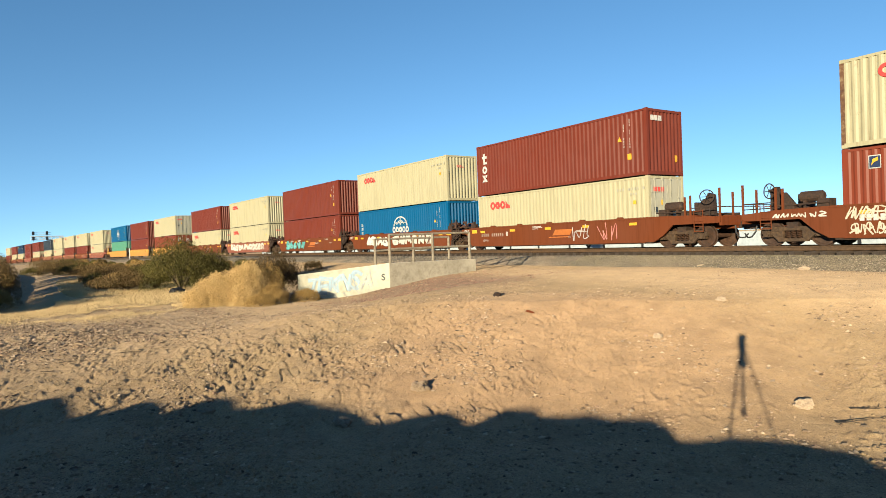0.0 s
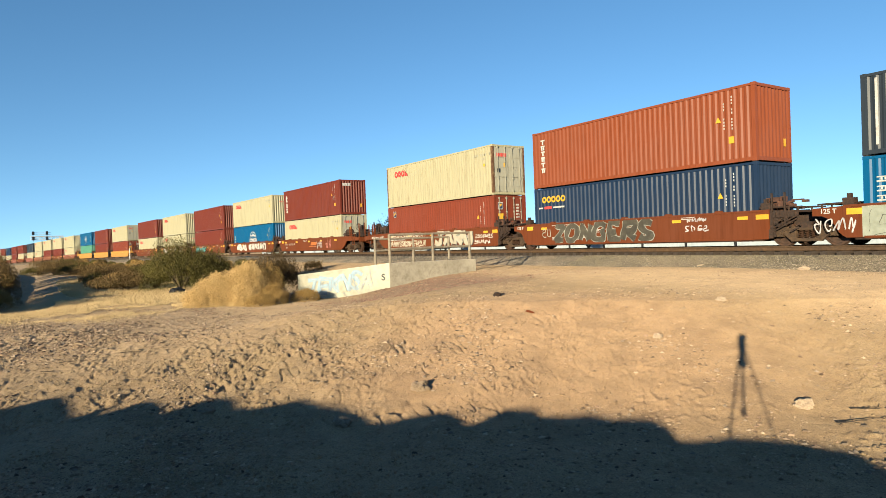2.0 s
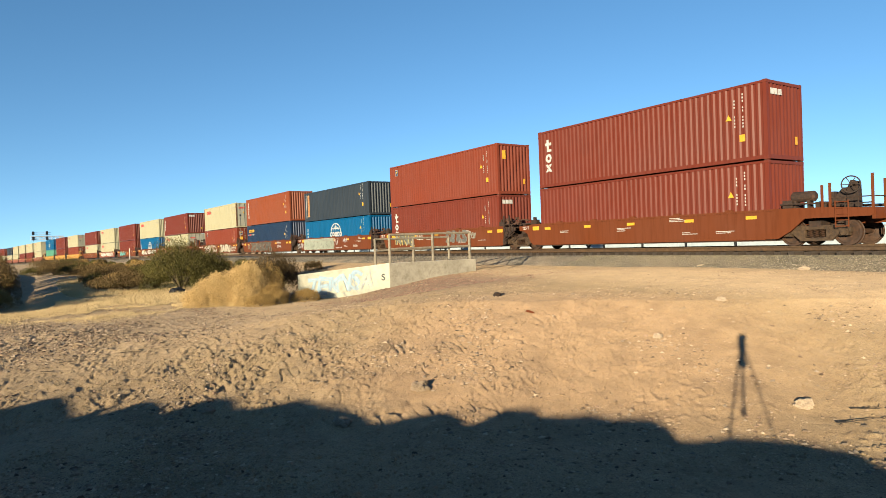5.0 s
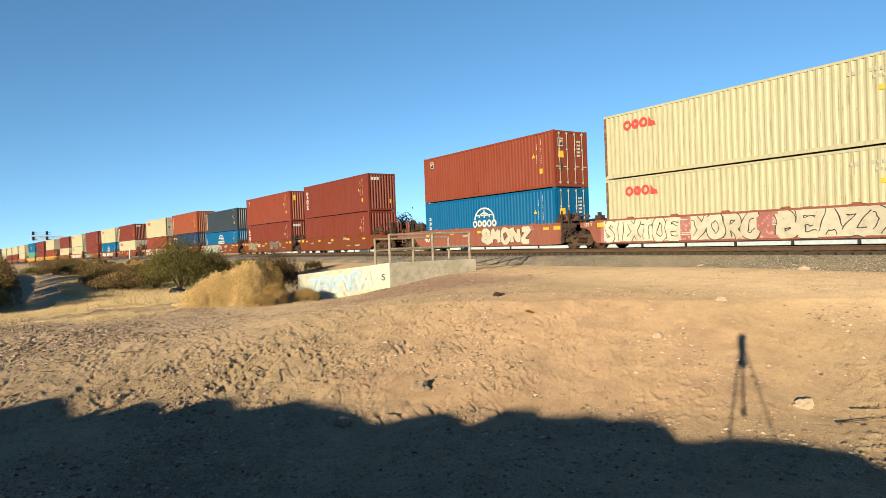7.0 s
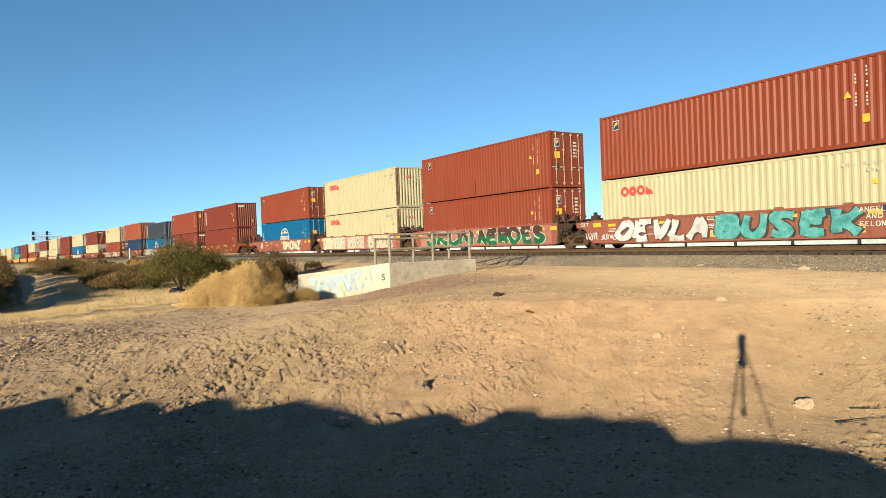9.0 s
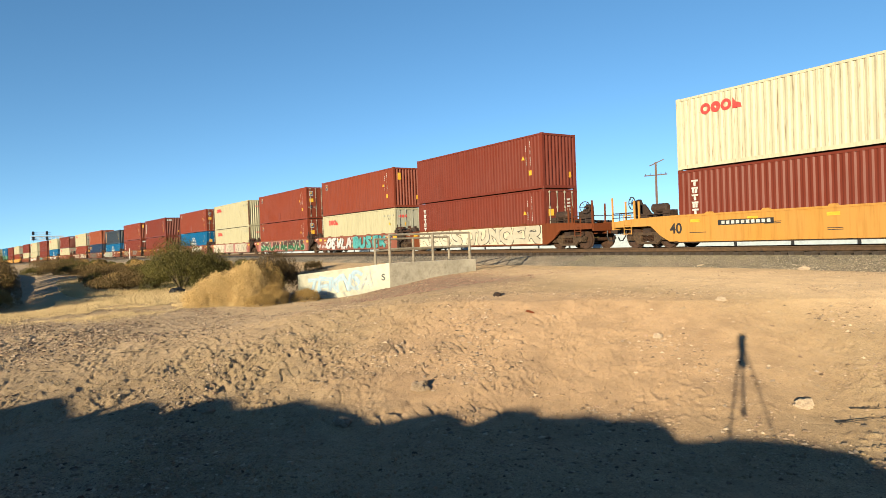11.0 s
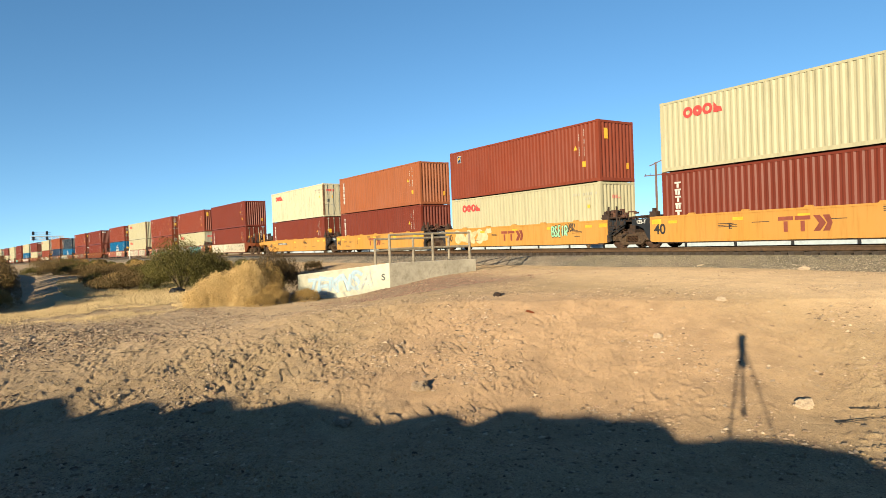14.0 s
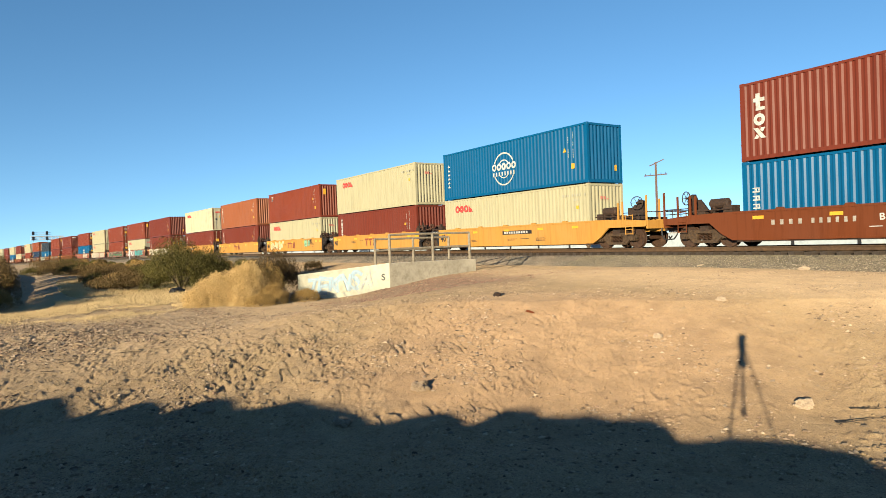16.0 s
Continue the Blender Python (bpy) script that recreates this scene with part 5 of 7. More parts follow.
O_LOOP = [(0.5, 1), (0.1, 0.8), (0.05, 0.3), (0.5, 0), (0.93, 0.25), (0.92, 0.75), (0.5, 1)]
LETTERS = {
    "A": [[(0, 0), (0.5, 1)], [(0.5, 1), (1, 0)], [(0.2, 0.34), (0.82, 0.34)]],
    "B": [[(0.1, 0), (0.1, 1)], [(0.1, 0.98), (0.8, 0.92), (0.78, 0.6), (0.15, 0.52)], [(0.15, 0.52), (0.95, 0.42), (0.88, 0.06), (0.1, 0.02)]],
    "C": [[(0.95, 0.8), (0.6, 1), (0.12, 0.78), (0.1, 0.22), (0.6, 0), (0.97, 0.22)]],
    "D": [[(0.12, 0), (0.12, 1)], [(0.1, 0.98), (0.85, 0.8), (0.95, 0.3), (0.1, 0.02)]],
    "E": [[(0.95, 0.98), (0.12, 0.97)], [(0.12, 1), (0.12, 0)], [(0.12, 0.03), (0.97, 0.02)], [(0.12, 0.5), (0.78, 0.52)]],
    "F": [[(0.95, 0.98), (0.12, 0.97)], [(0.12, 1), (0.12, 0)], [(0.12, 0.5), (0.78, 0.52)]],
    "G": [[(0.95, 0.82), (0.55, 1), (0.1, 0.75), (0.12, 0.2), (0.6, 0), (0.95, 0.2), (0.93, 0.5)], [(0.55, 0.48), (0.97, 0.48)]],
    "I": [[(0.5, 0), (0.5, 1)]],
    "J": [[(0.75, 1), (0.75, 0.3), (0.45, 0), (0.02, 0.2)], [(0.3, 0.98), (1, 1)]],
    "K": [[(0.1, 0), (0.1, 1)], [(0.95, 1), (0.15, 0.42)], [(0.35, 0.55), (1, 0)]],
    "L": [[(0.12, 1), (0.12, 0)], [(0.12, 0.03), (0.95, 0.02)]],
    "M": [[(0.05, 0), (0.15, 1)], [(0.15, 1), (0.5, 0.25)], [(0.5, 0.25), (0.85, 1)], [(0.85, 1), (0.97, 0)]],
    "N": [[(0.1, 0), (0.1, 1)], [(0.1, 1), (0.9, 0)], [(0.9, 0), (0.9, 1)]],
    "O": [O_LOOP],
    "Q": [O_LOOP, [(0.6, 0.3), (1.05, -0.02)]],
    "R": [[(0.1, 0), (0.1, 1)], [(0.1, 0.98), (0.88, 0.92), (0.85, 0.52), (0.15, 0.46)], [(0.4, 0.48), (1, 0)]],
    "S": [[(0.92, 0.85), (0.5, 1), (0.1, 0.76), (0.5, 0.5), (0.92, 0.25), (0.5, 0), (0.05, 0.15)]],
    "T": [[(0, 0.97), (1, 0.99)], [(0.5, 0.97), (0.5, 0)]],
    "U": [[(0.1, 1), (0.1, 0.3), (0.5, 0), (0.9, 0.3), (0.9, 1)]],
    "V": [[(0.05, 1), (0.5, 0)], [(0.5, 0), (0.97, 1)]],
    "X": [[(0.02, 1), (0.98, 0)], [(0.95, 1), (0.05, 0)]],
    "Y": [[(0.02, 1), (0.5, 0.5)], [(0.98, 1), (0.35, 0)]],
    "Z": [[(0.05, 0.97), (0.95, 0.98)], [(0.95, 0.98), (0.05, 0.03)], [(0.05, 0.03), (0.97, 0.02)]],
    "8": [[(0.5, 0.5), (0.1, 0.75), (0.5, 1), (0.9, 0.75), (0.5, 0.5), (0.05, 0.25), (0.5, 0), (0.95, 0.25), (0.5, 0.5)]],
}


def smooth(P):
    """A path through points; straight where there are only two."""
    if len(P) == 2:
        (xa, za), (xb, zb) = P
        return [(xa + (xb - xa) * k / 6, za + (zb - za) * k / 6) for k in range(7)]
    ends = (P[-2], P[1]) if P[0] == P[-1] else (P[0], P[-1])
    P = [ends[0]] + P + [ends[1]]
    path = []
    for a, b, c, d in zip(P, P[1:], P[2:], P[3:]):
        for k in range(7):
            t = k / 7
            path.append(tuple(0.5 * (2 * b[i] + (c[i] - a[i]) * t + (2 * a[i] - 5 * b[i] + 4 * c[i] - d[i]) * t * t + (3 * b[i] - a[i] - 3 * c[i] + d[i]) * t ** 3) for i in (0, 1)))
    return path + [P[-2]]


def strokes_mesh(paths, width, y, shift=(0, 0), lo=0.0, hi=9.0):
    """Several painted strokes as one thin mesh; each lies a little over the one before."""
    bm = bmesh.new()
    for j, path in enumerate(paths):
        one = ribbon(path, width, y - 0.0012 * j, 0.001, shift, lo, hi)
        me = bpy.data.meshes.new("stroke")
        one.to_mesh(me)
        one.free()
        bm.from_mesh(me)
        bpy.data.meshes.remove(me)
    return bm


def sprayed_word(parent, word, x0, x1, z0, z1, fill, line, seed, fat=0.27, rim=0.06, top=None, shade=None, lift=0.0, lean=0.08, thin=0.0):
    """Sprayed letters with an outline. top: the paint of their upper half; thin: a line width, for letters of one bare line."""
    rng = random.Random(seed)
    y = -SY - 0.004 - lift
    w = (x1 - x0) / len(word)
    sw = thin or min(1.1 * fat * w, 0.30)
    inset = 0 if thin else sw * 0.5 + rim * 0.5
    for k, ch in enumerate(word):
        if ch == " ":
            continue
        cx, cw = x0 + k * w + inset * 0.5, w - inset - (0.25 * w if thin else 0)
        cz, chh = z0 + inset * 0.8, (z1 - z0) - 1.6 * inset
        wild = 0.0 if thin else 0.09
        tilt = lean + rng.uniform(-1.3, 1.3) * wild
        paths = []
        for st in LETTERS[ch]:
            pts = [(u + rng.uniform(-wild, wild), v + rng.uniform(-wild, wild) * 0.7) for u, v in st]
            if st[0] == st[-1]:
                pts[-1] = pts[0]
            elif len(st) == 2 and not thin:
                (ua, va), (ub, vb) = pts
                pts.insert(1, ((ua + ub) / 2 + rng.uniform(-wild, wild), (va + vb) / 2 + rng.uniform(-wild, wild)))
            paths.append(smooth([(cx + (u + tilt * (v - 0.5)) * cw, cz + min(1.05, max(-0.05, v)) * chh) for u, v in pts]))
        e = 0.006 * (k % 2)
        if shade:
            part("letter_shade", strokes_mesh(paths, sw + rim, y - e * 0.2, (0.07, -0.05), z0 - 0.02, z1 + 0.02), M[shade], parent)
        shape = part("graffiti_letter", strokes_mesh(paths, sw, y - 0.012 - e, lo=z0, hi=z1), M[fill], parent, "sprayed letter")
        if not thin:
            part("outline", strokes_mesh(paths, sw + 2 * rim, y - 0.006 - e, lo=z0 - 0.03, hi=z1 + 0.03), M[line], shape)
        if top:
            part("upper_paint", strokes_mesh(paths, sw * 0.98, y - 0.017 - e, lo=(z0 + z1) / 2 + 0.04, hi=z1), M[top], shape)


def wash(parent, x0, x1, z0, z1, material, seed, step=0.35, lift=0.0):
    """A sprayed ground coat with a ragged upper and lower edge."""
    rng = random.Random(seed)
    n = max(3, int((x1 - x0) / step))
    up = [(x0 + (x1 - x0) * k / n, z1 - rng.uniform(0, 0.07)) for k in range(n + 1)]
    dn = [(x0 + (x1 - x0) * k / n, z0 + rng.uniform(0, 0.05)) for k in range(n, -1, -1)]
    bm = bmesh.new()
    prism(bm, dn[::-1] + up[::-1], -SY - 0.0035 - lift, -SY - 0.001 - lift)
    part("ground_coat", bm, M[material], parent, "sprayed ground coat")


def dots(parent, x0, x1, z0, z1, n, material, seed):
    rng = random.Random(seed)
    for k in range(n):
        r, cx, cz = rng.uniform(0.025, 0.06), rng.uniform(x0, x1), rng.uniform(z0, z1)
        bm = bmesh.new()
        prism(bm, [(cx + r * math.cos(a * 0.785), cz + r * math.sin(a * 0.785)) for a in range(8)], -SY - 0.0055 - 0.0004 * k / n, -SY - 0.004)
        part("paint_dot", bm, M[material], parent)


def sill_marks(parent, kind, rng):
    """Reflective patches and stencilled bars on the near sill."""
    y = -SY - 0.002
    for k in range(5):
        part("reflector", WM["reflector"], M["ink_yellow"], parent, "yellow reflective patch", m=Matrix.Translation((-5.6 + k * 2.7 + rng.uniform(-0.2, 0.2), 0, 0)))
    bars = []
    for k in range(rng.randint(4, 7)):
        x, z = rng.uniform(-5.8, 5.0), rng.choice((1.20, 0.6, 0.9))
        for j in range(rng.randint(1, 3)):
            bars.append(rect(x, x + rng.uniform(0.35, 0.8), z - j * 0.06, z - j * 0.06 + 0.025))
    part("stencil_text", flat_shapes(bars, y), M["ink_black"] if kind == "car_yellow" else M["ink_white"], parent)["kind"] = "stuff"


def well_car(colour, left_c, right_c, label, seed):
    rng = random.Random(seed)
    th = thing("well_car", label, "rail car", group="well cars of the train")
    cm = M[colour]
    part("side_sill", WM["sill", left_c, right_c], cm, th)
    part("side_sill", WM["sill", right_c, left_c], cm, th, m=FLIP)
    part("well_floor", WM["floor"], M["grime"], th)
    for k in range(5):
        part("container_guide", WM["guide"], cm, th, m=Matrix.Translation((-4.6 + k * 2.3, 0, 0)))
    for c, mm in ((left_c, MIRX), (right_c, None)):
        if c:
            part("end_platform", WM["c_deck"], cm, th, m=mm)
            part("coupler", WM["coupler"], M["grime"], th, m=mm)
            part("handrail", WM["handrail"], M["grime"], th, m=mm)
            part("ladder", WM["ladder"], cm, th, m=mm)
            part("air_hose", WM["hose"], M["black_metal"], th, m=mm)
            part("brake_wheel", WM["brakewheel"], M["grime"], th, m=mm)
            part("brake_stand", WM["brakestand"], M["grime"], th, m=mm)
            part("air_tank", WM["tank"], M["grime"], th, m=mm)
            part("brake_valve", WM["valve"], M["grime"], th, m=mm)
            sx = -1 if mm is not None else 1
            for px, py, hh in ((3.42, -SY + 0.05, 1.2), (3.42, -0.5, 1.05), (2.15, -SY + 0.02, 1.0), (1.9, -SY + 0.02, 0.95)):
                part("corner_post", WM["stake"], cm, th, m=Matrix.Translation((sx * (HX + px), py, 1.1)) @ Matrix.Diagonal((1, 1, hh, 1)))
        else:
            part("end_platform", WM["bulkhead"], M["grime"], th, m=mm)
            arm_m = M["black_metal"] if colour == "car_yellow" else (cm if mm is not None else M["grime"])
            part("end_arm", WM["arm" if mm is not None else "arm_r"], arm_m, th, m=mm)
            part("end_arm", WM["arm"], arm_m, th, m=FLIP if mm is not None else Matrix.Diagonal((1, -1, 1, 1)))
            part("walkway", WM["walkway"], M["grime"], th, m=mm)
            if mm is None:
                part("brake_gear", WM["gear"], M["rust_gear"], th, "rusty brake gear")["kind"] = "stuff"
                part("brake_rigging", WM["rigging"], M["grime"], th)["kind"] = "stuff"
    if not right_c:
        part("grab_iron", WM["grab"], M["grime"], th)
        for x in (0.6, 1.06):
            part("grab_post", WM["grab_post"], M["grime"], th, m=Matrix.Translation((HX + x, 0, 0)))
        truck(th, HX + 1.63)
    else:
        truck(th, HX + 1.5)
    if left_c:
        truck(th, -HX - 1.75)
    sill_marks(th, colour, rng)
    if not left_c:
        part("reflector", flat_shapes([rect(-HX - 0.42, -HX + 0.05, 1.02, 1.22)], -SY - 0.002), M["ink_yellow"], th, "yellow reflective patch")
        lettering("125-T" if colour == "car_yellow" else "125 T", 0.22, -HX - 1.0, 1.15, M["ink_white"], th, y=-SY + 0.014)
    if not right_c:
        part("reflector", flat_shapes([rect(HX + 0.02, HX + 0.5, 1.0, 1.18)], -SY - 0.002), M["ink_yellow"], th, "yellow reflective patch")
    return th


# ---------------------------------------------------------------- the train
# start of the box at 0 s; top and bottom box: colour, emblem, doors; car colour; coupler at left, right; sprayed shapes
O_ = ("cream", "petal", 0)
OR = ("cream", "petal", 0, 2.896, 2)
OL = ("cream", "petal", 1, 2.896, 2)
OD = ("cream", "petal", 1)
TX = ("maroon", "column3", 0)
FL = ("red", "wedge", 0)
FD = ("red", "wedge", 1)
FP = ("red", "wedge", 1, 2.896, 0, 5.2)
TR = ("orange", "column6", 0)
TD = ("maroon", "column6", 1)
CO = ("blue", "globe", 0)
RE = ("maroon", "", 0)
RD = ("red", "", 1)
LEADING = [
    (-307.5, O_, RE, "car_brown", 1, 0, 0), (-292.1, RE, O_, "car_brown", 0, 0, 0), (-276.7, ("navy", "wordmark", 0), O_, "car_brown", 0, 0, 0),
    (-261.3, RE, RE, "car_pink", 0, 0, 0), (-245.9, RE, O_, "car_brown", 0, 1, 0),
    (-226.4, ("slate", "", 0), O_, "car_pink", 1, 0, 0), (-211.1, O_, O_, "car_pink", 0, 0, 0), (-196.3, O_, RE, "car_pink", 0, 0, 0),
]
SECOND = [
    (-181.1, O_, RE, "car_brown", 0, 0, 4), (-165.5, O_, O_, "car_pink", 0, 1, 0),
    (-145.7, ("blue", "globe_top", 0), ("green", "", 0), "car_yellow", 1, 0, 0), (-130.1, RE, RE, "car_yellow", 0, 0, 0), (-114.1, OD, RD, "car_yellow", 0, 1, 0),
    (-93.85, RE, O_, "car_brown", 1, 0, 0), (-78.1, O_, O_, "car_pink", 0, 0, 1), (-61.8, RE, RE, "car_brown", 0, 0, 2),
    (-46.15, O_, CO, "car_brown", 0, 0, 3), (-30.79, TX, OD, "car_brown", 0, 1, 4),
]
THIRD = [
    (-10.78, OL, FD, "car_brown", 1, 0, 5), (4.86, ("rust", "column6", 0), ("navy", "wordmark", 0), "car_brown", 0, 0, 6), (20.6, ("slate", "plate", 0, 2.591), ("blue", "globe", 0, 2.591), "car_brown", 0, 0, 7),
    (36.15, FL, TX, "car_brown", 0, 0, 8), (51.78, TX, RE, "car_brown", 0, 1, 0),
    (71.9, FP, ("blue", "globe", 1), "car_pink", 1, 0, 9), (87.46, OR, OR, "car_pink", 0, 0, 10), (103.03, FP, FP, "car_pink", 0, 0, 11),
]
TRAILING = [
    (118.6, FL, OD, "car_pink", 0, 0, 12), (134.02, RE, TD, "car_brown", 0, 1, 13),
    (154.32, ("white", "petal", 1, 2.896, 1), TD, "car_yellow", 1, 0, 14), (169.78, TR, ("maroon", "column6", 0), "car_yellow", 0, 0, 15), (185.58, FL, O_, "car_yellow", 0, 0, 16),
    (201.22, O_, ("maroon", "column6", 0), "car_yellow", 0, 0, 19), (216.86, ("blue", "globe_top", 0), O_, "car_yellow", 0, 1, 17),
    (236.84, TX, CO, "car_brown", 1, 0, 18),
]
UNITS = LEADING + SECOND + THIRD + TRAILING
WORDS = {"maroon": "dark red", "red": "brick red", "orange": "orange brown", "rust": "rust red", "cream": "cream", "white": "off-white", "blue": "bright blue", "navy": "navy blue", "slate": "slate grey", "green": "green"}
SIGN = {"petal": "a red emblem", "column3": "tall white marks", "column6": "a column of white marks", "globe": "a white globe emblem", "globe_top": "a white globe emblem", "wedge": "a small navy emblem", "wordmark": "a yellow wordmark", "plate": "a tall yellow plate", "": "plain sides"}
CARS = {"car_brown": "rust brown articulated well car with stencilled sills", "car_pink": "faded pink brown articulated well car", "car_yellow": "yellow articulated well car with dusty sills"}
MOVING = []


def tags_for(car, g):
    hx = HX
    if g == 1:
        graffiti(car, -5.5, 5.2, 12, 3, "spray_white", "car_brown")
    elif g == 2:
        graffiti(car, -5.2, -0.6, 5, 4, "spray_teal", "ink_black")
    elif g == 3:
        graffiti(car, -4.6, -1.2, 4, 5, "spray_white", "ink_black")
        graffiti(car, -0.6, 4.4, 6, 6, "spray_white", "ink_black")
    elif g == 4:
        graffiti(car, 1.6, 3.0, 2, 7, "spray_silver", "spray_pink", spiky=0.5)
        graffiti(car, 3.3, 4.6, 2, 8, "spray_pink", "spray_white", spiky=0.5)
    elif g == 5:
        graffiti(car, -5.9, -0.9, 12, 9, "spray_cream", "spray_cream", 0.82, 1.30, spiky=0.5)
        graffiti(car, -5.8, -2.2, 9, 219, "spray_cream", "spray_cream", 0.84, 1.30, spiky=0.5, lift=0.008)
        graffiti(car, -5.7, -0.9, 15, 109, "spray_cream", "spray_cream", 0.32, 0.76, spiky=0.5)
        graffiti(car, -5.8, -0.9, 13, 209, "spray_cream", "spray_cream", 0.34, 0.78, spiky=0.5, lift=0.008)
        for k in range(10):
            part("number_bar", flat_shapes([rect(-5.5 + k * 0.2, -5.36 + k * 0.2, 0.8, 1.0)], -SY - 0.014), M["ink_white"], car, "white number bar")
        sprayed_word(car, "JARU", 0.2, 4.33, 0.30, 1.33, "spray_cream", "spray_grey", 10, 0.30, 0.03, shade="spray_dark")
        graffiti(car, 4.5, 6.2, 7, 110, "spray_white", "spray_white", 0.72, 0.98, spiky=0.6)
        graffiti(car, 4.4, 5.9, 5, 111, "spray_white", "spray_white", 0.38, 0.66, spiky=0.6)
        graffiti(car, -8.4, -6.5, 6, 112, "spray_white", "spray_white", 0.98, 1.2, spiky=0.6)
    elif g == 6:
        sprayed_word(car, "ZONGERS", -4.51, 1.57, 0.29, 1.32, "spray_char", "spray_grey", 11, 0.28, 0.035, lean=0.14)
        graffiti(car, 3.1, 4.2, 4, 12, "spray_silver", "car_brown", 0.62, 0.9, spiky=0.6)
        graffiti(car, 3.2, 4.1, 4, 113, "spray_silver", "car_brown", 1.0, 1.22, spiky=0.6)
        graffiti(car, -5.4, -4.7, 2, 114, "spray_grey", "car_brown", 0.6, 1.1, spiky=0.6)
    elif g == 7:
        wash(car, -6.05, 0.2, 0.28, 1.33, "spray_sage", 13)
        sprayed_word(car, "DERKE", -5.9, 0.2, 0.33, 1.27, "spray_sage", "spray_dark", 13, 0.31, 0.012)
        graffiti(car, -5.9, 0.2, 9, 115, "spray_cream", "spray_cream", 1.22, 1.32, spiky=0.6)
        graffiti(car, 0.25, 1.0, 3, 14, "spray_silver", "ink_brown", 0.65, 1.25, spiky=0.5)
        graffiti(car, 1.9, 2.7, 3, 116, "spray_silver", "ink_brown", 0.8, 1.25, spiky=0.5)
        graffiti(car, 0.5, 1.7, 5, 117, "spray_silver", "ink_brown", 0.36, 0.5, spiky=0.5)
        graffiti(car, -7.6, -6.2, 4, 118, "spray_silver", "ink_brown", 0.4, 0.95, spiky=0.5)
    elif g == 8:
        sprayed_word(car, "KNE", -5.15, -2.6, 0.36, 1.25, "spray_olive", "ink_plate", 15, 0.28, 0.05)
        graffiti(car, -2.45, -1.6, 3, 16, "spray_white", "car_brown", 0.75, 1.1, spiky=0.7)
        sprayed_word(car, "SEKS", 1.02, 3.27, 0.50, 1.27, "spray_steel", "spray_grey", 17, 0.34, 0.018)
        graffiti(car, 3.5, 4.1, 3, 121, "spray_grey", "car_brown", 0.7, 1.15, spiky=0.7)
    elif g == 9:
        sprayed_word(car, "8MONZ", 0.2, 4.4, 0.31, 1.30, "spray_cream", "spray_dark", 18, 0.31, 0.04)
    elif g == 10:
        wash(car, -6.3, 6.0, 0.28, 1.33, "spray_rose", 119)
        dots(car, -1.98, -1.5, 0.35, 1.2, 16, "spray_pink", 1)
        dots(car, 1.2, 2.1, 0.35, 1.2, 22, "spray_pink", 2)
        dots(car, 5.7, 6.4, 0.35, 1.2, 22, "spray_pink", 3)
        for xa, xb, sd in ((-6.1, -2.0, 31), (-1.5, 1.25, 32), (2.05, 5.6, 33)):
            wash(car, xa, xb, 0.29, 1.32, "spray_cream", sd, 0.2, 0.004)
        sprayed_word(car, "SIXTOE", -6.1, -1.95, 0.29, 1.32, "spray_cream", "spray_dark", 19, 0.32, 0.036, lift=0.005)
        sprayed_word(car, "YORC", -1.5, 1.4, 0.29, 1.32, "spray_cream", "spray_dark", 20, 0.32, 0.036, lift=0.005)
        sprayed_word(car, "BEAZY", 1.95, 5.74, 0.29, 1.33, "spray_cream", "spray_dark", 21, 0.32, 0.036, lift=0.005)
    elif g == 11:
        wash(car, -6.2, 6.2, 0.28, 1.33, "spray_rose", 20)
        sprayed_word(car, "SKUM", -5.5, -0.4, 0.29, 1.31, "spray_green", "spray_mint", 20, 0.27, 0.035, top="spray_maroon")
        sprayed_word(car, "AEROES", -0.05, 5.75, 0.29, 1.31, "spray_green", "spray_mint", 21, 0.30, 0.05, top="spray_maroon", lean=-0.1)
    elif g == 12:
        sprayed_word(car, "QEVLA", -5.05, -0.4, 0.29, 1.30, "spray_silver", "spray_dark", 22, 0.28, 0.03, shade="spray_dark", lean=0.3)
        for k in range(8):
            rx, rz = -0.4 + k * 0.85, 0.42 + 0.62 * (k % 2)
            part("paint_square", flat_shapes([rect(rx, rx + 0.4, rz, rz + 0.26)], -SY - 0.0015, 0.001), M["ink_navy" if k % 3 else "ink_plate"], car)
        sprayed_word(car, "BUSEK", -0.2, 5.1, 0.28, 1.32, "spray_teal", "spray_dark", 23, 0.30, 0.045, shade="spray_dark", lean=0.1)
        for word, wz in (("ANGELS", 1.08), ("AND", 0.86), ("FELONS", 0.62)):
            sprayed_word(car, word, 4.95 if len(word) > 3 else 5.15, 5.9 if len(word) > 3 else 5.65, wz, wz + 0.16, "spray_white", "spray_white", 24, thin=0.03, lift=0.02)
        graffiti(car, -6.0, -5.1, 4, 125, "spray_silver", "car_brown", 0.4, 0.7, spiky=0.5)
        graffiti(car, -7.0, -6.2, 3, 126, "spray_silver", "car_brown", 0.4, 0.8, spiky=0.5)
    elif g == 13:
        wash(car, -5.8, 6.1, 0.28, 1.33, "spray_pale", 25)
        sprayed_word(car, "KEGS", -5.75, -0.9, 0.29, 1.32, "spray_cream", "spray_dark", 25, 0.30, 0.045)
        sprayed_word(car, "JUNGER", -0.5, 6.0, 0.29, 1.32, "spray_cream", "spray_dark", 26, 0.30, 0.045)
    elif g in (14, 17):
        b = [rect(-4.2, -2.0, 0.86, 1.06)] if g == 14 else [rect(-0.2, 2.2, 0.86, 1.06)]
        part("number_plate", flat_shapes(b, -SY - 0.002), M["ink_black"], car, "black plate with pale bars")
        x = b[0][0][0]
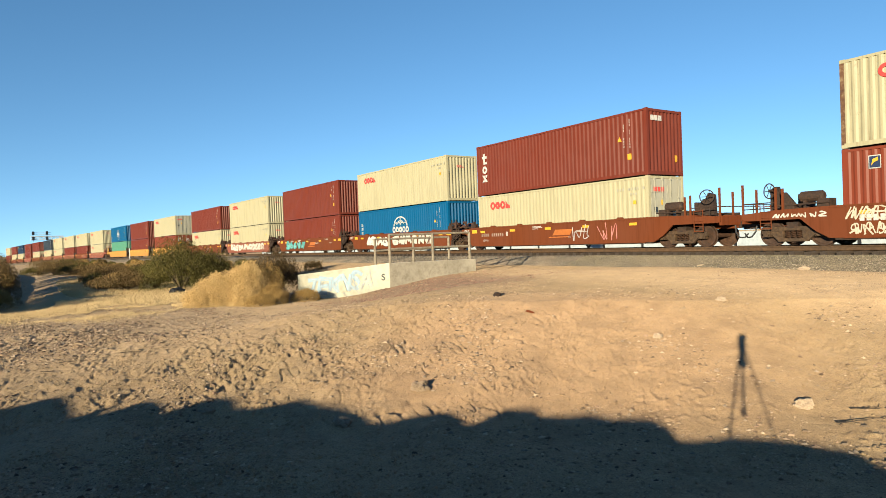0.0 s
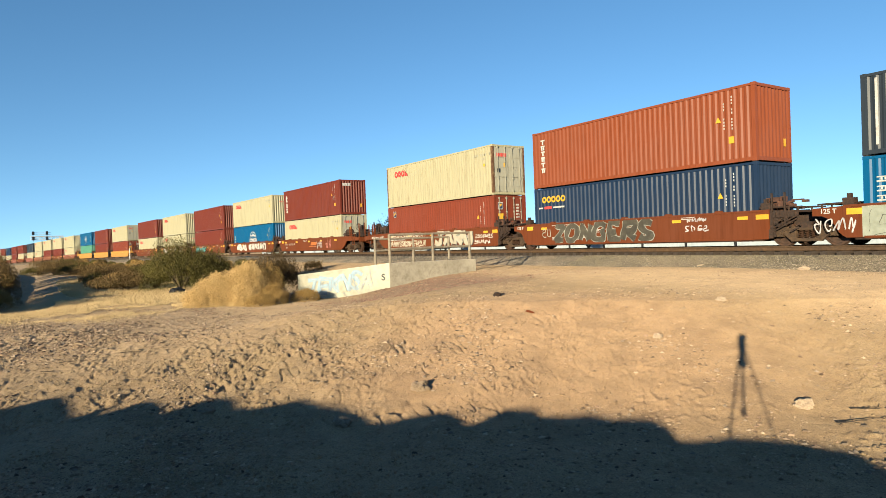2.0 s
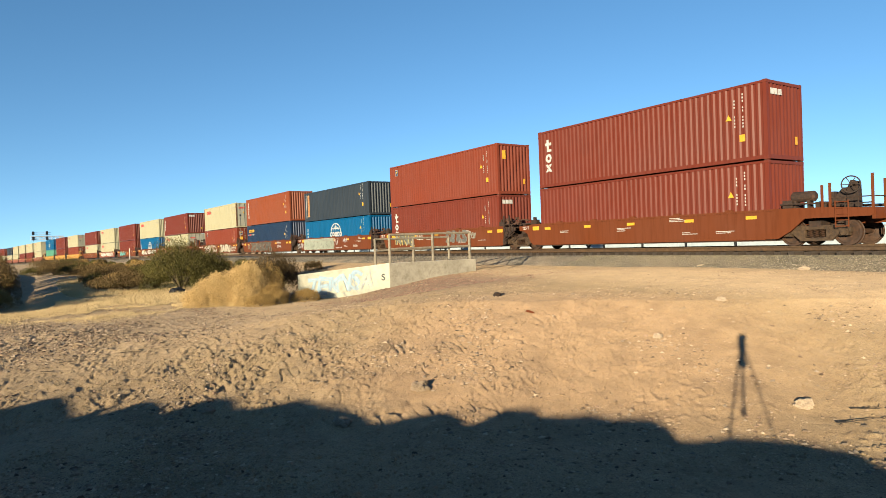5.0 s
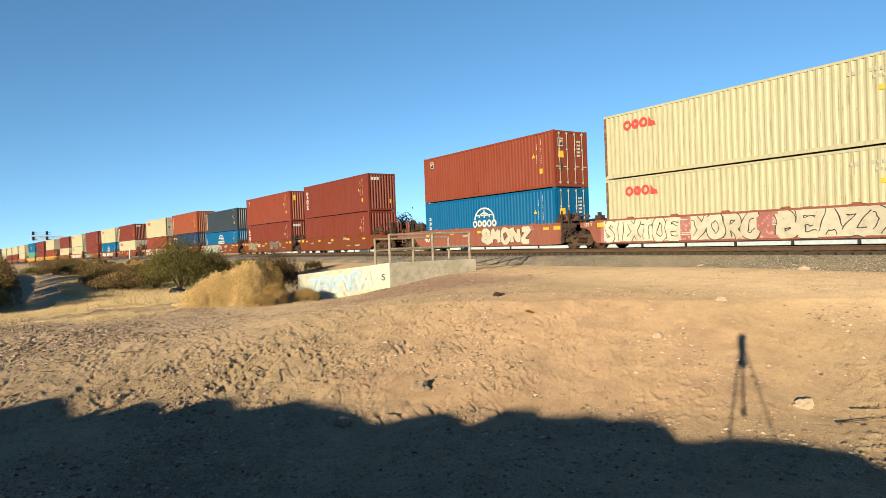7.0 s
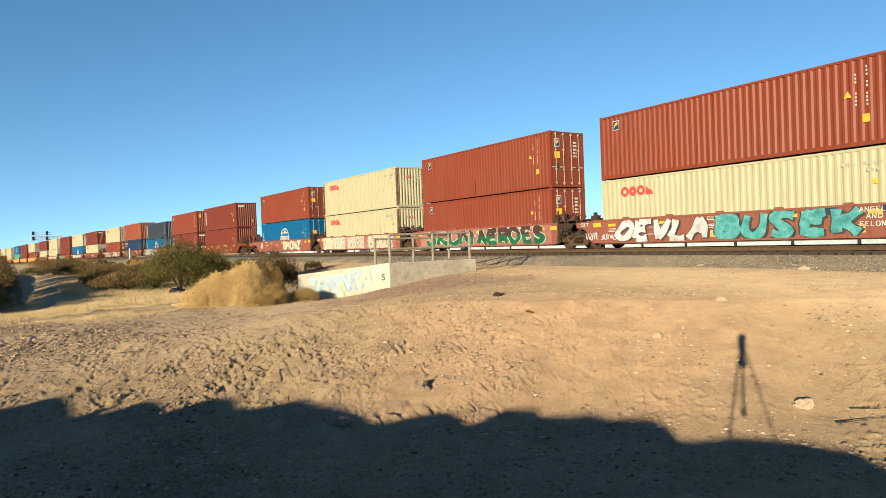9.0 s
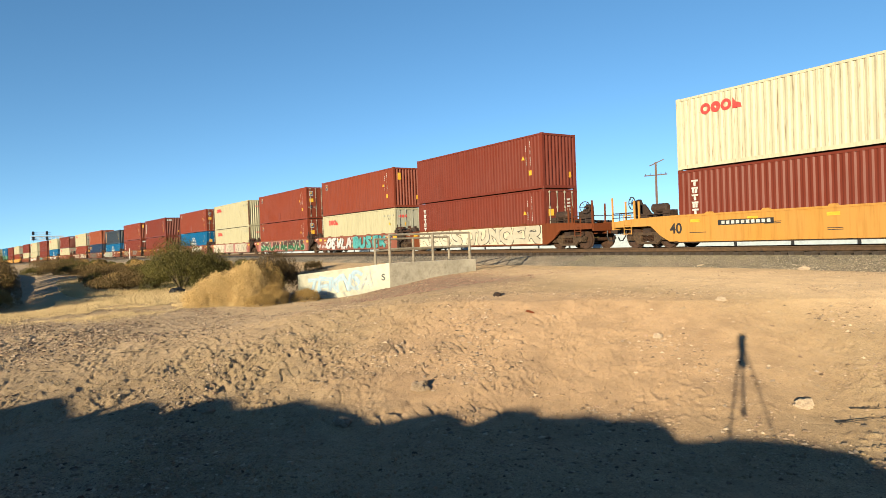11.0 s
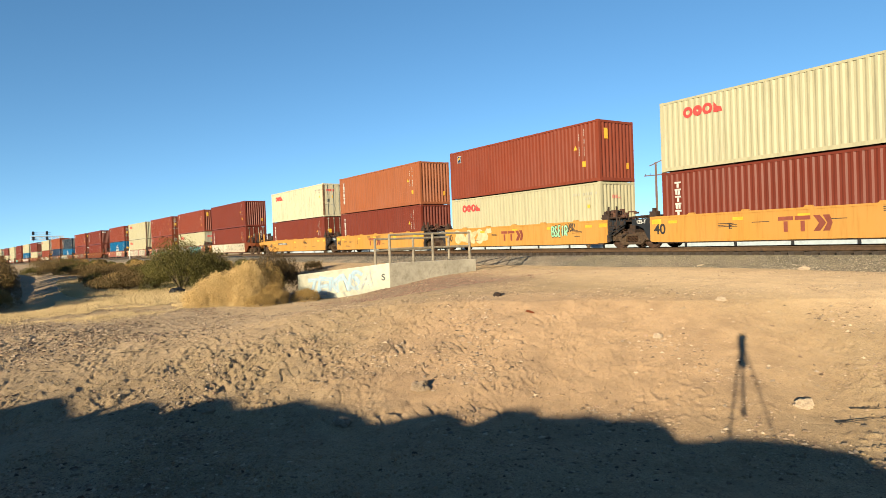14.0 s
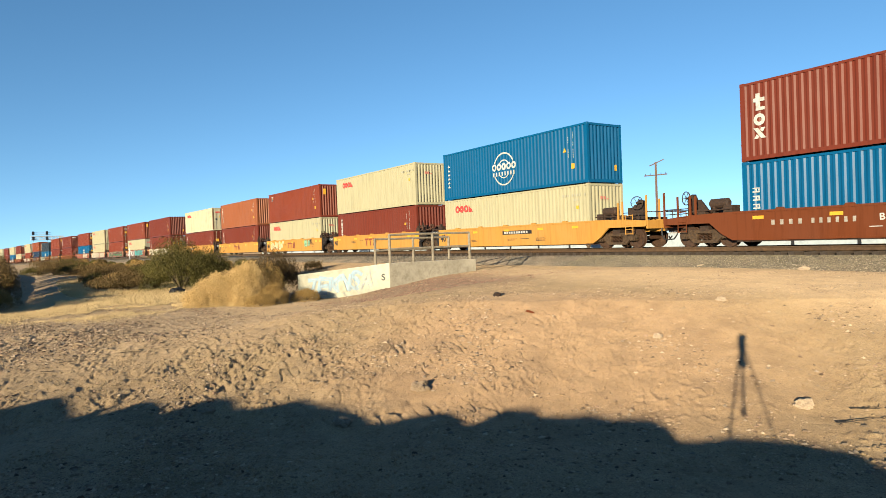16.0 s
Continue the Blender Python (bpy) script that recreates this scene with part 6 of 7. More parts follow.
        part("plate_bars", flat_shapes([rect(x + 0.15 + k * 0.2, x + 0.28 + k * 0.2, 0.9, 1.02) for k in range(10)], -SY - 0.007), M["ink_white"], car)
        if g == 14:
            graffiti(car, 1.9, 2.9, 3, 26, "ink_black", "car_yellow", 0.85, 1.2, spiky=0.5)
    elif g in (15, 16, 19):
        x = -1.2
        t = [rect(x, x + 0.85, 0.92, 1.06), rect(x + 0.31, x + 0.54, 0.52, 0.89), rect(x + 0.95, x + 1.8, 0.92, 1.06), rect(x + 1.26, x + 1.49, 0.52, 0.89), [(x + 1.95, 1.06), (x + 2.3, 1.06), (x + 2.62, 0.79), (x + 2.3, 0.52), (x + 1.95, 0.52), (x + 2.25, 0.79)], [(x + 2.45, 1.06), (x + 2.8, 1.06), (x + 2.95, 0.79), (x + 2.8, 0.52), (x + 2.45, 0.52), (x + 2.68, 0.79)]]
        bm = bmesh.new()
        for k, poly in enumerate(t):
            poly = [(x + 0.15 + (u - x) * 0.62, v) for u, v in poly]
            prism(bm, poly, -SY - 0.006 - 0.0006 * k, -SY - 0.002)
        part("emblem", bm, M["ink_brown"], car, "brown block emblem")
        if g != 16:
            lettering("C" if g == 15 else "E", 0.3, -2.9, 0.8, M["ink_black"], car)
        if g == 16:
            sprayed_word(car, "BSEIR", 2.95, 4.1, 0.62, 1.22, "spray_mint", "spray_dark", 28, 0.34, 0.03)
            graffiti(car, 4.1, 4.6, 4, 128, "spray_dark", "spray_dark", 0.85, 1.3, spiky=0.3)
            _, shapes, _ = blob_letters(-5.6, -2.3, 0.36, 1.3, 3, 29, 0.04)
            shapes += blob_letters(-2.45, -1.95, 0.95, 1.3, 1, 30)[1]
            for k, poly in enumerate(shapes):
                bm = bmesh.new()
                prism(bm, poly, -SY - 0.003 - 0.0012 * k, -SY - 0.001)
                part("faded_patch", bm, M["spray_haze"], car, "faded painted-over patch")
    if g in (14, 15, 16, 17, 19) or g == 9:
        lettering("40", 0.58, -HX - 0.02 if g != 9 else -HX + 0.4, 0.78, M["ink_black"] if g != 9 else M["ink_white"], car)
    if g in (2, 4):
        part("emblem", flat_shapes([[(0.3, 0.72), (1.5, 0.72), (1.7, 1.0), (0.5, 1.0)], [(0.0, 0.6), (1.4, 0.6), (1.42, 0.65), (0.02, 0.65)]], -SY - 0.002), M["ink_orange"], car, "orange slanted block emblem")
    if g in (4, 18):
        lettering("B", 0.3, -3.3 if g == 4 else -1.35, 0.9, M["ink_white"], car)
        bars = [(-5.6 + k * 0.19, 0.07) for k in range(11) if k != 4] if g == 4 else [(-4.9 + k * 0.32, 0.12) for k in range(4)] + [(-3.5 + k * 0.26, 0.10) for k in range(6)]
        for x, w in bars:
            part("number_bar", flat_shapes([rect(x, x + w, 0.79, 0.97)], -SY - 0.002), M["ink_faded"], car, "pale number bar")


def build_train():
    for k, (s0, top, bot, colour, lc, rc, g) in enumerate(UNITS):
        car = well_car(colour, lc, rc, CARS[colour] + (", sprayed with graffiti" if 0 < g < 14 else ""), 100 + k)
        tags_for(car, g)
        sc = s0 + HX
        MOVING.append((car, sc, 0.0))
        for (c, e, dr, *h), up in ((bot, 0.262), (top, 0.29 + (bot[3] if len(bot) > 3 else 2.896))):
            lab = WORDS[c] + " corrugated steel shipping container with " + SIGN[e]
            b = container(c, e, dr, lab, door_colour="grey" if c == "cream" and dr else None, ch=h[0] if h else 2.896, rusty=h[1] if len(h) > 1 else 0, patch=h[2] if len(h) > 2 else 0)
            MOVING.append((b, sc, up))


build_train()


# ---------------------------------------------------------------- culvert walls with railing
CORNER, BACK, WING = Vector((-21.3, 11.0)), Vector((-21.3, 14.95)), Vector((-23.95, 8.35))
WALL_TOP = 1.43


def wall_prism(bm, a, b, za, zb, base, thick):
    """An upright slab from a to b in plan, with its top from za to zb; thick to the side away from the camera."""
    d = (b - a).normalized()
    n = Vector((-d.y, d.x))
    if n.dot(-a) > 0:
        n = -n
    n *= thick
    q = [bm.verts.new((p.x, p.y, z)) for p, z in ((a, base), (b, base), (b, zb), (a, za))]
    r = [bm.verts.new((p.x + n.x, p.y + n.y, z)) for p, z in ((a, base), (b, base), (b, zb), (a, za))]
    bm.faces.new(q)
    bm.faces.new(r[::-1])
    for i in range(4):
        bm.faces.new((q[i], r[i], r[(i + 1) % 4], q[(i + 1) % 4]))


def build_culvert():
    th = thing("culvert_headwall", "concrete culvert wing wall, sunward face coloured paler, with faded blue graffiti", "retaining wall")
    bm = bmesh.new()
    wall_prism(bm, CORNER, BACK, WALL_TOP, WALL_TOP - 0.03, -0.4, 0.32)
    part("side_wall", mesh_of("side_wall", bm, bevel=0.015), M["concrete"], th, "stained grey concrete wall")
    bm = bmesh.new()
    wall_prism(bm, CORNER + Vector((-0.004, -0.004)), WING, WALL_TOP, 1.08, -0.6, 0.3)
    wing = part("wing_wall", mesh_of("wing_wall", bm, bevel=0.015), M["sunlit_pale"], th, "sloping wing wall, coloured paler as its sunlit side")
    d = (WING - CORNER).normalized()
    out = Vector((d.y, -d.x))
    if out.dot(-CORNER) < 0:
        out = -out
    m = Matrix(((d.x, -out.x, 0, CORNER.x), (d.y, -out.y, 0, CORNER.y), (0, 0, 1, 0), (0, 0, 0, 1)))
    m2 = Matrix(((-d.x, -out.x, 0, CORNER.x), (-d.y, -out.y, 0, CORNER.y), (0, 0, 1, 0), (0, 0, 0, 1)))
    rng = random.Random(71)
    for k, ch in enumerate("TEKNSA"):
        x, z0, w, h = -3.35 + k * 0.44, 0.3 + 0.05 * k, 0.5, 0.55 + 0.02 * k
        paths = [smooth([(x + (u + rng.uniform(-0.12, 0.12) + 0.25 * (v - 0.5)) * w, z0 + (v + rng.uniform(-0.08, 0.08)) * h) for u, v in st]) for st in LETTERS[ch]]
        e = 0.005 * (k % 2)
        shape = part("graffiti_letter", strokes_mesh(paths, 0.13, -0.012 - e, lo=0.1, hi=1.2), M["spray_blue" if k < 5 else "spray_pale"], th, "faded pale blue sprayed letter", m=m2)
        part("outline", strokes_mesh(paths, 0.165, -0.007 - e, lo=0.08, hi=1.22), M["spray_line"], shape)
        part("inner_line", strokes_mesh(paths, 0.018, -0.022 - e, (0.03, -0.02), lo=0.1, hi=1.2), M["spray_line"], shape)
    for k in range(7):
        x = -3.4 + 0.36 * k + rng.uniform(-0.05, 0.05)
        path = glyph_path(x, 0.12 + 0.12 * (k % 3), 0.6, 0.55, rng, 0.3)
        part("graffiti_line", ribbon(path, 0.014, -0.026 - 0.0035 * (k % 5), 0.003, lo=0.08, hi=1.1), M["spray_line"], th, "thin grey sprayed line", m=m2)
    bm = bmesh.new()
    prism(bm, [(1.72, 0.40), (1.95, 0.34), (2.05, 0.5), (2.05, 0.78), (1.85, 0.82)], -0.046, -0.003)
    part("paint_patch", bm, M["sunlit_pale"], th, "cream painted-over patch", m=m)
    lettering("S", 0.34, -0.26, 0.9, M["ink_black"], wing, y=-0.006)
    wing.children[0].matrix_basis = m2 @ wing.children[0].matrix_basis
    rl = thing("pipe_railing", "weathered pale pipe railing on a concrete wall", "railing")
    r = 0.042

    def post(x, y, z0, z1):
        bm = bmesh.new()
        tube(bm, (x, y, z0), (x, y, z1), r + 0.012, seg=8)
        part("post", bm, M["galv"], rl)

    def bar(p, q):
        bm = bmesh.new()
        tube(bm, p, q, r, seg=8)
        part("rail_bar", bm, M["galv"], rl)

    x = CORNER.x - 0.14
    for y in (11.1, 13.0, 14.75):
        post(x, y, WALL_TOP - 0.1, WALL_TOP + 1.08)
    for z in (1.06, 0.52):
        bar((x, 11.1, WALL_TOP + z), (x, 14.75, WALL_TOP + z))
    x = CORNER.x - 2.4
    for y in (11.6, 13.4, 15.2):
        post(x, y, 0.9, WALL_TOP + 0.93)
    for z in (0.92, 0.45):
        bar((x, 11.6, WALL_TOP + z), (x, 15.2, WALL_TOP + z))


build_culvert()


# ---------------------------------------------------------------- bank stones
def rock_mesh(seed, sub=1):
    bm = bmesh.new()
    bmesh.ops.create_icosphere(bm, subdivisions=sub, radius=1)
    rng = random.Random(seed)
    off = Vector((rng.uniform(0, 50), rng.uniform(0, 50), 0))
    for v in bm.verts:
        k = 1 + 0.42 * noise.noise(v.co * 1.3 + off) + 0.22 * noise.noise(v.co * 2.9 + off) + 0.12 * noise.noise(v.co * 6.0 + off)
        v.co = Vector((v.co.x * k, v.co.y * k * 0.75, v.co.z * k * 0.5))
    return mesh_of("stone", bm)


def stone(name, x, y, size, material, label, seed, sub=4):
    ob = new(name, rock_mesh(seed, sub))
    ob.data.materials.append(material)
    ob.matrix_basis = pose(x, y, hz(x, y) + size * 0.18, 0, 0, seed * 37) @ Matrix.Scale(size, 4)
    tagged(ob, label, "rock")


def chip_mesh(seed):
    """A small angular lump, open below where it sits in the dirt."""
    rng = random.Random(seed)
    bm = bmesh.new()
    v = [bm.verts.new((c[0] * rng.uniform(0.7, 1.15), c[1] * rng.uniform(0.7, 1.1), c[2] * rng.uniform(0.6, 1.0))) for c in ((1, 0.2, 0), (-0.2, 1, 0.1), (-1, -0.1, 0), (0.3, -1, 0), (0.62, 0.1, 0.58), (-0.55, 0.05, 0.66))]
    for f in ((0, 1, 4), (1, 2, 5), (1, 5, 4), (2, 3, 5), (3, 0, 4), (3, 4, 5)):
        bm.faces.new([v[k] for k in f])
    return mesh_of("stone", bm)


def scatter_stones():
    rng = np.random.default_rng(4)
    base = [chip_mesh(60 + k) for k in range(4)]
    co = [np.array([v.co[:] for v in b.vertices]) for b in base]
    fa = [np.array([p.vertices[:] for p in b.polygons]) for b in base]
    V, Fc, off = [], [], 0
    n = 105000
    ang = rng.uniform(0, 2 * math.pi, n)
    x, y = rng.uniform(-30, 3, n * 24), rng.uniform(-4, 21, n * 24)
    q, w = wash_coords(x, y)
    share = (1 + 1.8 * np.exp(-((q + 0.75) / 0.45) ** 2)) * (0.65 + 0.35 * sstep(1.0, -5.0, w)) * np.where(q > 0, 1.2, 0.8) * np.clip(0.4 + 2.6 * fbm(x / 1.5, y / 1.5, 93, 3) + 1.6 * np.exp(-((w + 4.4 - 0.35 * (q - 3.0)) / 0.4) ** 2) * (q > 1.5), 0.12, 2.0) / (1 + 0.004 * (x * x + y * y)) * (1 + 2.2 * sstep(-16.0, -18.5, x) * sstep(-23.5, -22.0, x) * sstep(8.0, 5.0, y))
    ok = (q < 12) & ~((x > -24) & (y > 20.2)) & (rng.random(n * 24) < share) & (np.abs(np.arctan2(-x, y) - radians(57.8)) < radians(39))
    cx, cy, q = x[ok][:n], y[ok][:n], q[ok][:n]
    n = len(cx)
    cz = ground_z(cx, cy)
    size = 0.006 + 0.013 * rng.random(n) ** 3.0 + 0.042 * rng.random(n) ** 14
    size = size * np.where(q > 0, 1.0, 0.75) * (1 + 0.45 * sstep(-15.5, -18.0, cx) * sstep(8.0, 5.0, cy)) * (0.5 + 0.5 * sstep(5.0, 10.0, np.hypot(cx, cy)))
    for k in range(n):
        b = k % 4
        c, s = math.cos(ang[k]), math.sin(ang[k])
        p = co[b] * size[k]
        p = np.stack([p[:, 0] * c - p[:, 1] * s, p[:, 0] * s + p[:, 1] * c, p[:, 2]], 1) + (cx[k], cy[k], cz[k] + size[k] * 0.05)
        V.append(p)
        Fc.append(fa[b] + off)
        off += len(p)
    me = bpy.data.meshes.new("loose_stones")
    me.from_pydata(np.concatenate(V).tolist(), [], np.concatenate(Fc).tolist())
    me.materials.append(M["stone_mix"])
    tagged(new("loose_stones", me), "small tan stones and clods scattered over the dirt", "stones", kind="stuff")
    for b in base:
        bpy.data.meshes.remove(b)


scatter_stones()


def scatter_clods():
    """Lumps of the same dirt, thick on the churned side of the wash."""
    rng = np.random.default_rng(14)
    base = [chip_mesh(80 + k) for k in range(4)]
    co = [np.array([v.co[:] for v in b.vertices]) for b in base]
    fa = [np.array([p.vertices[:] for p in b.polygons]) for b in base]
    n = 260000
    x, y = rng.uniform(-30, 3, n), rng.uniform(-4, 16, n)
    q, w = wash_coords(x, y)
    patch = fbm(x / 1.4, y / 1.4, 91, 3)
    keep = (q < 9) & (q > -2) & (rng.random(n) < (0.45 + 0.3 * sstep(2.5, -4.0, w)) * np.where(q > 0, 1.0, 0.25) * np.clip(0.45 + 2.4 * patch, 0.06, 1)) & ~((x < -20.5) & (y > 8))
    x, y = x[keep], y[keep]
    z = ground_z(x, y)
    n = len(x)
    size = 0.008 + 0.024 * rng.random(n) ** 4 + 0.022 * rng.random(n) ** 40
    ang = rng.uniform(0, 6.283, n)
    V, Fc, off = [], [], 0
    for k in range(n):
        b = k % 4
        c, s = math.cos(ang[k]), math.sin(ang[k])
        p = co[b] * size[k] * (1, 1, 1.25)
        V.append(np.stack([p[:, 0] * c - p[:, 1] * s, p[:, 0] * s + p[:, 1] * c, p[:, 2]], 1) + (x[k], y[k], z[k] + size[k] * 0.1))
        Fc.append(fa[b] + off)
        off += len(p)
    me = bpy.data.meshes.new("dirt_clods")
    me.from_pydata(np.concatenate(V).tolist(), [], np.concatenate(Fc).tolist())
    me.materials.append(M["ground"])
    tagged(new("dirt_clods", me), "loose tan dirt clods on the churned bank", "clods", kind="stuff")
    for b in base:
        bpy.data.meshes.remove(b)


scatter_clods()


def scatter_fill():
    """Reddish gravel tipped against the culvert's side wall."""
    rng = np.random.default_rng(24)
    base = [chip_mesh(100 + k) for k in range(4)]
    co = [np.array([v.co[:] for v in b.vertices]) for b in base]
    fa = [np.array([p.vertices[:] for p in b.polygons]) for b in base]
    n = 60000
    x, y = rng.uniform(-23.0, -12.5, n), rng.uniform(7.4, 17.5, n)
    dens = np.exp(-((x + 19.2) / 2.6) ** 2 - ((y - 11.4) / 2.6) ** 2) * (0.7 + 1.2 * fbm(x / 0.9, y / 0.9, 95, 2))
    keep = (rng.random(n) < dens) & ~((x < -21.2) & (y - 11.0 > (x + 21.3) - 0.1))
    x, y = x[keep], y[keep]
    n = len(x)
    z = ground_z(x, y)
    size = 0.012 + 0.03 * rng.random(n) ** 3
    ang = rng.uniform(0, 6.283, n)
    V, Fc, off = [], [], 0
    for k in range(n):
        c, s = math.cos(ang[k]), math.sin(ang[k])
        p = co[k % 4] * size[k]
        V.append(np.stack([p[:, 0] * c - p[:, 1] * s, p[:, 0] * s + p[:, 1] * c, p[:, 2]], 1) + (x[k], y[k], z[k] + size[k] * 0.05))
        Fc.append(fa[k % 4] + off)
        off += len(p)
    me = bpy.data.meshes.new("fill_gravel")
    me.from_pydata(np.concatenate(V).tolist(), [], np.concatenate(Fc).tolist())
    me.materials.append(M["fill_stone"])
    tagged(new("fill_gravel", me), "reddish brown gravel tipped against the culvert wall", "gravel", kind="stuff")
    for b in base:
        bpy.data.meshes.remove(b)


scatter_fill()


# ---------------------------------------------------------------- brush
def bush(name, x, y, w, h, leaf, label, seed, n=2600, leaf_size=0.05, stems=14, upright=0.3, depth=None, dome=0.0, slim=0.22):
    """A shrub of many stems and small leaves. dome: share of the leaves that fill a rounded, lumpy outline."""
    rng = np.random.default_rng(seed)
    pr = random.Random(seed)
    depth = depth or w
    th = thing(name, label, "bush", pose(x, y, hz(x, y) - 0.03))
    bm = bmesh.new()
    tips = []
    for k in range(stems):
        a = pr.uniform(0, 6.283)
        lean = pr.random() ** 0.6
        p = Vector((0, 0, 0))
        q = Vector((math.cos(a) * lean * w * 0.24, math.sin(a) * lean * depth * 0.24, h * pr.uniform(0.35, 0.5)))
        tube(bm, p, q, 0.018 * h, 0.011 * h, 5)
        for _ in range(3):
            r = Vector((q.x * pr.uniform(1.2, 2.0) + pr.uniform(-0.1, 0.1) * w, q.y * pr.uniform(1.2, 2.0) + pr.uniform(-0.1, 0.1) * depth, h * pr.uniform(0.5, 0.98) * (1 - 0.35 * lean)))
            tube(bm, q, r, 0.009 * h, 0.003 * h, 4)
            tips.append(r)
            tips.append((q + r) / 2)
    part("stem", bm, M["twig"], th, "thin grey brown branches")
    T = np.array([t[:] for t in tips])
    c = T[rng.integers(0, len(T), n)] + np.stack([rng.normal(0, 0.075 * w, n), rng.normal(0, 0.075 * depth, n), rng.normal(0, 0.075 * h, n)], 1)
    if dome:
        k = int(n * dome)
        a, e = rng.uniform(0, 6.283, k), np.arcsin(rng.random(k))
        lump = 1 + 0.28 * fbm(a * 1.6 + seed, e * 2.4, seed, 3) + 0.16 * vnoise(a * 6, e * 6, seed)
        r = lump * (1 - 0.28 * rng.random(k) ** 2)
        c[:k] = np.stack([np.cos(a) * np.cos(e) * r * w / 2, np.sin(a) * np.cos(e) * r * depth / 2, np.sin(e) * r * h], 1)
    c[:, 2] = np.clip(c[:, 2], 0.02 + 0.03 * rng.random(n), h * 1.1)
    d = rng.normal(0, 1, (n, 3))
    d[:, 2] = np.abs(d[:, 2]) + upright
    d /= np.linalg.norm(d, axis=1)[:, None]
    e = np.cross(d, rng.normal(0, 1, (n, 3)))
    e /= np.linalg.norm(e, axis=1)[:, None] + 1e-9
    l = leaf_size * (0.6 + 0.9 * rng.random(n))[:, None]
    v = np.stack([c - e * l * slim * 1.2, c + e * l * slim * 1.2, c + d * l], 1).reshape(-1, 3)
    me = bpy.data.meshes.new("foliage")
    me.from_pydata(v.tolist(), [], np.arange(n * 3).reshape(n, 3).tolist())
    part("foliage", me, leaf, th)


def build_brush():
    G, T, B = M["leaf_green"], M["leaf_tan"], M["leaf_brown"]
    bush("creosote_bush", -34.9, 6.0, 3.6, 2.55, G, "olive green creosote bush beside the wash", 1, 34000, 0.075, 64, 0.8, dome=0.3, slim=0.15)
    bush("creosote_bush", -34.6, 7.4, 2.3, 2.1, G, "olive green creosote bush beside the wash", 2, 15000, 0.075, 34, 0.8, dome=0.3, slim=0.15)
    bush("creosote_bush", -36.5, 5.0, 2.4, 1.5, G, "olive green creosote bush beside the wash", 35, 9000, 0.075, 24, 0.6, slim=0.15)
    bush("low_bush", -36.2, 3.5, 3.2, 1.05, B, "low brown bush beside the wash", 31, 12000, 0.085, 30, 0.5, slim=0.15)
    bush("dry_bush", -23.8, 6.3, 2.2, 1.42, T, "large straw coloured dry brush mound", 3, 64000, 0.05, 60, 0.35, 1.8, 0.5, 0.08)
    bush("dry_bush", -24.0, 5.5, 2.0, 1.15, T, "large straw coloured dry brush mound", 4, 50000, 0.05, 46, 0.35, 1.9, 0.5, 0.08)
    bush("dry_bush", -24.0, 4.8, 1.5, 0.72, T, "low straw coloured dry brush beside the mound", 36, 28000, 0.045, 30, 0.4, 1.4, 0.45, 0.08)
    bush("dry_bush", -23.2, 6.1, 1.6, 0.9, T, "low straw coloured dry brush beside the mound", 37, 30000, 0.045, 30, 0.4, 1.3, 0.45, 0.08)
    bush("golden_bush", -23.7, 7.15, 1.3, 1.5, M["leaf_gold"], "golden brown brush on top of the straw mound", 38, 16000, 0.045, 30, 1.0, 1.1, 0.2, 0.10)
    bush("golden_bush", -22.7, 6.95, 1.4, 0.72, M["leaf_gold"], "low golden brown brush below the straw mound", 33, 22000, 0.04, 26, 1.0, 1.1, 0.3, 0.09)
    bush("golden_bush", -22.3, 6.4, 1.2, 0.42, M["leaf_gold"], "low golden brown brush below the straw mound", 34, 14000, 0.036, 20, 1.0, 1.0, 0.35, 0.09)
    bush("golden_bush", -23.35, 6.2, 1.5, 1.32, M["leaf_gold"], "sparse golden brown twigs in the straw mound", 39, 6000, 0.05, 26, 0.5, 1.2, 0.1, 0.10)
    # brush that lines the gully; the first row, out of view, is added to shade it
    for k, (x, y, w, h) in enumerate(((-30.2, -3.3, 1.9, 1.0), (-31.6, -3.7, 2.0, 1.25), (-33.0, -3.0, 1.8, 1.15), (-34.6, -3.9, 2.2, 1.5), (-37.8, -3.0, 2.2, 1.5))):
        bush("brown_bush", x, y, w, h, B, "dense brown scrub that shades the gully from its bank", 500 + k, 12000, 0.075, 24, 0.4, None, 0.5, 0.18)
    for k, (x, y, w, h, lf) in enumerate(((-36.5, -3.1, 2.2, 1.3, B), (-40.0, -3.2, 2.6, 1.9, B), (-44.5, -3.2, 2.8, 2.2, B), (-50.0, -3.3, 3.0, 2.4, B), (-57.0, -3.5, 3.2, 2.5, B), (-33.0, -3.6, 1.8, 0.9, T), (-63.0, -3.8, 3.4, 2.4, B), (-70.0, -4.0, 3.6, 2.3, G), (-35.0, -5.0, 2.6, 1.7, B), (-42.0, -5.2, 3.0, 2.0, B), (-53.0, -5.4, 3.4, 2.2, B))):
        bush("brown_bush", x, y, w, h, lf, "dense brown scrub that shades the gully from its bank", 400 + k, 9000, 0.075, 24, 0.4, None, 0.35, 0.16)
    for k, (x, y, w, h, lf) in enumerate(((-43.0, 3.4, 3.0, 0.9, B), (-39.0, 3.3, 2.2, 0.75, B), (-45.5, 4.6, 2.6, 1.3, B), (-50.0, 5.0, 2.8, 1.3, B), (-49.0, 3.0, 2.4, 1.0, B), (-56.0, 3.6, 3.2, 1.5, B), (-60.0, 5.5, 3.0, 1.3, B), (-66.0, 3.4, 3.6, 1.6, B), (-74.0, 2.6, 3.4, 1.6, G), (-70.0, 6.0, 3.4, 1.4, B), (-84.0, 3.0, 3.6, 1.6, B))):
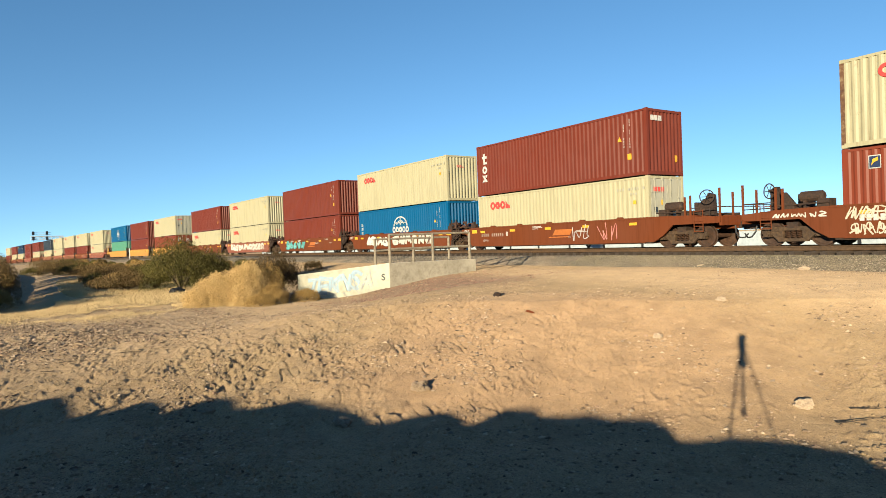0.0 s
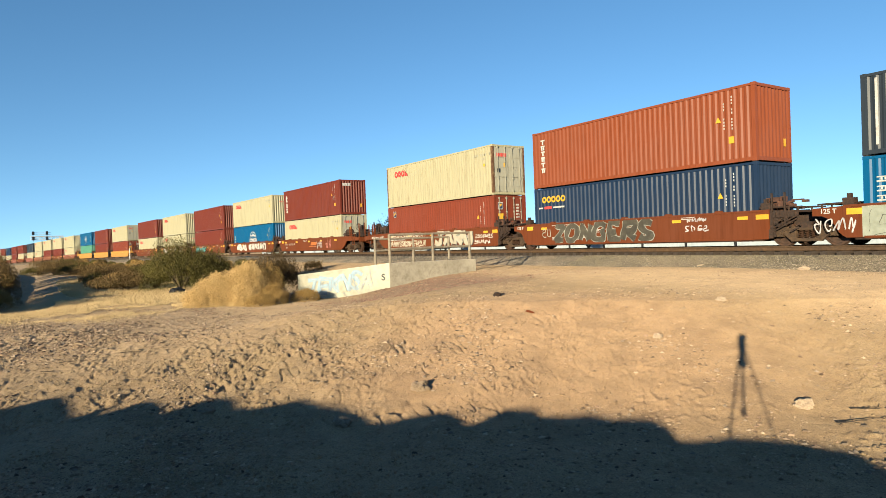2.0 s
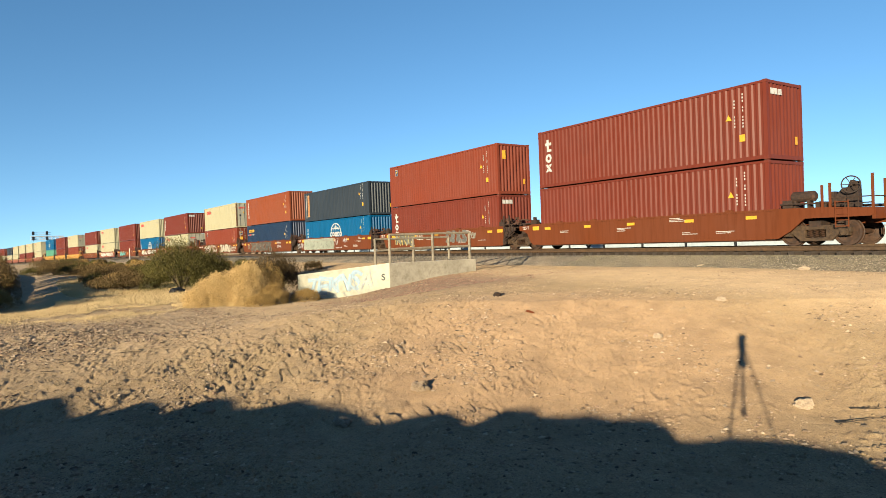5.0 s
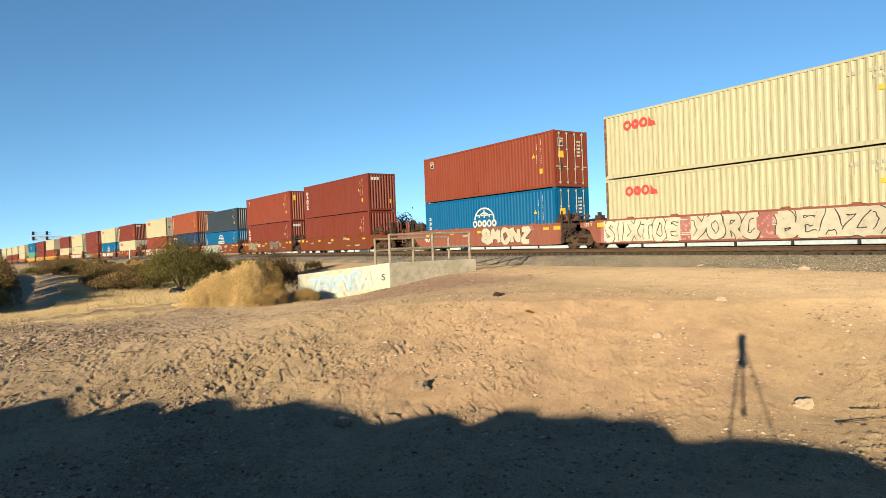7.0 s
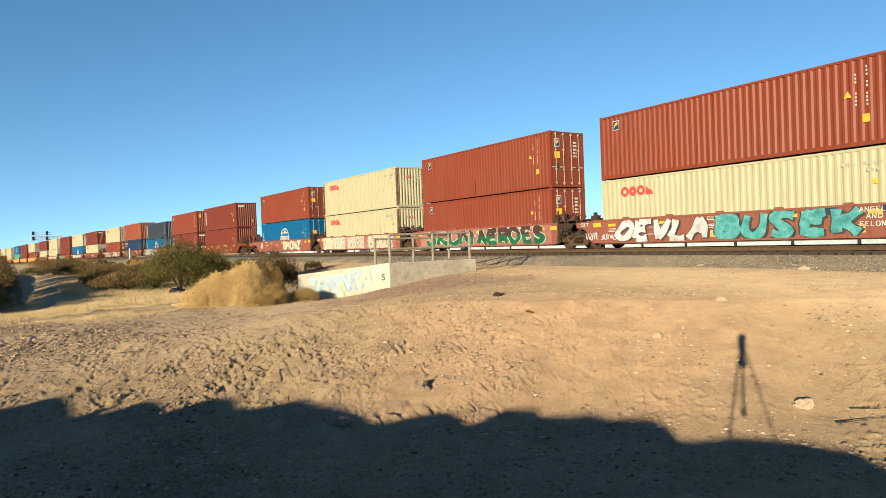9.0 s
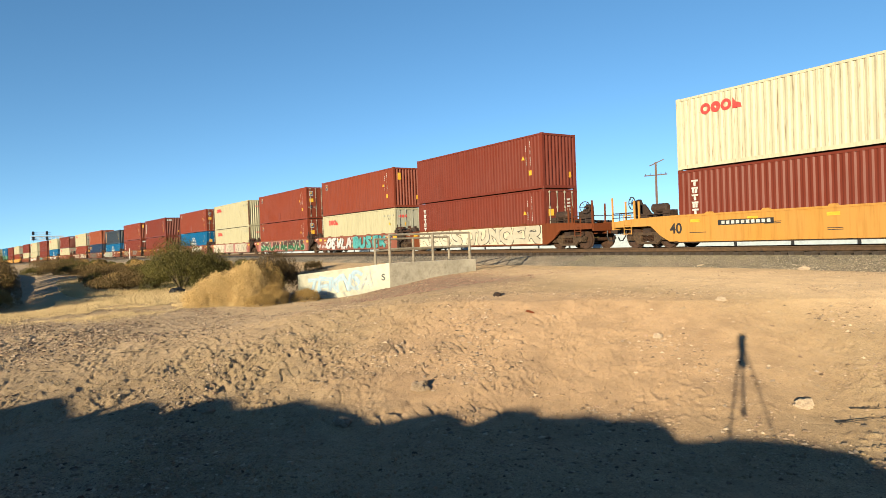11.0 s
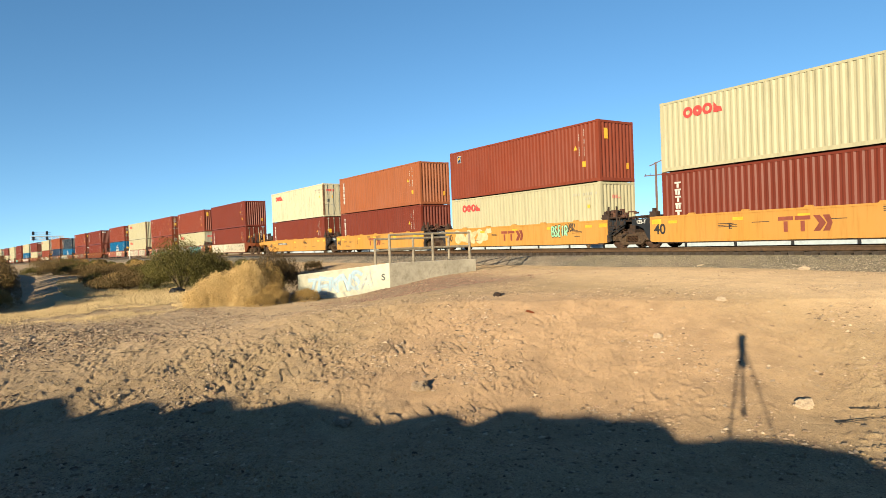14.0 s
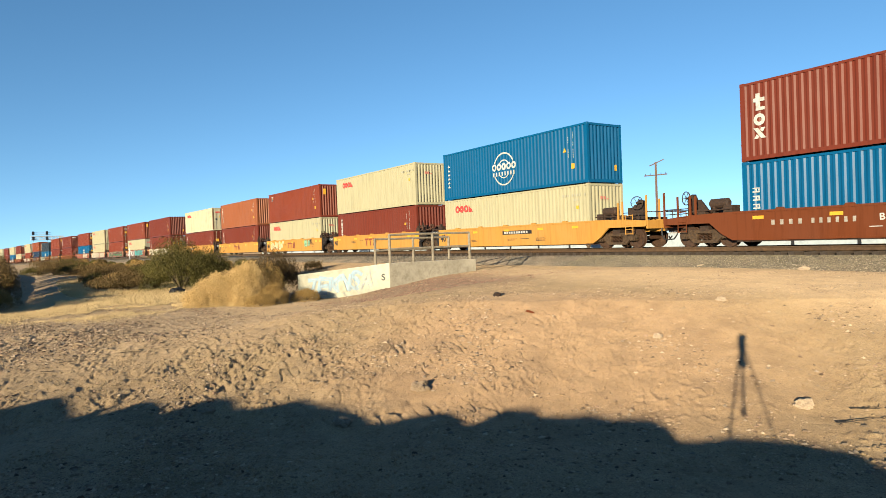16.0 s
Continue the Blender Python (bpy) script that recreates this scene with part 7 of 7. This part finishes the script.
        bush("scrub_bush", x, y, w * 0.9, h * 0.68, lf, "dense olive brown scrub beside the gully", 430 + k, 6500, 0.08, 20, 0.4, None, 0.4, 0.16)
    bush("brown_bush", -35.2, -1.75, 2.0, 2.1, B, "tall brown scrub on the bank of the gully", 480, 12000, 0.065, 34, 0.7, None, 0.3, 0.15)
    bush("golden_bush", -33.6, -1.75, 1.4, 0.9, M["leaf_gold"], "low golden brown brush on the bank of the gully", 481, 9000, 0.05, 24, 0.8, None, 0.3, 0.12)
    for k, (x, y, w, h) in enumerate(((-86.0, 1.2, 4.2, 1.7), (-96.0, 2.4, 4.6, 1.8), (-106.0, 0.6, 5.0, 1.9), (-112.0, 3.6, 5.0, 1.8), (-92.0, -0.9, 3.0, 1.0), (-78.0, 1.0, 3.2, 1.3))):
        bush("scrub_bush", x, y, w, h, (B, G, B)[k % 3], "dense olive brown scrub beside the dirt track", 460 + k, 4000, 0.11, 20, 0.5, None, 0.4, 0.16)
    for px, r, h in ((-62.0, 60, 4.2), (-60.6, 64, 3.6), (-63.4, 66, 3.4), (-45.0, 85, 3.2)):
        bush("desert_tree", r * math.sin(radians(px)), r * math.cos(radians(px)), h * 1.1, h, G, "dark green desert tree behind the track", int(r), 5000, 0.16, 22)
    bush("brown_bush", -24.9, 7.75, 2.2, 2.0, M["leaf_dark"], "dark brown brush against the wing wall", 5, 16000, 0.06, 34, 0.4, None, 0.3, 0.15)
    bush("golden_bush", -22.6, 8.2, 1.1, 0.46, M["leaf_gold"], "low golden bush at the foot of the wall", 6, 7000, 0.03, 14, 0.3, None, 0.6)
    rng = random.Random(9)
    for k in range(150):
        x = -rng.uniform(38, 150)
        top = float(np.interp(x, _x, _y)) - 6.0
        y = 2.8 + (top - 2.8) * rng.random() ** 1.4
        s = rng.uniform(0.4, 1.0) * (0.8 if y > 9 else 1.0)
        bush("scrub_bush", x, y, s * 1.9, s, rng.choice((M["leaf_gold"], B, B, G, G)), "low desert scrub beside the wash", 300 + k, 1500, 0.065 + 0.0007 * -x, 9, 0.5, None, 0.4, 0.18)
    for k in range(22):
        x = -rng.uniform(27, 80)
        y = rng.uniform(-7.0, -3.4)
        s = rng.uniform(0.9, 1.7)
        bush("scrub_bush", x, y, s * 1.7, s, rng.choice((M["leaf_gold"], B, B)), "brown scrub on the bank of the gully", 90 + k, 3000, 0.07, 14, 0.4, None, 0.4)
    for k in range(10):
        s = -rng.uniform(75, 130)
        m = track_at(s, rng.uniform(14, 40))
        h = rng.uniform(2.0, 3.6)
        bush("far_bush", m.translation.x, m.translation.y, h * 1.3, h, G, "dark green desert bush behind the track", 120 + k, 2500, 0.16, 12)


build_brush()


def build_grass():
    rng = np.random.default_rng(12)
    n = 800000
    x = -19 - 41 * rng.random(n) ** 1.3
    y = rng.uniform(-4, 14, n)
    dens = fbm(x / 2.2, y / 2.2, 51, 3)
    front = -22.3 - 0.34 * np.clip(y - 1.0, 0, 6) + 1.7 * vnoise(y / 1.4, y * 0, 77) + rng.normal(0, 0.7, n)
    keep = (dens > -0.26) & (x < front) & ~((y > -2.1) & (y < 0.25 + 0.5 * fbm(x / 1.5, y * 0, 52, 2) + 0.6 * sstep(-32, -38, x)) & (x < -28.4 + 0.5 * fbm(y / 0.8, x * 0, 53, 2) - 1.3 * sstep(-1.0, 0.5, y))) & (y < 7.0 + 0.12 * (-x - 24))
    x, y, dens = x[keep], y[keep], dens[keep]
    n = len(x)
    z = ground_z(x, y)
    h = (1 - 0.45 * sstep(2.0, -1.0, y)) * (0.04 + 0.17 * rng.random(n) ** 2.2) * (0.7 + 1.2 * np.clip(dens + 0.1, 0, 0.5)) * (1 + 0.01 * (-x - 20))
    a = rng.uniform(0, 6.283, n)
    lean = rng.normal(0, 0.6, (n, 2)) * h[:, None]
    wd = 0.0035 + 0.0002 * (-x - 20)
    p = np.stack([x, y, z - 0.01], 1)
    e = np.stack([np.cos(a) * wd, np.sin(a) * wd, a * 0], 1)
    tip = p + np.stack([lean[:, 0], lean[:, 1], h], 1)
    v = np.stack([p - e, p + e, tip], 1).reshape(-1, 3)
    me = bpy.data.meshes.new("dry_grass")
    me.from_pydata(v.tolist(), [], np.arange(n * 3).reshape(n, 3).tolist())
    me.materials.append(M["grass"])
    tagged(new("dry_grass", me), "sparse straw coloured dry grass", "grass", kind="stuff")


build_grass()


# ---------------------------------------------------------------- distant things
def build_signal_bridge():
    m = track_at(-232, 0)
    th = thing("signal_bridge", "pale steel signal gantry over the track with black signal heads", "signal gantry", m)
    bm = bmesh.new()
    for dx in (-0.4, 0.4):
        for y in (4.2, 5.0):
            tube(bm, (dx, y, -1.5), (dx, y, 7.7), 0.09, seg=6)
    for k in range(8):
        tube(bm, (-0.4, 4.2, -1 + k), (0.4, 4.2, k), 0.04, seg=4)
        tube(bm, (-0.4, 4.2, -1 + k), (-0.4, 5.0, k), 0.04, seg=4)
    part("tower", bm, M["white_metal"], th)
    bm = bmesh.new()
    for z in (6.65, 7.7):
        for dx in (-0.5, 0.5):
            tube(bm, (dx, -3.6, z), (dx, 5.0, z), 0.10, seg=5)
    for k in range(8):
        y = -3.6 + k * 1.07
        tube(bm, (-0.5, y, 6.65), (-0.5, y + 1.07, 7.7), 0.07, seg=4)
        tube(bm, (0.5, y, 6.65), (0.5, y, 7.7), 0.07, seg=4)
    part("truss", bm, M["white_metal"], th)
    for y in (-3.0, 0.6):
        for z in (6.55, 8.15):
            bm = bmesh.new()
            box(bm, 0.6, 0.9, y - 0.31, y + 0.31, z, z + 1.05)
            tube(bm, (0.55, y, z - 0.4), (0.55, y, z + 1.2), 0.06)
            part("signal_head", bm, M["black_metal"], th, "black signal head")
    bm = bmesh.new()
    for z in (8.2, 8.8):
        tube(bm, (0.5, -3.4, z), (0.5, 1.6, z), 0.06, seg=5)
    part("handrail", bm, M["white_metal"], th)


build_signal_bridge()


def build_pole():
    d = Vector((math.sin(radians(-39.2)), math.cos(radians(-39.2))))
    x, y = d.x * 100, d.y * 100
    z = hz(x, y)
    th = thing("utility_pole", "weathered wooden utility pole with two crossarms", "utility pole", pose(x, y, z, 0, 0, 20))
    bm = bmesh.new()
    tube(bm, (0, 0, -0.5), (0, 0, 12.2), 0.22, 0.15, 10)
    part("shaft", bm, M["pole"], th)
    bm = bmesh.new()
    box(bm, -1.7, 1.7, -0.2, -0.08, 10.2, 10.35)
    part("crossarm", bm, M["pole"], th)
    bm = bmesh.new()
    tube(bm, (-0.9, -0.1, 11.7), (0.9, 0.9, 12.6), 0.08)
    part("crossarm", bm, M["pole"], th)
    for k in (-1.5, -0.8, 0.8, 1.5):
        bm = bmesh.new()
        tube(bm, (k, -0.14, 10.35), (k, -0.14, 10.6), 0.05, 0.03)
        part("insulator", bm, M["grime"], th)


build_pole()


def build_panel_fence():
    base = thing("panel_fence", "long pale panel fence with thin dark posts beyond the track", "fence")
    bm_p = bmesh.new()
    box(bm_p, -2.96, 2.96, -0.03, 0.03, 0.0, 1.75)
    pm = mesh_of("fence_panel", bm_p)
    bm_q = bmesh.new()
    box(bm_q, -0.11, 0.11, -0.14, 0.06, 0.0, 1.85)
    qm = mesh_of("fence_post", bm_q)
    for k in range(38):
        s = -170 + k * 6.0
        for name, me, mt, ds in (("fence_panel", pm, M["pale_wall"], 0.0), ("fence_post", qm, M["black_metal"], 3.0)):
            m = track_at(s + ds, 43.0)
            m.translation.z = hz(m.translation.x, m.translation.y) - 0.1
            part(name, me, mt, base, m=m)


build_panel_fence()


def build_marker():
    m = track_at(-118, -4.2)
    x, y = m.translation.x, m.translation.y
    th = thing("marker_post", "thin pale marker post beside the track", "post", pose(x, y, hz(x, y)))
    bm = bmesh.new()
    tube(bm, (0, 0, -0.2), (0, 0, 2.3), 0.06)
    part("post", bm, M["white_metal"], th)


build_marker()


# ---------------------------------------------------------------- single stones
stone("boulder", -32.6, 5.4, 0.38, M["black_metal"], "dark grey boulder below the creosote bush", 3)
stone("rock", -8.67, 3.6, 0.14, M["stone"], "brown stone lying in the shade", 5)
stone("rock", -10.54, 2.14, 0.10, M["stone"], "brown stone lying in the shade", 12)
stone("flat_stone", -4.78, 8.74, 0.145, M["pale_stone"], "flat pale stone on the bank", 7)
stone("rock", -9.02, 5.15, 0.18, M["stone"], "brown stone half sunk in the bank", 8)
stone("rock", -12.16, 9.12, 0.13, M["grime"], "dark clod at the bank's edge", 9)
stone("flat_stone", -7.63, 9.27, 0.10, M["pale_stone"], "flat pale stone on the bank", 14)
stone("flat_stone", -7.94, 11.57, 0.10, M["pale_stone"], "flat pale stone on the bench", 15)
stone("rock", -15.0, 20.9, 0.22, M["pale_stone"], "pale block of stone on the ballast slope", 16)
stone("rock", -10.6, 19.6, 0.18, M["pale_stone"], "flat pale stone below the ballast", 17)


def stick(x, y, length, turn, seed):
    rng = random.Random(seed)
    bm = bmesh.new()
    p = Vector((-length / 2, 0, 0.012))
    for k in range(6):
        q = p + Vector((length / 6, rng.uniform(-0.035, 0.035), rng.uniform(-0.006, 0.012)))
        tube(bm, p, q, 0.0085 - 0.001 * k, 0.0075 - 0.001 * k, 6)
        if rng.random() < 0.7:
            side = rng.choice((-1, 1))
            r = q + Vector((rng.uniform(0.02, 0.09), side * rng.uniform(0.03, 0.08), rng.uniform(0.0, 0.035)))
            tube(bm, q, r, 0.006, 0.003, 5)
        p = q
    ob = new("dry_stick", mesh_of("dry_stick", bm, M["dead_wood"]))
    ob.matrix_basis = pose(x, y, hz(x, y) + 0.015, 0, 0, turn)
    tagged(ob, "dark dead stick lying on the dirt", "stick")


for _k, (_x0, _y0, _l, _a) in enumerate(((-15.3, 1.59, 0.62, 70), (-15.78, 0.4, 0.4, 65), (-15.3, 0.0, 0.3, 50), (-4.08, 8.72, 0.6, 62), (-4.2, 9.2, 0.42, 52))):
    stick(_x0, _y0, _l, _a, 40 + _k)


def build_board():
    x, y = -10.31, 8.59
    bm = bmesh.new()
    prism(bm, [(-0.12, 0.01), (-0.02, 0.0), (0.11, -0.015), (0.04, 0.03), (-0.03, 0.045), (-0.10, 0.05)], -0.01, 0.01)
    ob = new("broken_board", mesh_of("broken_board", bm, M["car_brown"], bevel=0.003))
    ob.matrix_basis = pose(x, y, hz(x, y) + 0.01, -35, 8, 40)
    tagged(ob, "piece of red painted broken board on the bank", "scrap wood")


build_board()



# ---------------------------------------------------------------- tripod that carries the camera
def build_tripod():
    th = thing("camera_tripod", "black camera tripod with a small camera body", "tripod", pose(0.045, -0.10, 0.025))
    bm = bmesh.new()
    box(bm, -0.065, 0.065, -0.05, -0.02, 2.14, 2.24)
    me = mesh_of("camera_body", bm)
    part("camera_body", me, M["black_metal"], th, m=Matrix.Rotation(radians(57.8), 4, "Z"))
    bm = bmesh.new()
    tube(bm, (0.03, -0.03, 1.2), (0.03, -0.03, 2.14), 0.02, seg=8)
    tube(bm, (0.03, -0.03, 1.14), (0.03, -0.03, 1.22), 0.04, 0.03, seg=8)
    box(bm, -0.005, 0.065, -0.065, 0.005, 1.82, 2.0)
    box(bm, -0.015, 0.075, -0.075, 0.015, 2.0, 2.14)
    box(bm, -0.02, 0.08, -0.08, 0.02, 1.72, 1.82)
    part("centre_column", bm, M["black_metal"], th)
    for k in range(3):
        a = radians(33 + 120 * k)
        bm = bmesh.new()
        x, y = 0.03 + math.cos(a) * 0.45, -0.03 + math.sin(a) * 0.45
        tube(bm, (0.03 + math.cos(a) * 0.04, -0.03 + math.sin(a) * 0.04, 2.02), (x, y, hz(x + 0.045, y - 0.10) - 0.035), 0.013, 0.008, 8)
        part("leg", bm, M["black_metal"], th)


build_tripod()


# ---------------------------------------------------------------- what moves
def gone(t):
    """Metres that the train has rolled after t seconds; it slowly gathers speed."""
    return SPEED * t + GAIN * t * t / 2


def motions():
    for ob, sc, up in MOVING:
        walk(ob, [(float(t), track_at(sc - gone(t), 0, up)) for t in range(17)])
    for w, x in WHEELS:
        walk(w, [(k / 30, Matrix.Translation((x, 0, 0.452)) @ Matrix.Rotation(-gone(k / 30) / 0.452, 4, "Y")) for k in range(481)])


motions()
